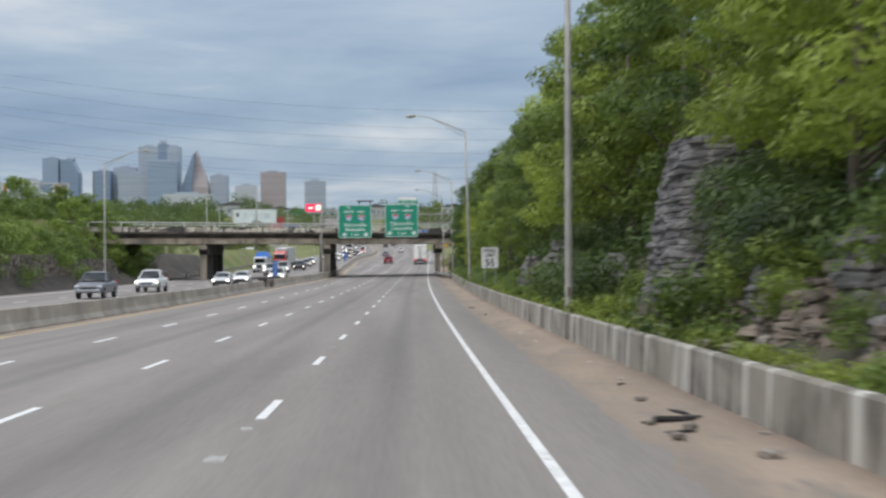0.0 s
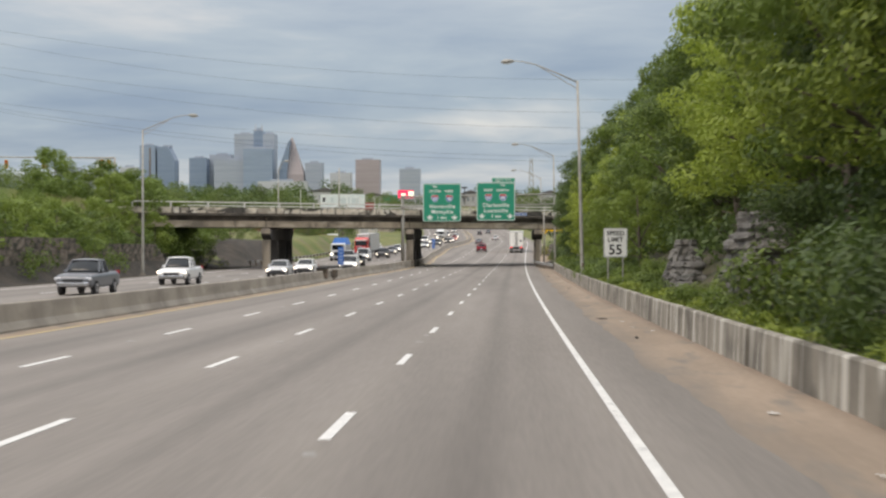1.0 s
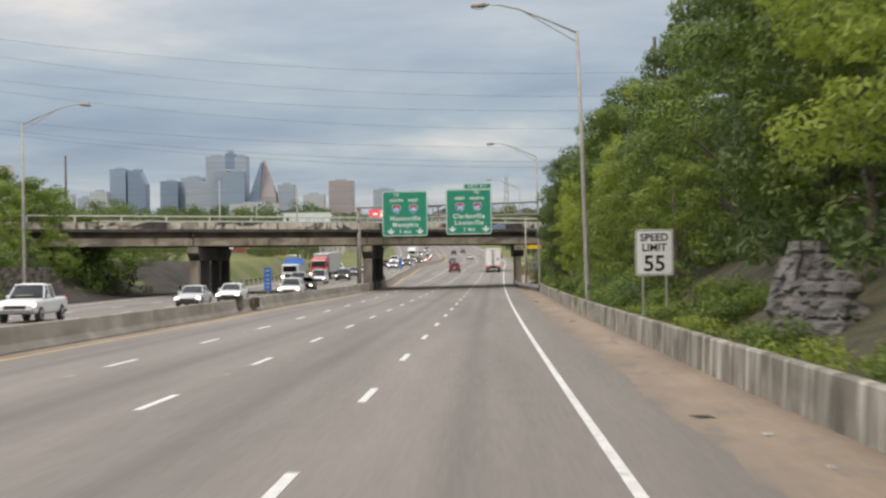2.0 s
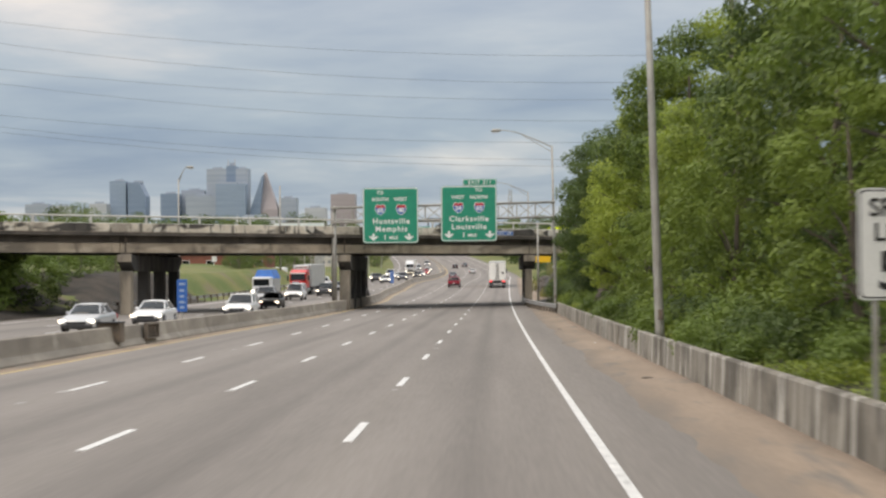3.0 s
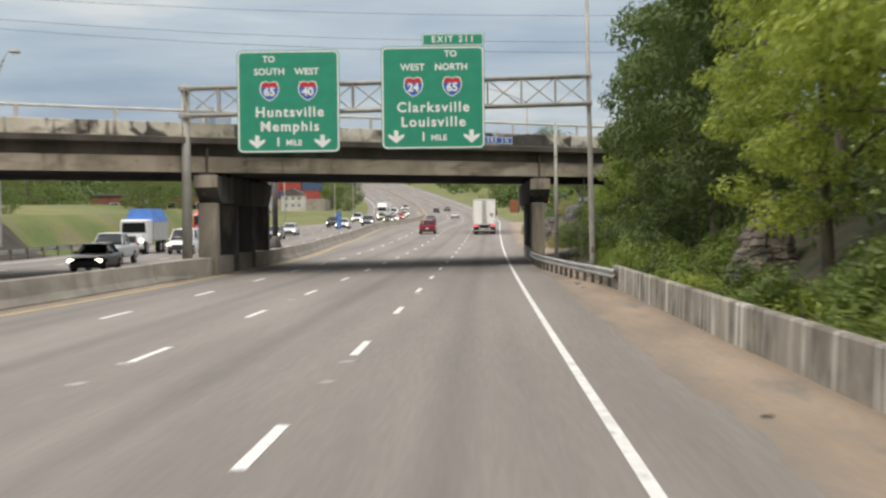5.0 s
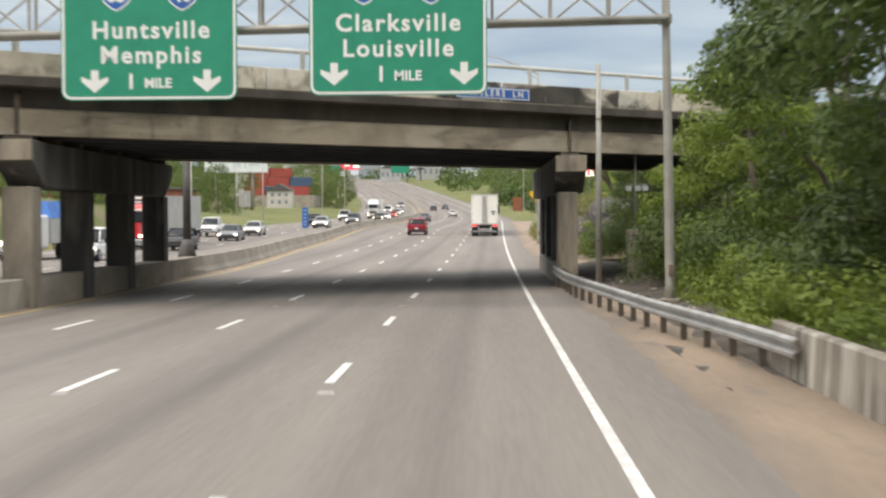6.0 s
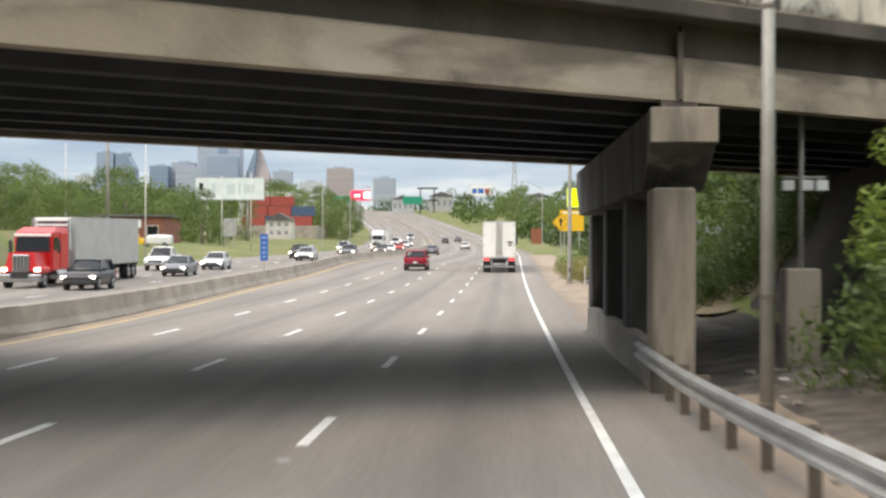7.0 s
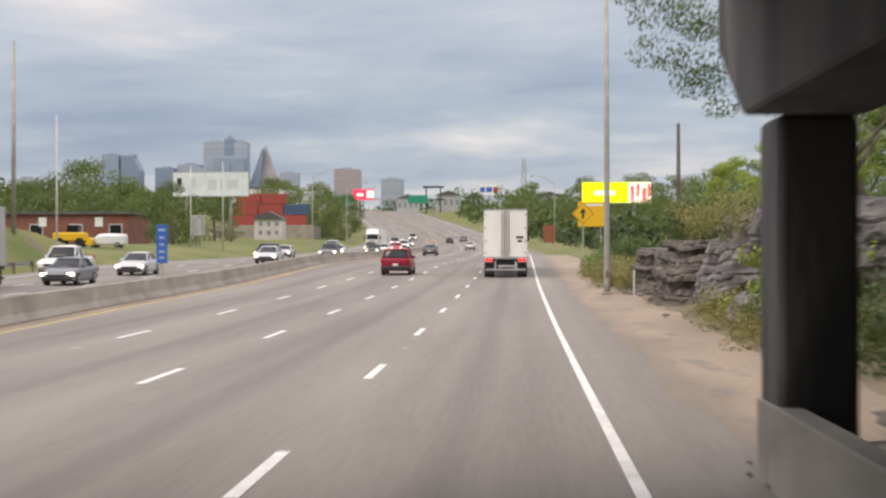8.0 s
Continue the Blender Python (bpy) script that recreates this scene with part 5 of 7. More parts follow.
def far_wood(name, label, x0, x1, s0, s1, n, h, seed):
    """Distant wood: one mass of many clumps with an uneven top."""
    r = random.Random(seed)
    clumps = []
    for i in range(n):
        x, s = r.uniform(x0, x1), r.uniform(s0, s1)
        b = at(x, s, terrain(x, s))
        hh = h * r.uniform(0.55, 1.1)
        for z, q in ((0.25, 0.42), (0.5, 0.46), (0.78, 0.32)):
            clumps.append(((b.x + r.uniform(-0.2, 0.2) * h, b.y + r.uniform(-0.2, 0.2) * h, b.z + z * hh), q * hh * r.uniform(0.8, 1.1)))
    me = leaf_cloud(clumps, 3.4, 0.85, seed, 0.9)
    me.materials.append(LEAFD)
    tagged(new(name, me), label, "woods", kind="stuff")


far_wood("far_woods", "distant dark green woods below the city", -520, -60, 760, 1250, 300, 15, 51)
far_wood("far_woods", "distant dark green trees along the hill", 10, 330, 800, 1250, 170, 12, 52)
far_wood("far_woods", "green scrub and trees lining the far road", 7, 70, 620, 900, 90, 8, 56)
far_wood("far_woods", "green scrub on the verge of the far road", 9, 30, 430, 640, 80, 5, 57)
far_wood("far_woods", "distant green woods behind the brick building", -150, -84, 400, 640, 60, 13, 53)
far_wood("far_woods", "distant green trees behind the billboard", -260, -90, 640, 900, 70, 13, 54)


# ---- rock ledges ----
def rock(label, x, s, w, d, h, seed, layers, rough=0.25, lean=0.0, material=None, taper=0.32):
    """Layered limestone: beds of broken blocks, each a slab of its own, stepping back towards the top."""
    r = random.Random(seed)
    t = thing("rock_outcrop", label, "rock", "limestone outcrops", m=place(x, s, terrain(x, s) - 0.3))
    z, mean = 0.0, h / layers
    edge = [0.0, 0.0]
    while z < h:
        th = mean * r.choice((0.4, 0.55, 0.7, 0.9, 1.3, 2.1))
        u = z / h
        edge = [0.75 * edge[0] + r.uniform(-0.12, 0.12), 0.75 * edge[1] + r.uniform(-0.12, 0.12)]
        half = 0.5 * w * (1 - taper * u ** 1.5)
        y, bed = -half + edge[0] * rough * 3, r.uniform(-1, 1) * 0.2 * rough + lean * u
        end = half + edge[1] * rough * 3
        first = True
        while y < end - 0.15:
            n = min(end - y, r.uniform(0.6, 3.2) * (0.7 + mean * 2.4))
            if end - y - n < 0.3:
                n = end - y
            mid = (y + n / 2) / (0.5 * w)
            front = -0.5 * d * (1 - 1.35 * min(1.0, abs(mid)) ** 2.6) + bed + r.uniform(-1, 1) * rough * 0.22
            back = 0.5 * d * (1 - 0.8 * taper * u) + lean * u
            bm = bmesh.new()
            cut = min(0.02 + 0.1 * th, n * 0.1)
            ring = [(front + cut * r.uniform(0.4, 2.0), y + 0.012), (front + r.uniform(-0.03, 0.05), y + cut * r.uniform(0.8, 2.2)), (front + r.uniform(-0.05, 0.05), y + n * 0.55), (front + r.uniform(-0.03, 0.06), y + n - cut * r.uniform(0.8, 2.2)),
                    (front + cut * r.uniform(0.4, 2.0), y + n - 0.012), (back, y + n - 0.012), (back, y + 0.012)]
            if first:
                for f in (0.7, 0.36):
                    ring.append((front + (back - front) * f, y + r.uniform(-0.3, 0.6) * rough))
            first = False
            tilt = r.uniform(-0.05, 0.05) * th
            rows = []
            for zz, ins in ((0.0, 0.1 * th), (0.2, 0.0), (0.8, 0.0), (0.99, 0.14 * th)):
                rows.append([bm.verts.new((px + (ins if k < 5 else 0) + r.uniform(-0.02, 0.02), py, z + th * zz + tilt * (k / 3 - 1))) for k, (px, py) in enumerate(ring)])
            m = len(ring)
            for lo, hi in zip(rows, rows[1:]):
                for k in range(m):
                    bm.faces.new((lo[k], hi[k], hi[(k + 1) % m], lo[(k + 1) % m]))
            bm.faces.new(rows[0])
            bm.faces.new(rows[-1][::-1])
            part("ledge", bm, material or ROCK, t)
            y += n
        z += th
    return t


def crag(label, x, s, d, w, h, seed, layer, taper=0.3, lean=0.0, turn=0.0, block=0.9, stone_mat=None, recess=0.0):
    """Limestone outcrop as one rough mass: thin beds that jut or recede, broken by upright cracks."""
    r = random.Random(seed)
    pick = [r.random() for _ in range(997)]
    bm = bmesh.new()
    rings, seg = max(24, int(h / layer * 4)), 84 if w < 8 else 150
    rows = []
    for i in range(rings + 1):
        z = h * i / rings
        row = []
        for k in range(seg):
            a = 2 * math.pi * k / seg
            c, t = math.cos(a), math.sin(a)
            q = (abs(c) ** 3.2 + abs(t) ** 3.2) ** (-1 / 3.2)
            broad = noise.noise(Vector((c * 1.2 + seed, t * 1.2, z * 0.5)))
            u = min(1.0, max(0.0, z / h + 0.10 * broad))
            size = 1 - taper * u ** 1.6
            px, py = c * q * size * d / 2, t * q * size * w / 2
            zz = z + 0.16 * noise.noise(Vector((px * 0.5, py * 0.5, seed))) + 0.8 * layer * noise.noise(Vector((seed * 0.7, px * 0.3, z * 0.55 / layer)))
            bed = math.floor(zz / layer)
            f = zz / layer - bed
            along = (py if abs(c) * w > abs(t) * d else px) / block + pick[bed * 31 % 997] * 5
            b = math.floor(along)
            g = along - b
            out = 0.55 * layer * (pick[(bed * 17 + seed) % 997] - 0.5) + 0.5 * layer * (pick[(bed * 53 + b * 7) % 997] - 0.5) * 2 + 0.16 * broad + 0.3 * layer * noise.noise(Vector((px * 1.6 + seed, py * 1.6, z * 1.6))) + 0.07 * noise.noise(Vector((px * 3, py * 3, z * 5)))
            if recess and pick[(bed * 29 + seed) % 997] > 0.55:
                out -= recess * (0.6 + 0.6 * pick[(bed * 11 + b) % 997])
            if f < 0.16:
                out -= 0.28 * layer
            if g < 0.07:
                out -= 0.3 * layer
            row.append(bm.verts.new((px + c * out + lean * u, py + t * out, z + 0.03 * noise.noise(Vector((px * 4, py * 4, z * 2))))))
        rows.append(row)
    for lo, hi in zip(rows, rows[1:]):
        for k in range(seg):
            bm.faces.new((lo[k], lo[(k + 1) % seg], hi[(k + 1) % seg], hi[k]))
    bm.faces.new(rows[-1])
    ob = tagged(link("rock_outcrop", bm, stone_mat or ROCK), label, "rock", "limestone outcrops")
    ob.matrix_basis = place(x, s, terrain(x, s) - 0.35, turn)
    return ob


crag("tall grey layered limestone face behind the wall", 6.7, 40.2, 3.2, 5.2, 4.45, 61, 0.17, 0.26, 0.3)
crag("grey limestone ledge rising behind the low wall", 8.0, 17.6, 3.0, 4.6, 3.0, 62, 0.2, 0.3, 0.4, 0, 0.7)
r = random.Random(17)
for k in range(26):
    s, x = r.uniform(19.5, 33.5), r.uniform(5.0, 7.4)
    w = r.uniform(0.5, 1.3) * (0.75 + 0.12 * (x - 5))
    crag("tumbled brown-grey limestone block below the trees", x, s, w * r.uniform(0.7, 1.1), w * 1.3, w * r.uniform(0.75, 1.05) + 0.3, 160 + k, 0.22, 0.5, 0.1, r.uniform(-40, 40), 0.6, BROWNROCK if k % 3 else ROCK)
crag("brown weathered stone showing through the bushes", 5.6, 178.5, 1.6, 3.4, 1.9, 191, 0.2, 0.5, 0.2, 0, 0.5, BROWNROCK)
crag("small pale limestone block among the bushes", 4.9, 177.6, 0.7, 1.1, 1.0, 192, 0.2, 0.5, 0.1, 20, 0.5)
crag("low grey limestone outcrop among bushes", 6.0, 55.0, 1.7, 3.2, 2.0, 66, 0.26, 0.5, 0.3, 0, 0.5)
PALESLAB = mat("pale_weathered_limestone_slab", (0.21, 0.183, 0.158), (0.105, 0.09, 0.078), 0.95, 0, 1.4, 9.0, 0.9, (1, 1, 2.2), dist=0.06, rand=0.4, grime=((0.07, 0.062, 0.055), 1.6, 0.55))
crag("layered limestone cutting with dark recesses beside the dirt strip", 5.0, 292.0, 2.6, 12.0, 2.2, 67, 0.21, 0.2, 0.3, 0, 1.5, PALESLAB, 0.3)
crag("layered limestone cutting with dark recesses beside the dirt strip", 5.2, 281.4, 2.8, 10.0, 2.45, 68, 0.22, 0.2, 0.3, 0, 1.4, PALESLAB, 0.3)
crag("grey limestone face at the near end of the cutting", 5.9, 272.0, 3.0, 7.0, 2.7, 69, 0.3, 0.3, 0.5)


PALEROCK = mat("pale_pitted_limestone", (0.20, 0.189, 0.173), (0.098, 0.092, 0.085), 0.95, 0, 1.6, 9.0, 1.0, (1, 1, 1.6), dist=0.08, grime=((0.065, 0.065, 0.055), 1.3, 0.54))


def boulder(label, x, s, w, n, h, seed, turn=0, stone_mat=None):
    """Weathered limestone boulder: one rough mass, cracked along its beds."""
    bm = bmesh.new()
    bmesh.ops.create_icosphere(bm, subdivisions=5, radius=1.0)
    off = Vector((seed, seed * 0.7, 0))
    for v in bm.verts:
        c = v.co.copy()
        c *= (abs(c.x) ** 3 + abs(c.y) ** 3 + abs(c.z) ** 3) ** (-1 / 3) * 0.92
        k = 1 + 0.28 * noise.noise(c * 1.3 + off) + 0.10 * noise.noise(c * 3.7 + off)
        bed = abs(math.sin(c.z * 7.5 + 1.4 * noise.noise(c * 0.9 + off)))
        k -= 0.06 * max(0.0, 1 - bed * 4) + 0.05 * abs(noise.noise(c * 6.0 + off)) + 0.04 * abs(noise.noise(c * 13.0 + off))
        v.co = Vector((c.x * k * w / 2, c.y * k * n / 2, c.z * k * h / 2))
    ob = tagged(link("boulder", bm, stone_mat or ROCK), label, "rock", "limestone boulders")
    ob.matrix_basis = place(x, s, terrain(x, s) + h * 0.18, turn)
    return ob


crag("pale pitted limestone mass behind the wall", 5.9, 73.0, 2.0, 3.2, 2.9, 63, 0.4, 0.5, 0.3, 8, 0.8, PALEROCK)
crag("broken limestone shoulder beside the larger mass", 6.3, 76.2, 1.8, 2.6, 2.1, 58, 0.34, 0.5, 0.2, -15, 0.7, PALEROCK)
crag("weathered limestone mass among bushes", 5.9, 91.0, 1.6, 3.4, 2.2, 65, 0.36, 0.6, 0.2, -10, 0.7, PALEROCK)
crag("broken limestone shoulder beside the larger mass", 5.6, 87.2, 1.3, 2.8, 1.7, 64, 0.3, 0.6, 0.2, 15, 0.7, PALEROCK)
boulder("rounded grey limestone boulder above the cutting", 7.2, 269.5, 3.6, 8.0, 2.7, 3)
boulder("weathered grey limestone boulder in rough grass", 6.9, 259.0, 3.6, 7.0, 2.5, 9, 12)
boulder("low grey limestone boulder at the foot of the bank", 5.3, 263.0, 1.8, 3.0, 1.3, 15, 30)
rock("low brown stone cutting on the far bank", -39.3, 108, 30, 1.6, 2.2, 71, 9, 0.5, 0.3, BROWNROCK)
rock("low brown stone cutting on the far bank", -39.2, 140, 34, 1.6, 2.0, 72, 9, 0.5, 0.3, BROWNROCK)
rock("low brown stone cutting on the far bank", -39.2, 170, 26, 1.6, 1.9, 73, 9, 0.5, 0.3, BROWNROCK)
# Vines and bushes over the tall face.
for q, x, s, z, size in ((S6, 7.6, 33.8, 1.4, 0.8), (S6, 7.5, 31.6, 1.6, 0.75), (S6, 8.0, 35.6, 2.6, 0.8), (S2, 7.4, 36.9, 3.4, 0.8), (S1, 7.1, 40.5, 4.1, 0.6), (S4, 5.6, 27.0, 1.2, 0.5), (S1, 5.3, 22.0, 0.9, 0.5), (S4, 6.6, 30.5, 1.7, 0.7), (S1, 6.9, 25.0, 2.2, 0.8), (S4, 7.4, 21.5, 2.6, 0.9), (S4, 5.2, 33.0, 0.7, 0.7), (S2, 7.4, 34.6, 2.2, 1.1), (S4, 6.6, 34.2, 1.5, 0.8), (S1, 7.0, 40.8, 3.3, 0.9), (S2, 6.6, 69.5, 2.6, 0.8), (S1, 6.6, 67.0, 1.6, 0.8)):
    copy_thing(q, place(x, s, z, rng.uniform(0, 360), size))
# Loose stones and litter.
stone_bm = bmesh.new()
bmesh.ops.create_icosphere(stone_bm, subdivisions=1, radius=0.5)
for v in stone_bm.verts:
    v.co *= 0.75 + 0.5 * abs(noise.noise(v.co * 3.1))
stone = tagged(link("stone", stone_bm, mat("pale_dusty_stone", (0.30, 0.262, 0.222), (0.17, 0.147, 0.124), 0.95, 0, 4.0, 20.0, 0.6, rand=0.4)), "small grey stone lying in the dirt", "stone", "loose stones")
stone.matrix_basis = place(2.1, 18.6, 0.05, 0, 0.25)
for i in range(170):
    zone = i % 5
    if (zone == 2 and i > 50) or (zone == 4 and i > 45):
        continue
    if zone < 2:
        x, s = rng.uniform(2.4, 5.0), rng.uniform(199, 226)
    elif zone == 2:
        x, s = rng.uniform(1.5, 2.9), rng.uniform(14, 24)
    elif zone == 3:
        x, s = rng.uniform(3.7, 5.2), rng.uniform(26, 38)
    else:
        x, s = rng.uniform(3.1, 4.2), rng.uniform(250, 292)
    size = rng.uniform(0.06, 0.34) ** 1.4 * 1.3 * (1.7 if zone == 3 else 1)
    z = 0.04 if x < 3.0 else terrain(x, s) + 0.1
    m = place(x, s, z + size * 0.15, rng.uniform(0, 360), size) @ Matrix.Diagonal((1.3, 1, 0.6, 1))
    ob = copy_thing(stone, Matrix.Identity(4))
    ob.matrix_basis = m
for x, s, size in ((1.2, 240.8, 0.11), (1.32, 241.1, 0.15), (1.12, 241.5, 0.09), (1.36, 241.7, 0.12), (1.25, 242.3, 0.08)):
    ob = copy_thing(stone, Matrix.Identity(4))
    ob.matrix_basis = place(x, s, 0.03, 40 * x, size) @ Matrix.Diagonal((1.4, 1, 0.6, 1))
tread = tagged(link("tyre_shred", tube([(-0.7, 0, 0.03), (-0.3, 0.12, 0.07), (0.2, 0.06, 0.04), (0.75, 0.2, 0.08)], [0.02, 0.07, 0.08, 0.02], 5), TYRE), "shred of black tyre lying on the dirt shoulder", "litter", "litter on the shoulder")
tread.matrix_basis = place(2.05, 19.5, 0.03, 20, 0.7)
for x, s, turn, size in ((2.4, 20.6, 100, 0.7), (1.9, 18.2, 200, 0.5), (2.3, 26.0, 60, 0.5), (1.7, 78, 150, 0.4), (2.2, 120, 10, 0.3), (1.9, 66.5, 80, 0.55), (1.8, 158, 40, 0.3)):
    copy_thing(tread, place(x, s, 0.03, turn, size))

for x, s, size in ((4.3, 207, 0.6), (4.7, 209.5, 0.7), (5.0, 212.5, 0.8), (4.4, 203.5, 0.6), (5.2, 205.5, 0.8), (4.9, 215.5, 0.5), (3.9, 200.5, 0.5), (4.2, 197.5, 0.7), (4.9, 199.3, 0.8), (5.4, 202.0, 0.9), (4.6, 205.6, 0.5), (5.6, 208.6, 0.9), (4.0, 210.5, 0.4), (5.5, 213.8, 0.7), (3.8, 195.0, 0.6), (4.6, 193.6, 0.8)):
    copy_thing(S3 if size < 0.62 else S4, place(x, s, terrain(x, s) - 0.05, rng.uniform(0, 360), size))
paper_bm = bmesh.new()
bmesh.ops.create_grid(paper_bm, x_segments=4, y_segments=4, size=0.16)
for v in paper_bm.verts:
    v.co.z += 0.09 * abs(noise.noise(v.co * 7.0)) + 0.01
paper = tagged(link("paper_scrap", paper_bm, mat("crumpled_pale_litter", (0.72, 0.71, 0.68), (0.5, 0.49, 0.46), 0.7, 0, 5.0, 30.0, 0.2)), "crumpled pale scrap of litter on the ground", "litter", "scraps of litter")
paper.modifiers.new("thickness", "SOLIDIFY").thickness = 0.004
paper.matrix_basis = place(3.1, 212.0, 0.16)
for i in range(26):
    x, s = (rng.uniform(2.5, 4.8), rng.uniform(200, 224)) if i < 16 else (rng.uniform(1.7, 2.9), rng.uniform(14, 190))
    copy_thing(paper, place(x, s, (terrain(x, s) + 0.1) if i < 16 else 0.05, rng.uniform(0, 360), rng.uniform(0.25, 0.7) if i < 16 else rng.uniform(0.25, 0.5)))

# ---- vehicles; each is built facing +y with its wheels on z = 0 ----
def wheel(parent, x, y, r, w, rim=RIM):
    t = part("wheel", disc(x, y, r, r, w, 18), TYRE, parent)
    side = 1 if x > 0 else -1
    part("rim", disc(x + side * (w / 2 - 0.01), y, r, r * 0.62, 0.05, 12), rim, t)
    part("hub", disc(x + side * (w / 2 + 0.015), y, r, r * 0.2, 0.05, 8), TRIM, t)
    return t


def loft(stations, bm=None):
    """Car body through cross-sections of (y, underside, deck height, half width), rounded between them."""
    bm = bm or bmesh.new()
    pts = [np.array(q, float) for q in stations]
    fine = []
    for i in range(len(pts) - 1):
        p0, p1, p2, p3 = pts[max(i - 1, 0)], pts[i], pts[i + 1], pts[min(i + 2, len(pts) - 1)]
        steps = 4 if p2[0] - p1[0] > 0.3 else 2
        for k in range(steps):
            u = k / steps
            q = 0.5 * (2 * p1 + (p2 - p0) * u + (2 * p0 - 5 * p1 + 4 * p2 - p3) * u * u + (3 * p1 - p0 - 3 * p2 + p3) * u ** 3)
            q[0] = p1[0] + (p2[0] - p1[0]) * u
            fine.append(q)
    fine.append(pts[-1])
    rows = []
    for y, zb, zd, hw in fine:
        h = zd - zb
        half = [(0.80, 0.0), (0.93, 0.03), (0.985, 0.14), (0.992, 0.3), (0.985, 0.42), (1.0, 0.58), (0.99, 0.74), (0.965, 0.86), (0.91, 0.945), (0.80, 0.985), (0.55, 1.0), (0.25, 1.012)]
        ring = [(x * hw, zb + z * h) for x, z in half] + [(-x * hw, zb + z * h) for x, z in half[::-1]]
        rows.append([bm.verts.new((x, y, z)) for x, z in ring])
    n = len(rows[0])
    for a, b in zip(rows, rows[1:]):
        for k in range(n):
            bm.faces.new((a[k], a[(k + 1) % n], b[(k + 1) % n], b[k]))
    bm.faces.new(rows[0])
    bm.faces.new(rows[-1][::-1])
    bmesh.ops.recalc_face_normals(bm, faces=bm.faces[:])
    return bm


def cabin(y0, y1, z0, hw0, t0, t1, z1, hw1):
    """Glass house with bowed screens and rounded upper edges."""
    bm = bmesh.new()
    rows = []
    for u in (0.0, 0.3, 0.6, 0.82, 0.94, 1.0):
        e = u ** 1.15
        k = 1.0 - 0.05 * max(0.0, u - 0.8) / 0.2
        ya, yb, hw, z = (y0 + (t0 - y0) * e), (y1 + (t1 - y1) * e), (hw0 + (hw1 - hw0) * e) * k, z0 + (z1 - z0) * u
        ring = []
        for x, w in ((-1.0, 0.16), (-0.8, 0.05), (-0.4, 0.01), (0.0, 0.0), (0.4, 0.01), (0.8, 0.05), (1.0, 0.16)):
            ring.append((x * hw, yb - w))
        ring.append((hw, (ya + yb) / 2))
        for x, w in ((1.0, 0.14), (0.8, 0.04), (0.4, 0.01), (0.0, 0.0), (-0.4, 0.01), (-0.8, 0.04), (-1.0, 0.14)):
            ring.append((x * hw, ya + w))
        ring.append((-hw, (ya + yb) / 2))
        rows.append([bm.verts.new((x, y, z)) for x, y in ring])
    n = len(rows[0])
    for a, b in zip(rows, rows[1:]):
        for k in range(n):
            bm.faces.new((a[k], a[(k + 1) % n], b[(k + 1) % n], b[k]))
    bm.faces.new(rows[0])
    bm.faces.new(rows[-1][::-1])
    bmesh.ops.recalc_face_normals(bm, faces=bm.faces[:])
    return bm


def roof_shell(t0, t1, z, hw):
    """Domed roof panel."""
    bm = bmesh.new()
    rows = []
    for u in (0.0, 0.06, 0.2, 0.4, 0.6, 0.8, 0.94, 1.0):
        y = t0 + (t1 - t0) * u
        up = 0.055 * (1 - (2 * u - 1) ** 4)
        rows.append([bm.verts.new((x * hw, y, z + up * (1 - 0.55 * abs(x) ** 3) - 0.045 * abs(x) ** 6)) for x in (-1.0, -0.9, -0.6, -0.2, 0.2, 0.6, 0.9, 1.0)])
    for a, b in zip(rows, rows[1:]):
        for k in range(7):
            bm.faces.new((a[k], a[k + 1], b[k + 1], b[k]))
    low = bmesh.ops.extrude_face_region(bm, geom=bm.faces[:])
    for v in low["geom"]:
        if isinstance(v, bmesh.types.BMVert):
            v.co.z -= 0.05
    bmesh.ops.recalc_face_normals(bm, faces=bm.faces[:])
    return bm


def frustum(y0, y1, z0, hw0, t0, t1, z1, hw1, bm=None, bulge=0.03):
    """House of glass: base y0..y1 at z0, top t0..t1 at z1."""
    bm = bm or bmesh.new()
    lo = [bm.verts.new(p) for p in ((-hw0, y0, z0), (hw0, y0, z0), (hw0, y1, z0), (-hw0, y1, z0))]
    hi = [bm.verts.new(p) for p in ((-hw1, t0, z1), (hw1, t0, z1), (hw1, t1, z1), (-hw1, t1, z1))]
    for k in range(4):
        bm.faces.new((lo[k], lo[(k + 1) % 4], hi[(k + 1) % 4], hi[k]))
    bm.faces.new(lo[::-1])
    bm.faces.new(hi)
    return bm


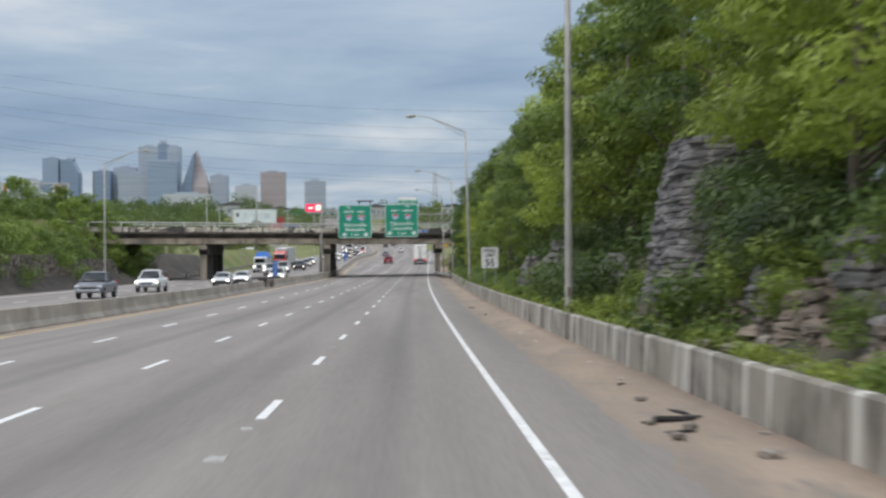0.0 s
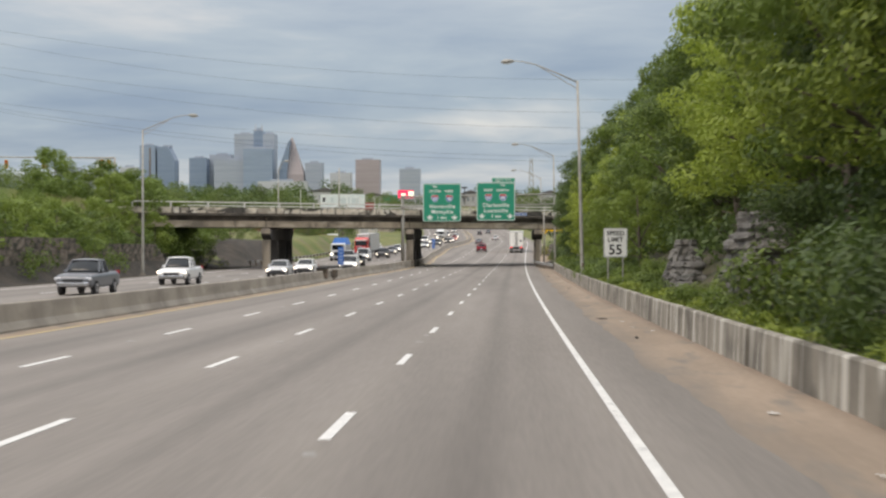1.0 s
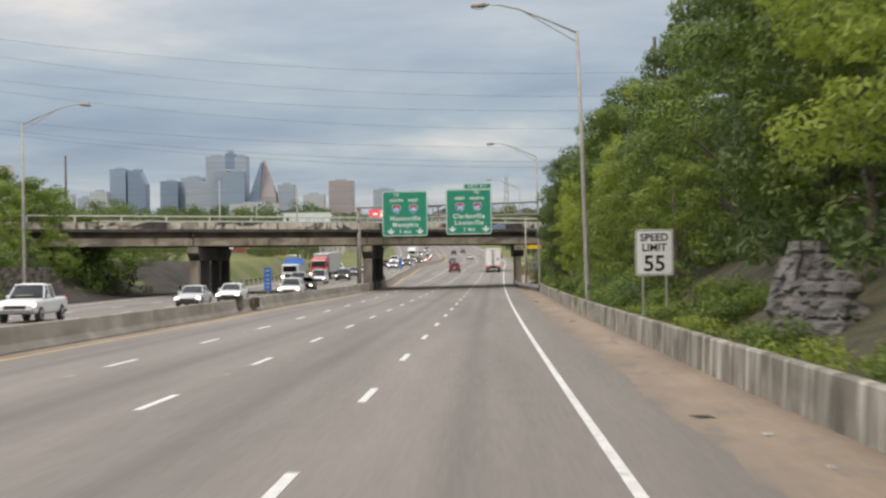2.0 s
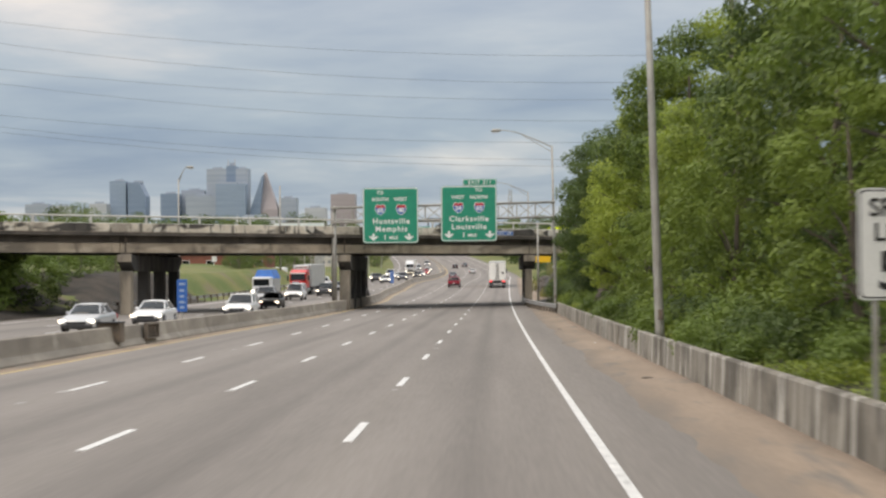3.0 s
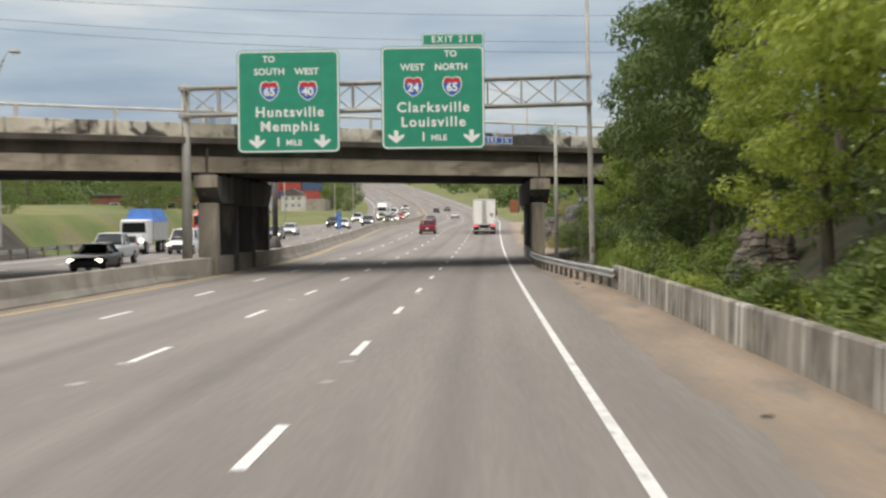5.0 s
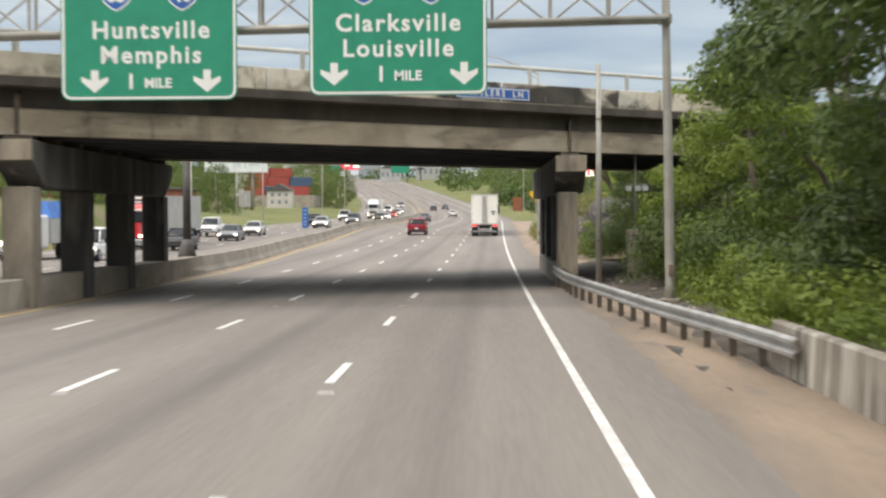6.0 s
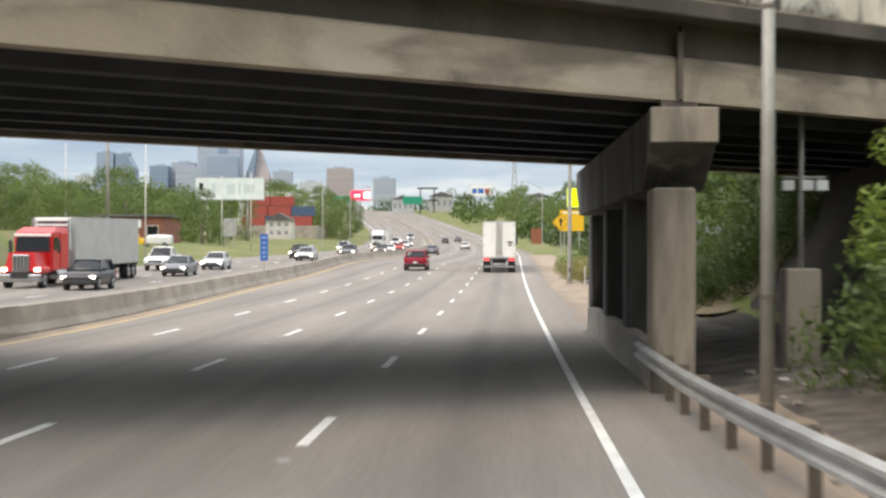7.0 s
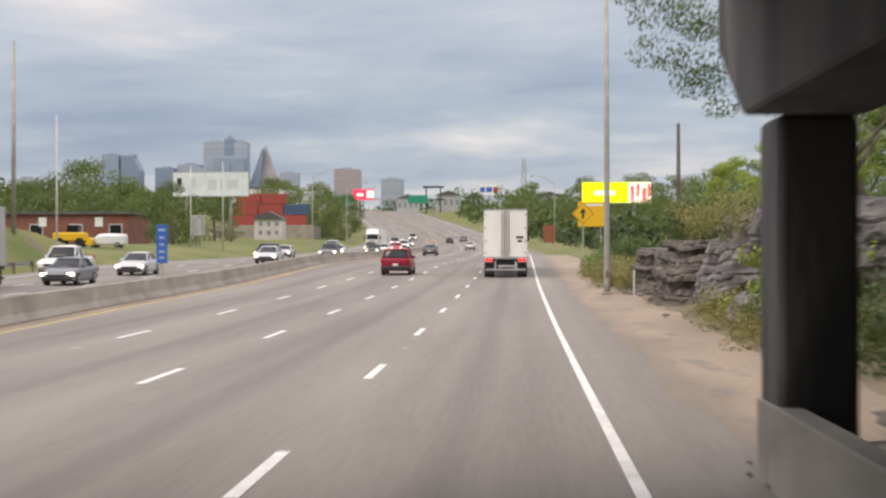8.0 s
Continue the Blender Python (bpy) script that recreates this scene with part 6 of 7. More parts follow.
KINDS = {
    "sedan": dict(L=4.75, W=1.83, r=0.33, wy=(-1.38, 1.45), belt=0.93, roof=1.43, gh=(-1.85, 1.05, -1.05, 0.25), gw=(0.80, 0.60),
                  st=[(-2.37, 0.42, 0.80, 0.74), (-2.3, 0.27, 0.98, 0.84), (-1.8, 0.2, 1.01, 0.90), (-0.4, 0.18, 0.96, 0.915), (0.9, 0.18, 0.95, 0.915), (1.7, 0.2, 0.86, 0.89), (2.2, 0.24, 0.74, 0.82), (2.37, 0.36, 0.62, 0.72)]),
    "suv": dict(L=4.6, W=1.92, r=0.37, wy=(-1.35, 1.42), belt=1.05, roof=1.66, gh=(-2.18, 1.0, -1.92, 0.25), gw=(0.86, 0.68),
                st=[(-2.3, 0.48, 0.95, 0.84), (-2.25, 0.33, 1.08, 0.90), (-1.8, 0.27, 1.09, 0.95), (-0.4, 0.25, 1.07, 0.96), (0.9, 0.25, 1.05, 0.96), (1.7, 0.27, 1.0, 0.93), (2.15, 0.32, 0.90, 0.86), (2.3, 0.45, 0.74, 0.78)]),
    "pickup": dict(L=5.8, W=2.02, r=0.40, wy=(-1.75, 1.85), belt=1.22, roof=1.9, gh=(-0.85, 1.25, -0.65, 0.55), gw=(0.90, 0.72),
                   st=[(-2.9, 0.55, 1.2, 0.94), (-2.86, 0.5, 1.25, 0.97), (-0.9, 0.42, 1.25, 1.0), (0.2, 0.4, 1.22, 1.01), (1.2, 0.4, 1.2, 1.01), (2.2, 0.42, 1.16, 0.99), (2.75, 0.48, 1.08, 0.95), (2.9, 0.6, 0.9, 0.9)]),
    "van": dict(L=5.2, W=1.98, r=0.36, wy=(-1.5, 1.6), belt=1.12, roof=1.95, gh=(-2.5, 1.5, -2.4, 0.75), gw=(0.92, 0.78),
                st=[(-2.6, 0.5, 1.0, 0.9), (-2.55, 0.36, 1.14, 0.96), (-1.0, 0.3, 1.13, 0.99), (1.2, 0.3, 1.12, 0.99), (2.0, 0.32, 1.06, 0.95), (2.45, 0.38, 0.94, 0.88), (2.6, 0.5, 0.8, 0.8)]),
}


def car(name, label, kind, body, x, s, oncoming=True, lit=True, grille=TRIM, cat="car"):
    k = KINDS[kind]
    t = thing(name, label, cat, "traffic on the motorway", m=place(x, s, 0, 180 if oncoming else 0))
    L, hw = k["L"], k["W"] / 2
    part("body", loft(k["st"]), body, t, smooth=True)
    g0, g1, t0, t1 = k["gh"]
    w0, w1 = k["gw"]
    part("window_glass", cabin(g0, g1, k["belt"] - 0.04, w0, t0, t1, k["roof"], w1), GLASS, t, "dark tinted windows", smooth=True)
    part("roof", roof_shell(t0 - 0.05, t1 + 0.08, k["roof"], w1 + 0.02), body, t, smooth=True)
    for sx in (-1, 1):
        for (ya, yb) in ((g0 + 0.12, t0 + 0.1), (g1 - 0.14, t1 - 0.12), ((g0 + g1) / 2, (t0 + t1) / 2)):
            part("pillar", tube([(sx * (w0 + 0.005), ya, k["belt"] - 0.03), (sx * (w1 + 0.002), yb, k["roof"])], 0.045, 6), body, t)
        for y in k["wy"]:
            part("wheel_arch", disc(sx * (hw - 0.12), y, k["r"], k["r"] * 1.16, 0.2, 18), TRIM, t)
            wheel(t, sx * (hw - 0.1), y, k["r"], 0.23)
        part("headlight", box(sx * (hw - 0.2) - 0.17, sx * (hw - 0.2) + 0.17, L / 2 - 0.22, L / 2 - 0.02, k["st"][-1][2] - 0.10, k["st"][-1][2] + 0.06, 0.03), LAMPW if lit else LAMPO, t)
        part("tail_light", box(sx * (hw - 0.16) - 0.13, sx * (hw - 0.16) + 0.13, -L / 2 - 0.01, -L / 2 + 0.16, k["st"][0][2] - 0.14, k["st"][0][2] + 0.08, 0.02), LAMPD, t)
        part("mirror", box(sx * (hw + 0.03) - 0.08, sx * (hw + 0.03) + 0.08, g1 - 0.55, g1 - 0.42, k["belt"] - 0.02, k["belt"] + 0.15, 0.03), body, t)
    part("grille", box(-hw * 0.55, hw * 0.55, L / 2 - 0.12, L / 2 + 0.015, k["st"][-1][1] + 0.08, k["st"][-1][2] - 0.03, 0.02), grille, t)
    part("front_bumper", box(-hw * 0.86, hw * 0.86, L / 2 - 0.2, L / 2 + 0.04, k["st"][-1][1] - 0.12, k["st"][-1][1] + 0.1, 0.04), TRIM if kind != "pickup" else CHROME, t)
    part("rear_bumper", box(-hw * 0.9, hw * 0.9, -L / 2 - 0.05, -L / 2 + 0.2, k["st"][0][1] - 0.12, k["st"][0][1] + 0.12, 0.04), TRIM, t)
    part("number_plate", box(-0.16, 0.16, -L / 2 - 0.06, -L / 2 - 0.03, k["st"][0][1] + 0.14, k["st"][0][1] + 0.28), SIGNW, t)
    if kind == "pickup":
        part("bed", box(-hw * 0.8, hw * 0.8, -L / 2 + 0.1, g0 - 0.1, 1.2, 1.28, 0.01), TRIM, t, "dark open load bed")
    return t


WHITE, SILVER, GREY, BLACK, RED = (paint("white", (0.78, 0.78, 0.77)), paint("silver", (0.52, 0.53, 0.54)), paint("grey", (0.16, 0.17, 0.19)), paint("black", (0.02, 0.02, 0.024)), paint("red", (0.31, 0.01, 0.03)))
SAND, DRED, BLUE = paint("sand", (0.42, 0.36, 0.26)), paint("bright_red", (0.62, 0.02, 0.02)), mat("blue_tarpaulin", (0.03, 0.18, 0.52), (0.02, 0.13, 0.42), 0.6)


def semi_trailer(name, label, x, s, panel, oncoming, tractor_paint, reefer=False, length=15.5):
    """Box trailer with its tractor; the origin is the rear edge at road level."""
    t = thing(name, label, "lorry", "traffic on the motorway", m=place(x, s, 0, 180 if oncoming else 0))
    part("box", box(-1.3, 1.3, 0.06, length, 1.18, 4.08, 0.03), panel, t)
    part("top_rail", box(-1.31, 1.31, 0.0, length, 4.0, 4.1, 0.015), GALV, t)
    for sx in (-1, 1):
        part("side_rail", box(sx * 1.3 - 0.03, sx * 1.3 + 0.03, 0.05, length, 1.1, 1.26, 0.01), GALV, t)
        d = part("door", box(0.02 if sx > 0 else -1.27, 1.27 if sx > 0 else -0.02, 0.0, 0.06, 1.25, 4.02, 0.012), panel, t)
        for px in (0.07, 0.21):
            part("lock_rod", tube([(sx * px, -0.03, 1.28), (sx * px, -0.03, 4.0)], 0.02, 6), TRIM, d)
        for z in (1.5, 2.2, 3.0, 3.8):
            part("hinge", box(sx * 1.2 - 0.08, sx * 1.2 + 0.08, -0.02, 0.01, z - 0.04, z + 0.04), GALV, d)
        part("handle", box(sx * 0.18 - 0.16, sx * 0.18 + 0.16, -0.06, -0.03, 1.62, 1.66), GALV, d)
        lb = part("light_box", box(sx * 1.02 - 0.26, sx * 1.02 + 0.26, -0.02, 0.1, 0.92, 1.2, 0.015), GALV, t)
        for px in (0.88, 1.12):
            part("tail_light", disc_y(sx * px, -0.03, 1.06, 0.09, 0.03), LAMPR, lb)
        part("mud_flap", box(sx * 1.0 - 0.28, sx * 1.0 + 0.28, 0.62, 0.64, 0.18, 0.95), TRIM, t)
        for y in (1.35, 2.6):
            wheel(t, sx * 1.0, y, 0.5, 0.58)
        part("landing_leg", box(sx * 0.75 - 0.06, sx * 0.75 + 0.06, length - 3.4, length - 3.28, 0.35, 1.18), GALV, t)
        part("guard_upright", box(sx * 0.62 - 0.05, sx * 0.62 + 0.05, 0.0, 0.08, 0.48, 1.0), GALV, t)
    part("rear_frame", box(-1.29, 1.29, -0.01, 0.1, 1.12, 1.26, 0.01), GALV, t)
    part("underride_guard", box(-1.2, 1.2, -0.02, 0.08, 0.42, 0.54, 0.015), GALV, t, "pale steel underride bar")
    part("undercarriage", box(-0.55, 0.55, 0.4, length - 1, 0.75, 1.15, 0.03), TRIM, t)
    for z, w in ((2.42, 0.42), (2.2, 0.26)):
        part("mark", box(0.86 - w / 2, 0.86 + w / 2, -0.008, 0.0, z - 0.07, z + 0.07), SIGNK, t, "dark unreadable mark")
    if reefer:
        rf = part("cooling_unit", box(-1.0, 1.0, length, length + 0.5, 2.1, 4.05, 0.05), SIGNW, t, "white cooling unit with dark slots")
        for z in (2.9, 3.2, 3.5, 3.8):
            part("slot", box(-0.9, 0.9, length + 0.5, length + 0.51, z - 0.08, z + 0.06), TRIM, rf)
    # Tractor.
    y = length + 0.9
    part("chassis", box(-0.5, 0.5, length - 2.6, y + 5.6, 0.62, 1.0, 0.02), TRIM, t)
    part("sleeper", box(-1.15, 1.15, y, y + 1.7, 1.0, 3.25, 0.12), tractor_paint, t)
    part("roof_fairing", frustum(y, y + 2.9, 3.18, 1.12, y, y + 1.9, 3.85 if not reefer else 3.5, 0.95), tractor_paint, t)
    part("cab", box(-1.12, 1.12, y + 1.65, y + 3.1, 0.95, 3.2, 0.1), tractor_paint, t)
    part("windscreen", frustum(y + 3.02, y + 3.2, 2.1, 1.0, y + 2.9, y + 3.13, 2.95, 0.95), GLASS, t, "dark windscreen")
    part("sun_visor", box(-1.05, 1.05, y + 3.0, y + 3.3, 2.95, 3.12, 0.03), SIGNW if reefer else tractor_paint, t)
    part("bonnet", frustum(y + 3.0, y + 5.3, 1.0, 0.95, y + 3.0, y + 5.15, 2.05, 0.72), tractor_paint, t)
    gr = part("grille", box(-0.48, 0.48, y + 5.2, y + 5.36, 0.95, 1.95, 0.05), CHROME, t, "chrome radiator grille")
    for px in (-0.3, -0.1, 0.1, 0.3):
        part("bar", box(px - 0.04, px + 0.04, y + 5.355, y + 5.37, 1.02, 1.88), TRIM, gr)
    part("front_bumper", box(-1.22, 1.22, y + 5.25, y + 5.55, 0.4, 0.85, 0.06), CHROME, t)
    for sx in (-1, 1):
        part("fender", box(sx * 0.95 - 0.27, sx * 0.95 + 0.27, y + 3.7, y + 5.3, 0.85, 1.25, 0.1), tractor_paint, t)
        part("headlight", box(sx * 0.95 - 0.17, sx * 0.95 + 0.17, y + 5.25, y + 5.34, 1.0, 1.2, 0.03), LAMPW if oncoming else LAMPO, t)
        part("side_window", box(sx * 1.13 - 0.01, sx * 1.13 + 0.01, y + 1.95, y + 2.9, 2.15, 2.9), GLASS, t)
        part("mirror", box(sx * 1.42 - 0.1, sx * 1.42 + 0.1, y + 2.8, y + 2.88, 2.0, 2.75, 0.03), TRIM, t)
        part("exhaust", tube([(sx * 1.08, y - 0.12, 0.9), (sx * 1.08, y - 0.12, 4.0)], 0.07, 8), CHROME, t)
        part("fuel_tank", tube([(sx * 0.95, y + 0.6, 0.78), (sx * 0.95, y + 2.4, 0.78)], 0.3, 12), CHROME, t)
        wheel(t, sx * 0.98, y + 4.5, 0.5, 0.3)
        for yy in (length - 2.2, length - 0.9):
            wheel(t, sx * 0.95, yy, 0.5, 0.55)
    return t


def disc_y(cx, cy, cz, r, w):
    """Short cylinder with its axle along y."""
    return tube([(cx, cy - w / 2, cz), (cx, cy + w / 2, cz)], r, 14)


semi_trailer("semi_truck", "white box lorry with dark lock rods and lit red tail lights", -1.86, 316.0, WHITEB, False, WHITE)
car("red_suv", "dark red sport utility car seen from behind", "suv", RED, -8.85, 322.5, False, False)
car("sedan", "white saloon car driving away", "sedan", WHITE, -9.3, 500, False, False)
car("sedan", "dark saloon car driving away near the median", "sedan", GREY, -13.0, 420, False, False)
car("sedan", "dark saloon car far down the road", "sedan", BLACK, -13.2, 590, False, False)
car("sedan", "grey saloon car far down the road", "sedan", GREY, -9.2, 610, False, False)
car("van", "red van far down the road", "van", DRED, -2.0, 560, False, False)
# Oncoming.
car("pickup_truck", "dark grey pickup truck with a wide grille", "pickup", GREY, -24.6, 108.0, cat="truck", lit=False)
car("pickup_truck", "white pickup truck with headlamps lit", "pickup", WHITE, -24.7, 131.0, cat="truck")
car("sedan", "silver saloon car with headlamps lit", "sedan", SILVER, -22.2, 159.5)
car("sedan", "white saloon car with headlamps lit", "sedan", WHITE, -21.6, 171.5)
car("suv", "white estate car with headlamps lit", "suv", WHITE, -19.0, 186.5)
car("sedan", "black saloon car with headlamps lit", "sedan", BLACK, -21.9, 219.0)
car("pickup_truck", "silver pickup truck with headlamps lit", "pickup", SILVER, -24.6, 233.0, cat="truck")
car("van", "white van with headlamps lit", "van", WHITE, -25.2, 258.0)
car("suv", "black sport utility car with headlamps lit", "suv", BLACK, -24.3, 279.5)
car("sedan", "dark grey saloon car with headlamps lit", "sedan", GREY, -25.2, 306.0)
car("pickup_truck", "white pickup truck in the outer lane", "pickup", WHITE, -29.6, 319.5, cat="truck", lit=False)
car("sedan", "grey saloon car with headlamps lit", "sedan", SILVER, -25.8, 322.5)
car("sedan", "silver saloon car with headlamps lit", "sedan", SILVER, -29.2, 402.0)
car("sedan", "white saloon car with headlamps lit", "sedan", WHITE, -22.0, 455.0)
car("suv", "white sport utility car with headlamps lit", "suv", WHITE, -22.4, 520.0)
car("van", "pale van with headlamps lit", "van", SILVER, -25.8, 560.0)
for x, s, kind, body, what in ((-22.3, 352, "sedan", SILVER, "silver saloon car"), (-25.8, 371, "suv", BLACK, "black sport utility car"), (-22.1, 389, "suv", GREY, "grey sport utility car"), (-25.6, 424, "sedan", WHITE, "white saloon car"),
                               (-22.2, 438, "sedan", BLACK, "black saloon car"), (-29.2, 447, "van", WHITE, "white van"), (-25.7, 474, "suv", SAND, "sand-coloured sport utility car"), (-22.2, 489, "sedan", DRED, "red saloon car"),
                               (-22.3, 549, "sedan", SILVER, "silver saloon car"), (-29.3, 572, "suv", WHITE, "white sport utility car"), (-25.8, 598, "sedan", WHITE, "white saloon car"), (-22.4, 626, "van", SILVER, "silver van")):
    car({"suv": "sport_utility_car"}.get(kind, kind), what + " with headlamps lit, in the far queue", kind, body, x, s)
semi_trailer("semi_truck", "red lorry tractor with a grey refrigerated trailer", -28.4, 301.5, GREYB, True, DRED, True, 15.0)
semi_trailer("semi_truck", "white lorry with a white box trailer, oncoming", -26.4, 505.0, WHITEB, True, WHITE)
# White tipper truck with a blue tarpaulin over its load.
tk = thing("tipper_truck", "white truck with a blue tarpaulin over its load", "lorry", "traffic on the motorway", m=place(-29.3, 261.0, 0, 180))
part("cab", box(-1.1, 1.1, 1.2, 3.0, 0.7, 2.75, 0.12), WHITE, tk)
part("bonnet", frustum(2.9, 4.2, 0.75, 0.95, 2.9, 4.1, 1.6, 0.8), WHITE, tk)
part("windscreen", frustum(2.95, 3.04, 1.7, 0.95, 2.9, 3.02, 2.5, 0.9), GLASS, tk)
part("grille", box(-0.45, 0.45, 4.14, 4.26, 0.8, 1.45, 0.03), TRIM, tk)
part("bumper", box(-1.1, 1.1, 4.1, 4.4, 0.4, 0.7, 0.05), CHROME, tk)
part("load_body", box(-1.2, 1.2, -4.0, 1.1, 1.0, 2.6, 0.05), GREYB, tk)
part("tarpaulin", frustum(-4.05, 1.15, 2.55, 1.24, -3.6, 0.7, 3.6, 0.8), BLUE, tk, "blue tarpaulin")
for sx in (-1, 1):
    part("headlight", box(sx * 0.85 - 0.15, sx * 0.85 + 0.15, 4.05, 4.2, 0.95, 1.2, 0.03), LAMPW, tk)
    for y in (-2.9, -1.6, 3.3):
        wheel(tk, sx * 0.95, y, 0.5, 0.4)

# ---- beyond the bridge: signs, billboards, buildings ----
def stand(x, y, z, turn=0.0):
    return Matrix.Translation((x, y, z)) @ Matrix.Rotation(radians(turn), 4, "Z")


def floor_z(x, y):
    return road_z(y) + terrain(x - road_dx(y), y)


BOARD = mat("billboard_vinyl", (0.72, 0.76, 0.74), (0.60, 0.67, 0.66), 0.5, 0, 0.4, 20.0, 0.03)
LIME = mat("lit_lime_screen", (0.62, 0.78, 0.0), (0.66, 0.80, 0.02), 0.4, emit=0.75, bump=0)
LITW = mat("lit_white_screen", (0.9, 0.92, 0.8), (0.85, 0.88, 0.75), 0.4, emit=0.7, bump=0)
LITR = mat("lit_red_screen", (0.85, 0.03, 0.10), (0.75, 0.03, 0.1), 0.4, emit=0.8, bump=0)
BRICK = mat("red_brown_brick", (0.27, 0.10, 0.07), (0.2, 0.08, 0.06), 0.9, 0, 0.6, 8.0, 0.4)
ROOFM = mat("dark_roof_felt", (0.12, 0.11, 0.105), (0.08, 0.08, 0.08), 0.9)


def billboard(label, x, y, z0, z1, w, face, marks, posts, turn=0.0):
    """Board on steel posts with a catwalk; marks are flat shapes of (x0, x1, z0, z1, material)."""
    g = floor_z(x, y)
    t = thing("billboard", label, "billboard", m=stand(x, y, g, turn))
    h0, h1 = z0 - g, z1 - g
    part("board", box(-w / 2, w / 2, 0, 0.45, h0, h1, 0.04), POLEM, t)
    part("face", box(-w / 2 + 0.12, w / 2 - 0.12, -0.02, 0.0, h0 + 0.12, h1 - 0.12), face, t)
    for a, b, c, d, mm in marks:
        part("shape", box(a * w, b * w, -0.035, -0.02, h0 + c * (h1 - h0), h0 + d * (h1 - h0), 0.0), mm, t)
    for px in posts:
        part("post", tube([(px * w, 0.7, -0.5), (px * w, 0.7, h1 - 0.4)], 0.28, 10), POLEM, t, smooth=True)
    part("catwalk", box(-w / 2, w / 2, -0.9, 0.0, h0 - 0.12, h0 - 0.04), GALV, t)
    for px in (-0.33, 0.0, 0.33):
        part("floodlight_arm", tube([(px * w, -0.05, h0 - 0.05), (px * w, -1.6, h0 + 0.1)], 0.04, 5), GALV, t)
    return t


PALEG = plain("pale_grey_print", (0.56, 0.63, 0.63), 0.5)
billboard("wide pale billboard with faint grey print on two posts", -54.0, 510, 11.7, 16.4, 14.8, BOARD,
          [(-0.44, -0.38, 0.45, 0.75, SIGNK), (-0.26, -0.2, 0.42, 0.75, PALEG), (-0.04, 0.08, 0.25, 0.7, PALEG), (0.12, 0.16, 0.25, 0.75, PALEG), (0.2, 0.36, 0.3, 0.7, PALEG)], (-0.33, 0.25))
billboard("glowing lime green electronic billboard with white bars", 26.2, 537, 11.1, 15.6, 14.6, LIME,
          [(-0.32, -0.02, 0.38, 0.58, LITW), (0.17, 0.49, 0.04, 0.96, LITW), (0.2, 0.25, 0.1, 0.8, LITR), (0.28, 0.33, 0.3, 0.9, LITR), (0.37, 0.42, 0.1, 0.7, LITR), (0.45, 0.48, 0.3, 0.9, LITR)], (-0.25, 0.25))
billboard("small lit red and white billboard on a tall post", -58.9, 900, 25.5, 30.5, 9.6, LITR, [(0.16, 0.49, 0.2, 0.85, LITW), (-0.3, 0.0, 0.35, 0.6, LITW)], (0.0,))
billboard("far white billboard with dark bars on one post", -1.4, 1000, 31.5, 38.0, 12.5, SIGNW, [(-0.4, -0.2, 0.25, 0.65, SIGNB), (-0.15, 0.1, 0.25, 0.65, SIGNB), (0.15, 0.35, 0.25, 0.65, SIGNR)], (0.0,))
billboard("far grey double-decked sign on one post", 3.5, 960, 23.5, 27.0, 12.0, BOARD, [(-0.4, 0.4, 0.3, 0.6, PALEG)], (0.0,))

# Yellow warning sign, and its neighbours by the verge.
wsn = thing("warning_sign", "yellow diamond warning sign with a black arrow", "road sign", m=stand(7.55, 345, floor_z(7.55, 345) + 0.45))
part("panel", prism([(0, -0.9), (0.9, 0), (0, 0.9), (-0.9, 0)], 0.0, 0.02), SIGNY, wsn).location = (0, 0, 3.6)
part("border", prism([(0, -0.84), (0.84, 0), (0, 0.84), (-0.84, 0)], -0.004, 0.0), SIGNK, wsn).location = (0, 0, 3.6)
part("field", prism([(0, -0.79), (0.79, 0), (0, 0.79), (-0.79, 0)], -0.008, -0.003), SIGNY, wsn).location = (0, 0, 3.6)
part("symbol", prism([(-0.09, -0.42), (0.09, -0.42), (0.09, 0.05), (0.26, 0.05), (0.0, 0.45), (-0.26, 0.05), (-0.09, 0.05)], -0.014, -0.007), SIGNK, wsn).location = (0, 0, 3.6)
part("post", box(-0.05, 0.05, 0.02, 0.1, -0.3, 4.3), POLEM, wsn)
yb = thing("advice_sign", "yellow rectangular sign on two posts by the verge", "road sign", m=stand(11.6, 395, floor_z(11.6, 395) + 0.7))
part("panel", box(-1.6, 1.6, 0, 0.04, 2.4, 5.2, 0.02), SIGNY, yb)
part("bar", box(-1.2, 1.2, -0.01, 0.0, 4.75, 4.95), SIGNW, yb)
for px in (-1, 1):
    part("post", box(px - 0.06, px + 0.06, 0.04, 0.14, -0.3, 5.0), POLEM, yb)
bs = thing("brown_sign", "brown roadside sign on two posts", "road sign", m=stand(9.2, 460, floor_z(9.2, 460)))
part("panel", box(-0.9, 0.9, 0, 0.04, 1.6, 4.3, 0.02), mat("rust_brown_sign", (0.30, 0.09, 0.04), (0.24, 0.08, 0.04), 0.6), bs)
for px in (-0.6, 0.6):
    part("post", box(px - 0.05, px + 0.05, 0.04, 0.12, -0.3, 4.0), POLEM, bs)
gs = thing("road_sign_back", "bare grey back of a large road sign", "road sign", m=stand(-38.4, 420, floor_z(-38.4, 420)))
part("panel", box(-1.0, 1.0, 0, 0.04, 1.9, 4.6, 0.02), GALV, gs)
for px in (-0.6, 0.6):
    part("post", box(px - 0.05, px + 0.05, -0.1, 0.0, -0.3, 4.4), POLEM, gs)

# Low brick depot with pale signs, parked yellow machine and van before it.
by = 446
dep = thing("brick_building", "long low red brick depot with a flat roof", "building", m=stand(-66, by, floor_z(-66, by)))
part("wall", box(-26, 12, 0, 14, -1, 4.4, 0.05), BRICK, dep)
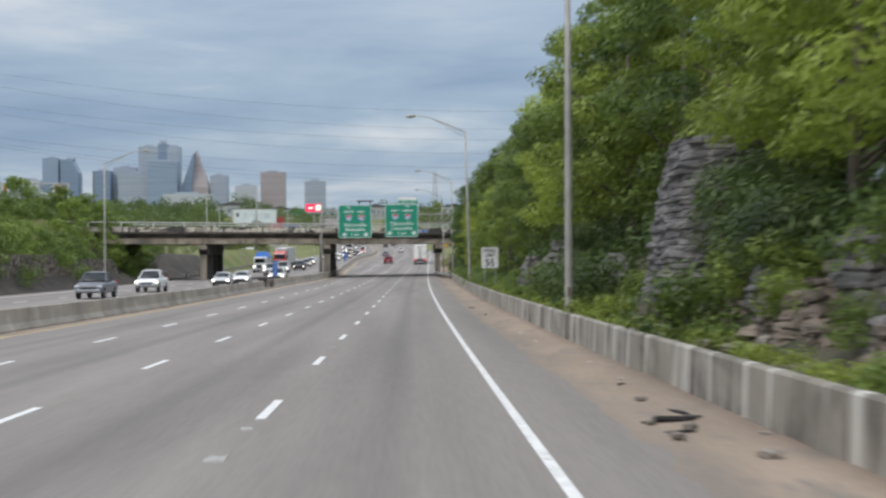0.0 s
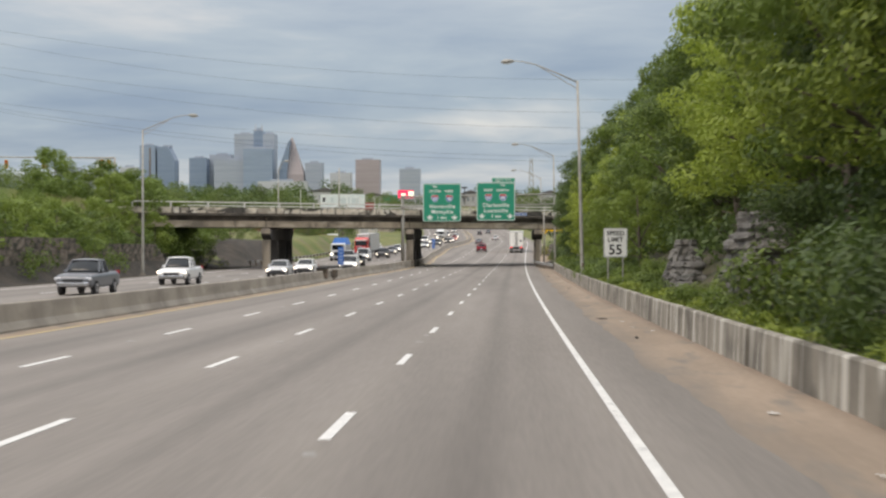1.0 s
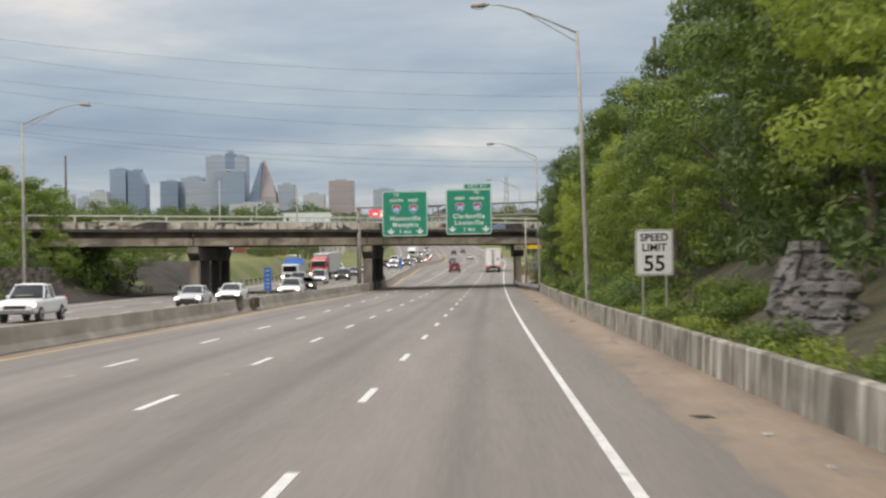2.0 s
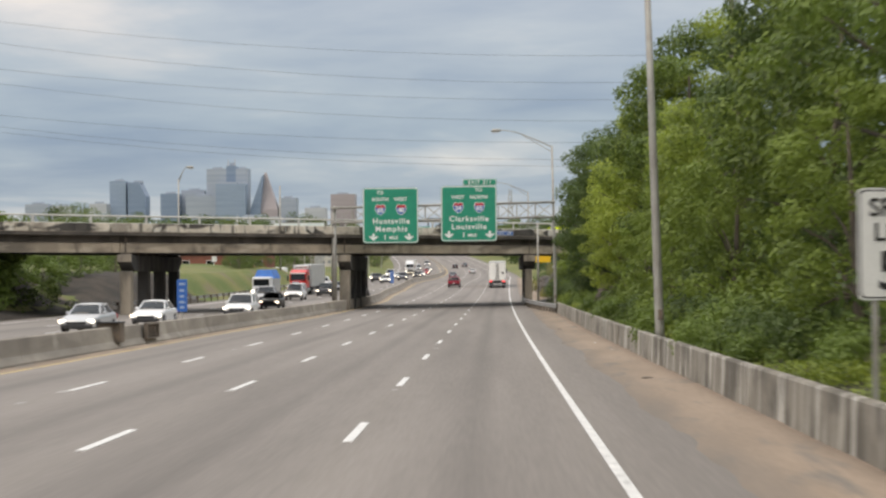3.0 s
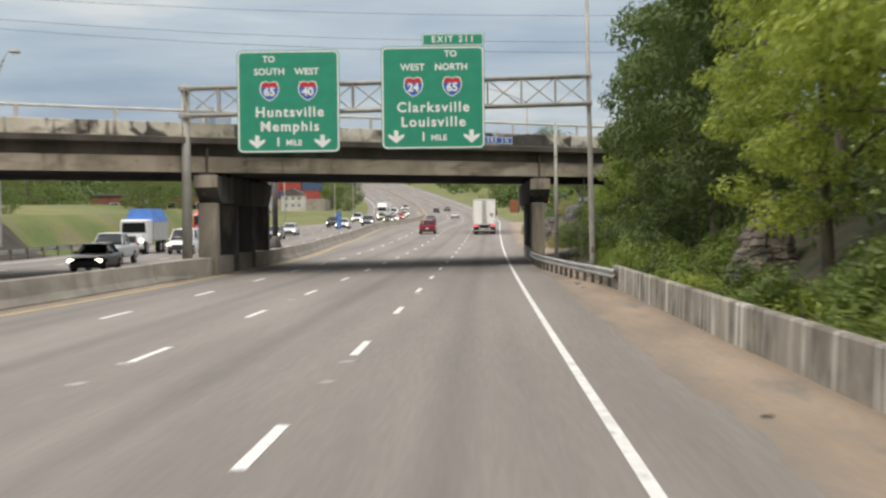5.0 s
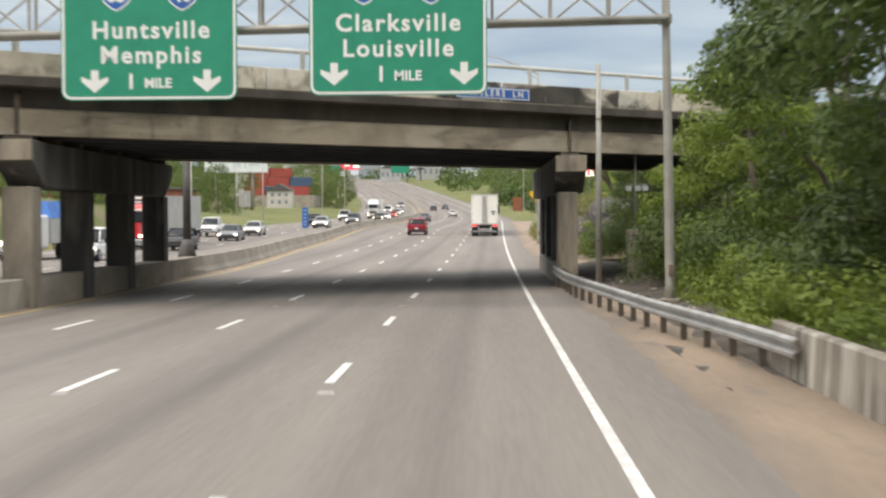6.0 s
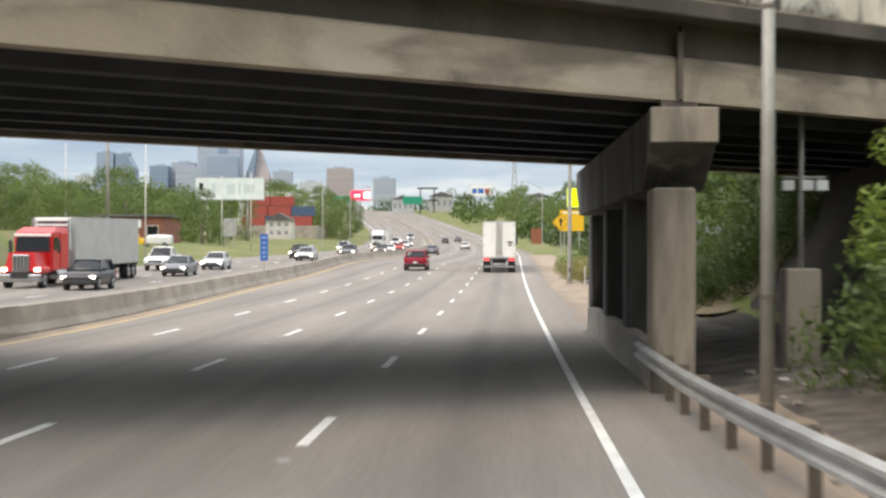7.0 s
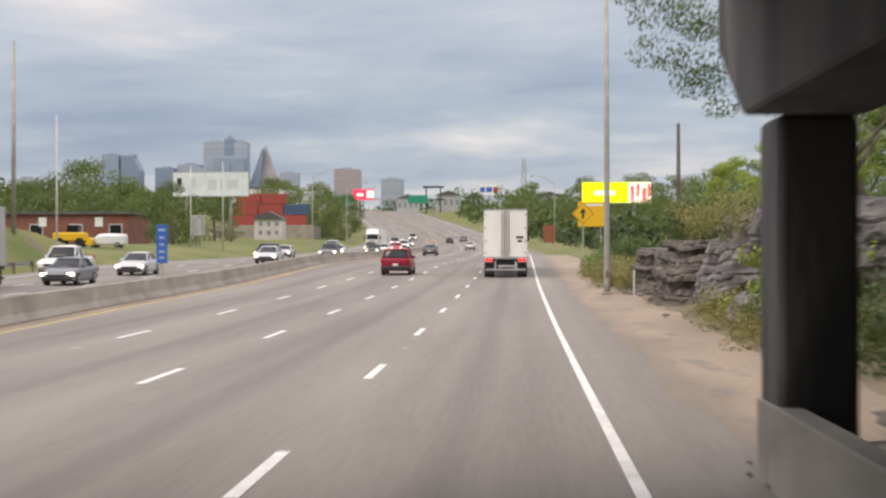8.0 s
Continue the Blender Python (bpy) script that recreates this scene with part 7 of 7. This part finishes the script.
part("roof", box(-26.4, 12.4, -0.4, 14.4, 4.4, 4.8, 0.05), ROOFM, dep)
for px in (-20, -14, -8, -2, 4, 10):
    wd = part("window", box(px - 0.9, px + 0.9, -0.05, 0.1, 1.3, 2.9), GLASS, dep)
    part("frame", box(px - 1.0, px + 1.0, -0.03, 0.05, 1.2, 3.0), SIGNW, wd)
for px in (-1.0, 7.5):
    part("sign_board", box(px - 0.6, px + 0.6, -0.12, -0.02, 2.6, 4.0, 0.02), SIGNW, dep, "pale square sign")
mach = thing("yellow_loader", "yellow loader parked on the grass by the depot", "machine", m=stand(-49.2, 400, floor_z(-49.2, 400)))
part("body", box(-2.2, 1.6, -0.9, 0.9, 0.7, 1.7, 0.12), SIGNY, mach)
part("cab", box(-0.6, 0.8, -0.7, 0.7, 1.65, 2.6, 0.08), GLASS, mach)
part("bucket", prism([(1.6, 0.3), (2.5, 0.25), (2.5, 0.9), (2.0, 1.1)], -1.0, 1.0), SIGNY, mach)
for px in (-1.4, 1.0):
    for py in (-0.8, 0.8):
        w = part("wheel", disc_y(px, py, 0.55, 0.55, 0.35), TYRE, mach)
vn = thing("parked_van", "white van parked beside the depot", "van", m=stand(-45.4, 401, floor_z(-45.4, 401), 90))
part("body", loft([(-2.3, 0.4, 1.2, 0.8), (-2.2, 0.3, 1.6, 0.9), (0.8, 0.3, 1.6, 0.9), (1.6, 0.3, 1.0, 0.88), (2.3, 0.4, 0.85, 0.8)]), WHITE, vn, smooth=True)
part("window_glass", frustum(0.3, 1.5, 1.02, 0.84, 0.4, 0.95, 1.56, 0.75), GLASS, vn)
for sx in (-1, 1):
    for y in (-1.4, 1.4):
        wheel(vn, sx * 0.82, y, 0.32, 0.2)

# Stacked red shipping containers behind a pale house.
CRED, CBLUE = mat("faded_red_steel", (0.38, 0.07, 0.05), (0.30, 0.06, 0.05), 0.7, 0.1), mat("faded_blue_steel", (0.05, 0.09, 0.18), (0.06, 0.1, 0.15), 0.7, 0.1)


def container(x, y, z, material, turn=0):
    t = thing("shipping_container", "faded corrugated steel shipping container in a stack", "container", "stacked containers", m=stand(x, y, z, turn))
    bm = bmesh.new()
    n = 24
    pts = [(-3.0 + 6.0 * i / n, 0.0 if i % 2 else 0.06) for i in range(n + 1)]
    for a, b in zip(pts, pts[1:]):
        for z0, z1 in ((0.1, 2.5),):
            bm.faces.new([bm.verts.new(p) for p in ((a[0], a[1], z0), (b[0], b[1], z0), (b[0], b[1], z1), (a[0], a[1], z1))])
    part("side", bm, material, t)
    part("box", box(-3.02, 3.02, 0.07, 2.44, 0.05, 2.56, 0.02), material, t)
    for px in (-3.0, 3.0):
        part("corner_post", box(px - 0.07, px + 0.07, -0.03, 0.1, 0, 2.6), material, t)


cz = floor_z(-50, 575)
for i, row in enumerate(("RBR", "RRB", "RR")):
    for j, c in enumerate(row):
        container(-61.5 + 6.3 * j + i * 0.7, 590, cz + 3.4 + 2.62 * i, CRED if c == "R" else CBLUE)
plinth = tagged(link("loading_yard", box(-68, -44, 586, 606, cz - 1, cz + 3.38, 0.05), MEDC), "raised concrete yard below the containers", "yard", kind="structure")
hs = thing("pale_house", "pale two-storey house beside the containers", "house", m=stand(-50.5, 560, floor_z(-50.5, 560)))
part("wall", box(-3.2, 3.2, 0, 6, -0.5, 4.6, 0.03), mat("cream_render", (0.60, 0.57, 0.52), (0.48, 0.46, 0.42), 0.8, 0, 0.5, 10.0), hs)
part("roof", prism([(-3.6, 4.6), (3.6, 4.6), (0, 6.4)], -0.4, 6.4), ROOFM, hs)
# Window grey with distance haze mixed into the colour.
PANE = plain("hazy_grey_window", (0.22, 0.24, 0.26), 0.3)
for px in (-1.8, 0.1, 1.9):
    for z in (1.0, 3.0):
        w = part("window", box(px - 0.4, px + 0.4, -0.04, 0.05, z, z + 1.0), PANE, hs)
        part("sill", box(px - 0.5, px + 0.5, -0.1, 0.0, z - 0.1, z), SIGNW, w)

DULLW = mat("dull_pale_cladding", (0.46, 0.47, 0.46), (0.36, 0.37, 0.37), 0.7, 0, 0.3, 8.0)
# White warehouse, hill houses and a dark far gantry.
wh = thing("warehouse", "wide white flat-roofed warehouse beyond the bridge", "building", m=stand(-80, 700, floor_z(-80, 700)))
g = floor_z(-80, 700)
part("wall", box(-4, 15, 0, 20, -1, 21.8 - g, 0.05), mat("white_sheet_cladding", (0.72, 0.72, 0.69), (0.6, 0.6, 0.58), 0.6, 0, 0.3, 10), wh)
part("roof", box(-4.3, 15.3, -0.3, 20.3, 21.8 - g, 22.2 - g, 0.05), ROOFM, wh)
for i in range(3):
    part("window", box(-2 + 5.6 * i, -0.4 + 5.6 * i, -0.06, 0.05, 17.4 - g, 19.4 - g), GLASS, wh)
for x, y, w, h, m1 in ((-42, 960, 11, 8, DULLW), (-22, 965, 12, 9, GREYB), (-10, 985, 9, 7, DULLW), (14, 980, 12, 6, GREYB), (-86, 985, 16, 7, GREYB), (-120, 1010, 24, 9, DULLW), (30, 1010, 16, 8, GREYB)):
    z = max(floor_z(x, y), 17.0)
    b = thing("hill_house", "pale building among trees on the far hill", "house", "houses on the hill", m=stand(x, y, z - 1))
    part("wall", box(-w / 2, w / 2, 0, 9, 0, h, 0.03), m1, b)
    part("roof", prism([(-w / 2 - 0.5, h), (w / 2 + 0.5, h), (0, h + 2.4)], -0.5, 9.5), ROOFM, b)
    for i in range(4):
        part("window", box(-w / 2 + w * (i + 0.3) / 4, -w / 2 + w * (i + 0.75) / 4, -0.06, 0.05, h * 0.45, h * 0.75), PANE, b)
fg = thing("steel_frame_tower", "dark steel frame on the far hill", "tower", m=stand(-28.8, 950, 15))
for px in (-3.6, 3.4):
    part("leg", tube([(px, 0, 0), (px, 0, 18.5)], 0.35, 6), SIGNK, fg)
for z in (12.5, 18.6):
    part("beam", box(-5.2, 5.2, -0.3, 0.3, z - 0.45, z + 0.45), SIGNK, fg)
py = thing("lattice_mast", "far grey lattice mast against the sky", "mast", m=stand(24.8, 1400, 25))
for sx, sy in ((-1, -1), (1, -1), (-1, 1), (1, 1)):
    part("leg", tube([(sx * 3.2, sy * 3.2, 0), (sx * 1.0, sy * 1.0, 52)], 0.28, 5), POLEM, py)
for i in range(9):
    z0, z1 = 5.6 * i, 5.6 * (i + 1)
    a, b = 3.2 - 2.2 * z0 / 52, 3.2 - 2.2 * z1 / 52
    for sy in (-1, 1):
        part("brace", tube([(-a, sy * a, z0), (b, sy * b, z1)], 0.16, 4), POLEM, py)
        part("brace", tube([(a, sy * a, z0), (-b, sy * b, z1)], 0.16, 4), POLEM, py)
ov = thing("far_gantry", "far green signs on a gantry over the road", "gantry", m=stand(-48, 900, road_z(900)))
part("beam", box(-24, 22, 0.1, 0.5, 8.2, 8.7), POLEM, ov)
for px in (-24, 22):
    part("post", tube([(px, 0.3, -1), (px, 0.3, 8.8)], 0.25, 8), POLEM, ov)
for px in (-20, 14):
    part("sign_panel", box(px - 4.5, px + 4.5, -0.1, 0.08, 6.4, 10.2, 0.05), SIGNG, ov)

# Traffic signals on a mast arm by the bridge approach.
tm = thing("signal_mast", "traffic signal mast arm with yellow signal heads", "traffic signal", m=place(-49.2, 203, 4.0, 0, 1, False))
part("mast", tube([(0, 0, -1), (0, 0, 9.3)], [0.16, 0.12], 10), POLEM, tm, smooth=True)
part("arm", tube([(0, 0, 9.2), (-14.5, 0, 9.35)], [0.1, 0.06], 8), POLEM, tm)
SIGO = plain("signal_yellow_housing", (0.62, 0.30, 0.04), 0.5)
for px in (-0.7, -1.6, -8.6, -13.2):
    h = part("signal_head", box(px - 0.2, px + 0.2, -0.15, 0.15, 7.95, 9.0, 0.04), SIGO, tm)
    for z in (8.15, 8.47, 8.79):
        part("lens", disc_y(px, -0.16, z, 0.12, 0.05), LAMPD if z > 8.7 else TRIM, h)
part("sign_board", box(-2.3, -0.4, 0.16, 0.2, 7.9, 9.05), BOARD, tm)

# Wooden power poles and cables.
WOOD = mat("grey_timber_pole", (0.13, 0.11, 0.095), (0.09, 0.08, 0.07), 0.95, 0, 3.0, 20.0, 0.4, (1, 1, 0.2))


def power_pole(x, y, top, arms=True, stuff=None, label="grey timber power pole with a crossarm", r=0.19):
    g = floor_z(x, y)
    t = thing("power_pole", label, "pole", "power poles", m=stand(x, y, g - 0.3))
    h = top - g + 0.3
    part("pole", tube([(0, 0, 0), (0, 0, h)], [r, r * 0.63], 8), stuff or WOOD, t, smooth=True)
    if arms:
        for z in (h - 0.5, h - 1.4):
            part("crossarm", box(-1.1, 1.1, -0.06, 0.06, z - 0.07, z + 0.07), WOOD, t)
            for px in (-1.0, -0.4, 0.4, 1.0):
                part("insulator", tube([(px, 0, z + 0.06), (px, 0, z + 0.24)], 0.05, 6), TRIM, t)


power_pole(10.2, 152, 15.6, False)
power_pole(14.5, 205, 18.0)
power_pole(13.5, 332, 9.6, False)
power_pole(-39.4 + road_dx(338), 338, road_z(338) + 17.2, False, POLEM, "tall weathered grey pole on the grass bank", 0.2)
power_pole(-34.5 + road_dx(333), 333, road_z(333) + 11.2, False, PALER, "slim pale pole beside the far carriageway", 0.08)
power_pole(-52.0 + road_dx(366), 366, road_z(366) + 13.2, False, PALER, "slim pale pole on the grass beyond the road", 0.08)
power_pole(-36.0, 425, floor_z(-36.0, 425) + 12.0, False, PALER, "slim pale pole on the grass beyond the road", 0.1)
power_pole(-41.4, 430, floor_z(-41.4, 430) + 11.2, False, PALER, "slim pale pole on the grass beyond the road", 0.1)
power_pole(-52.1, 521, 18.5, False)
power_pole(-50.2, 230, 14.3, False)
power_pole(-60, 640, 22, False)
WIRE = plain("grey_cable", (0.10, 0.10, 0.11), 0.6)
for i, (y, z, bow) in enumerate(((246, 25.5, 62), (247, 22.6, 70), (249, 20.9, 56), (250, 18.6, 66), (252, 16.3, 50), (253, 14.4, 58), (254, 13.7, 60))):
    pts = []
    for j in range(29):
        u = j / 28
        pts.append((-150 + 260 * u, y + 6 * u, z + bow * (u - 0.63) ** 2))
    tagged(link("power_cable", tube(pts, 0.016, 4), WIRE), "thin dark power cable strung across the road", "cable", "overhead cables")
for side in (-1, 1):
    t = thing("transmission_tower", "tall grey steel tower carrying the cables", "tower", "cable towers", m=stand(-150 if side < 0 else 110, 250 if side < 0 else 256, floor_z(-150 if side < 0 else 110, 252)))
    for sx, sy in ((-1, -1), (1, -1), (-1, 1), (1, 1)):
        part("leg", tube([(sx * 2.6, sy * 2.6, -1), (sx * 0.6, sy * 0.6, 54)], 0.14, 5), POLEM, t)
    for z in (20, 30, 40, 50):
        part("crossarm", box(-1.0, 1.0, -9.0, 14.0, z - 0.12, z + 0.12), POLEM, t)

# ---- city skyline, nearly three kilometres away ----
# Facade colours have the haze mixed in: paler, bluer, less saturated.
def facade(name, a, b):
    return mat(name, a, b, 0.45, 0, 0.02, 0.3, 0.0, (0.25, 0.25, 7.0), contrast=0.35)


F_BLUE, F_GREY = facade("hazed_blue_glass_facade", (0.22, 0.29, 0.38), (0.28, 0.35, 0.44)), facade("hazed_grey_glass_facade", (0.29, 0.335, 0.395), (0.36, 0.40, 0.455))
F_TAN, F_PALE, F_DARK = facade("hazed_tan_stone_facade", (0.33, 0.285, 0.29), (0.385, 0.335, 0.335)), facade("hazed_pale_stone_facade", (0.40, 0.42, 0.45), (0.47, 0.485, 0.50)), facade("hazed_slate_glass_facade", (0.165, 0.23, 0.32), (0.22, 0.285, 0.375))


def block(label, x0, x1, top, material, depth=40, y=2900, cut=0.0, crown=0.0):
    """Tower with floor bands, a parapet and plant rooms on its roof; cut slopes one shoulder."""
    cx, w = (x0 + x1) / 2, (x1 - x0)
    t = thing("city_tower", label, "tower", "city skyline", m=stand(cx, y, 10))
    h = top - 10
    outline = [(-w / 2, 0), (w / 2, 0), (w / 2, h - cut), (w / 2 - min(w * 0.4, cut * 0.5), h), (-w / 2, h)] if cut else [(-w / 2, 0), (w / 2, 0), (w / 2, h), (-w / 2, h)]
    part("shaft", prism(outline, 0, depth), material, t)
    n = int(h / 9)
    for i in range(1, n):
        z = i * 9.0
        if z < h - cut - 3 and z > h - 90:
            part("floor_band", box(-w / 2 - 0.1, w / 2 + 0.1, -0.16, 0.2, z - 0.9, z + 0.9), material, t)
    part("roof_plant", box(-w * 0.25, w * 0.2, depth * 0.3, depth * 0.7, h - 0.5, h + 4 + crown), F_GREY, t)
    return t


O = 252.3
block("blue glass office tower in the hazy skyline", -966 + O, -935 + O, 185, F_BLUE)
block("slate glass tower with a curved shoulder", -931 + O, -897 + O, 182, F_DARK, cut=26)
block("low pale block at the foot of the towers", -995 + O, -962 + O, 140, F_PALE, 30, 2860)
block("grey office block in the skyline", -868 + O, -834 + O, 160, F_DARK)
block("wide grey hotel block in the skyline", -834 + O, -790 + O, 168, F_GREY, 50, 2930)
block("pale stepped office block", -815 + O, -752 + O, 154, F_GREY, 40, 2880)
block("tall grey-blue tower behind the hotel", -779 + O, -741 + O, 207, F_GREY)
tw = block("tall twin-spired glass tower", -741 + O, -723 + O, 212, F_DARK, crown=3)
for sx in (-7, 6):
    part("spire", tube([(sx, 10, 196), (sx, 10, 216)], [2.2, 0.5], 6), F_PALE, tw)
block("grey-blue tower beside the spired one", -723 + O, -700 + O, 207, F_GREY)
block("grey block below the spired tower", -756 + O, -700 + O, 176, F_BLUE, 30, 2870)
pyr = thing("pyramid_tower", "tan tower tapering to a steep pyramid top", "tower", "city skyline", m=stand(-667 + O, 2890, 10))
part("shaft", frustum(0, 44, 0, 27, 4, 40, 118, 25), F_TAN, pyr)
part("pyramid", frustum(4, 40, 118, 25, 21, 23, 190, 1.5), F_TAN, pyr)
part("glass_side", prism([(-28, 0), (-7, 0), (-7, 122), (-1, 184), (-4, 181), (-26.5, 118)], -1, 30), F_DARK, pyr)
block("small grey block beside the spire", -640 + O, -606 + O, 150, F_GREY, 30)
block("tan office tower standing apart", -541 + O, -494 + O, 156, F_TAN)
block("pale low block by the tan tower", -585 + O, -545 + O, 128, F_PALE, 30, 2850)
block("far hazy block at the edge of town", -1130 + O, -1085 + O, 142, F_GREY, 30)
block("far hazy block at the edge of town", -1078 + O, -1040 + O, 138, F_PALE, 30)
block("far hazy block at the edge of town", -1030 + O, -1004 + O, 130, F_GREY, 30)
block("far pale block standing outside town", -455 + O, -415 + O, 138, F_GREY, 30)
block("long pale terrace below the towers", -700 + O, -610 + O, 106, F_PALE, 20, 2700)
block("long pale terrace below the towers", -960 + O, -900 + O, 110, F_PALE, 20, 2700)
far_wood("far_woods", "hazy green tree line in front of the city", -900, 900, 1300, 1500, 200, 14, 55)

# Slim marker post below the cutting.
dl = thing("delineator_post", "slim pale marker post in the dirt below the cutting", "marker post", m=place(3.3, 283.0, 0.05, 0, 1, False))
part("post", box(-0.04, 0.04, -0.015, 0.015, -0.2, 1.25, 0.005), PALER, dl)
part("reflector", disc_y(0, -0.02, 1.12, 0.035, 0.012), SIGNW, dl)

# ---- lane dashes, each a piece of the road ----
bm = bmesh.new()
bmesh.ops.create_grid(bm, x_segments=1, y_segments=6, size=0.5)
for v in bm.verts:
    v.co = Vector((v.co.x * 0.15, v.co.y * 3.05 + 1.525, 0.0))
ex = bmesh.ops.extrude_face_region(bm, geom=bm.faces[:])
for v in ex["geom"]:
    if isinstance(v, bmesh.types.BMVert):
        v.co.z += 0.008
bmesh.ops.recalc_face_normals(bm, faces=bm.faces[:])
dash = link("lane_dash", bm, WHITEP, road)
dash.matrix_basis = place(-3.66, 20.7, 0.001)
for x, off, end in ((-3.66, 0.0, 700), (-7.32, -1.0, 700), (-10.98, -1.0, 700), (-20.3, 3.0, 420), (-23.9, 3.0, 420), (-27.6, 3.0, 420)):
    for i in range(-4, 60):
        s = 20.7 + off + 12.19 * i
        if s < end and not (x == -3.66 and i == 0):
            ob = new("lane_dash", dash.data)
            ob.parent = road
            ob.matrix_basis = place(x, s, 0.001)

# Worn pale patches where reflectors were glued, in pairs before every second dash.
bm = bmesh.new()
bmesh.ops.create_grid(bm, x_segments=3, y_segments=4, size=0.5)
for v in bm.verts:
    wob = 1 + 0.5 * noise.noise(v.co * 5.0 + Vector((3, 1, 0)))
    v.co = Vector((v.co.x * 0.22 * wob, v.co.y * 0.55 * wob, 0.0))
ex = bmesh.ops.extrude_face_region(bm, geom=bm.faces[:])
for v in ex["geom"]:
    if isinstance(v, bmesh.types.BMVert):
        v.co.z += 0.006
bmesh.ops.recalc_face_normals(bm, faces=bm.faces[:])
PATCH = mat("worn_pale_road_patch", (0.38, 0.36, 0.335), (0.25, 0.235, 0.218), 0.85, 0, 5.0, 26.0, 0.2, rand=0.3)
patch = link("reflector_patch", bm, PATCH, road)
patch.matrix_basis = place(-3.7, 16.2, 0.001)
rng = random.Random(77)
for x in (-3.66, -7.32, -10.98):
    for i in range(0, 14):
        for d in (-4.5, -1.3):
            s = 20.73 + 24.38 * i + d
            if rng.random() < 0.25 or (x == -3.66 and i == 0 and d < -2):
                continue
            ob = new("reflector_patch", patch.data)
            ob.parent = road
            ob.matrix_basis = place(x + rng.uniform(-0.1, 0.1), s, 0.001, rng.uniform(-15, 15), rng.uniform(0.6, 1.0))
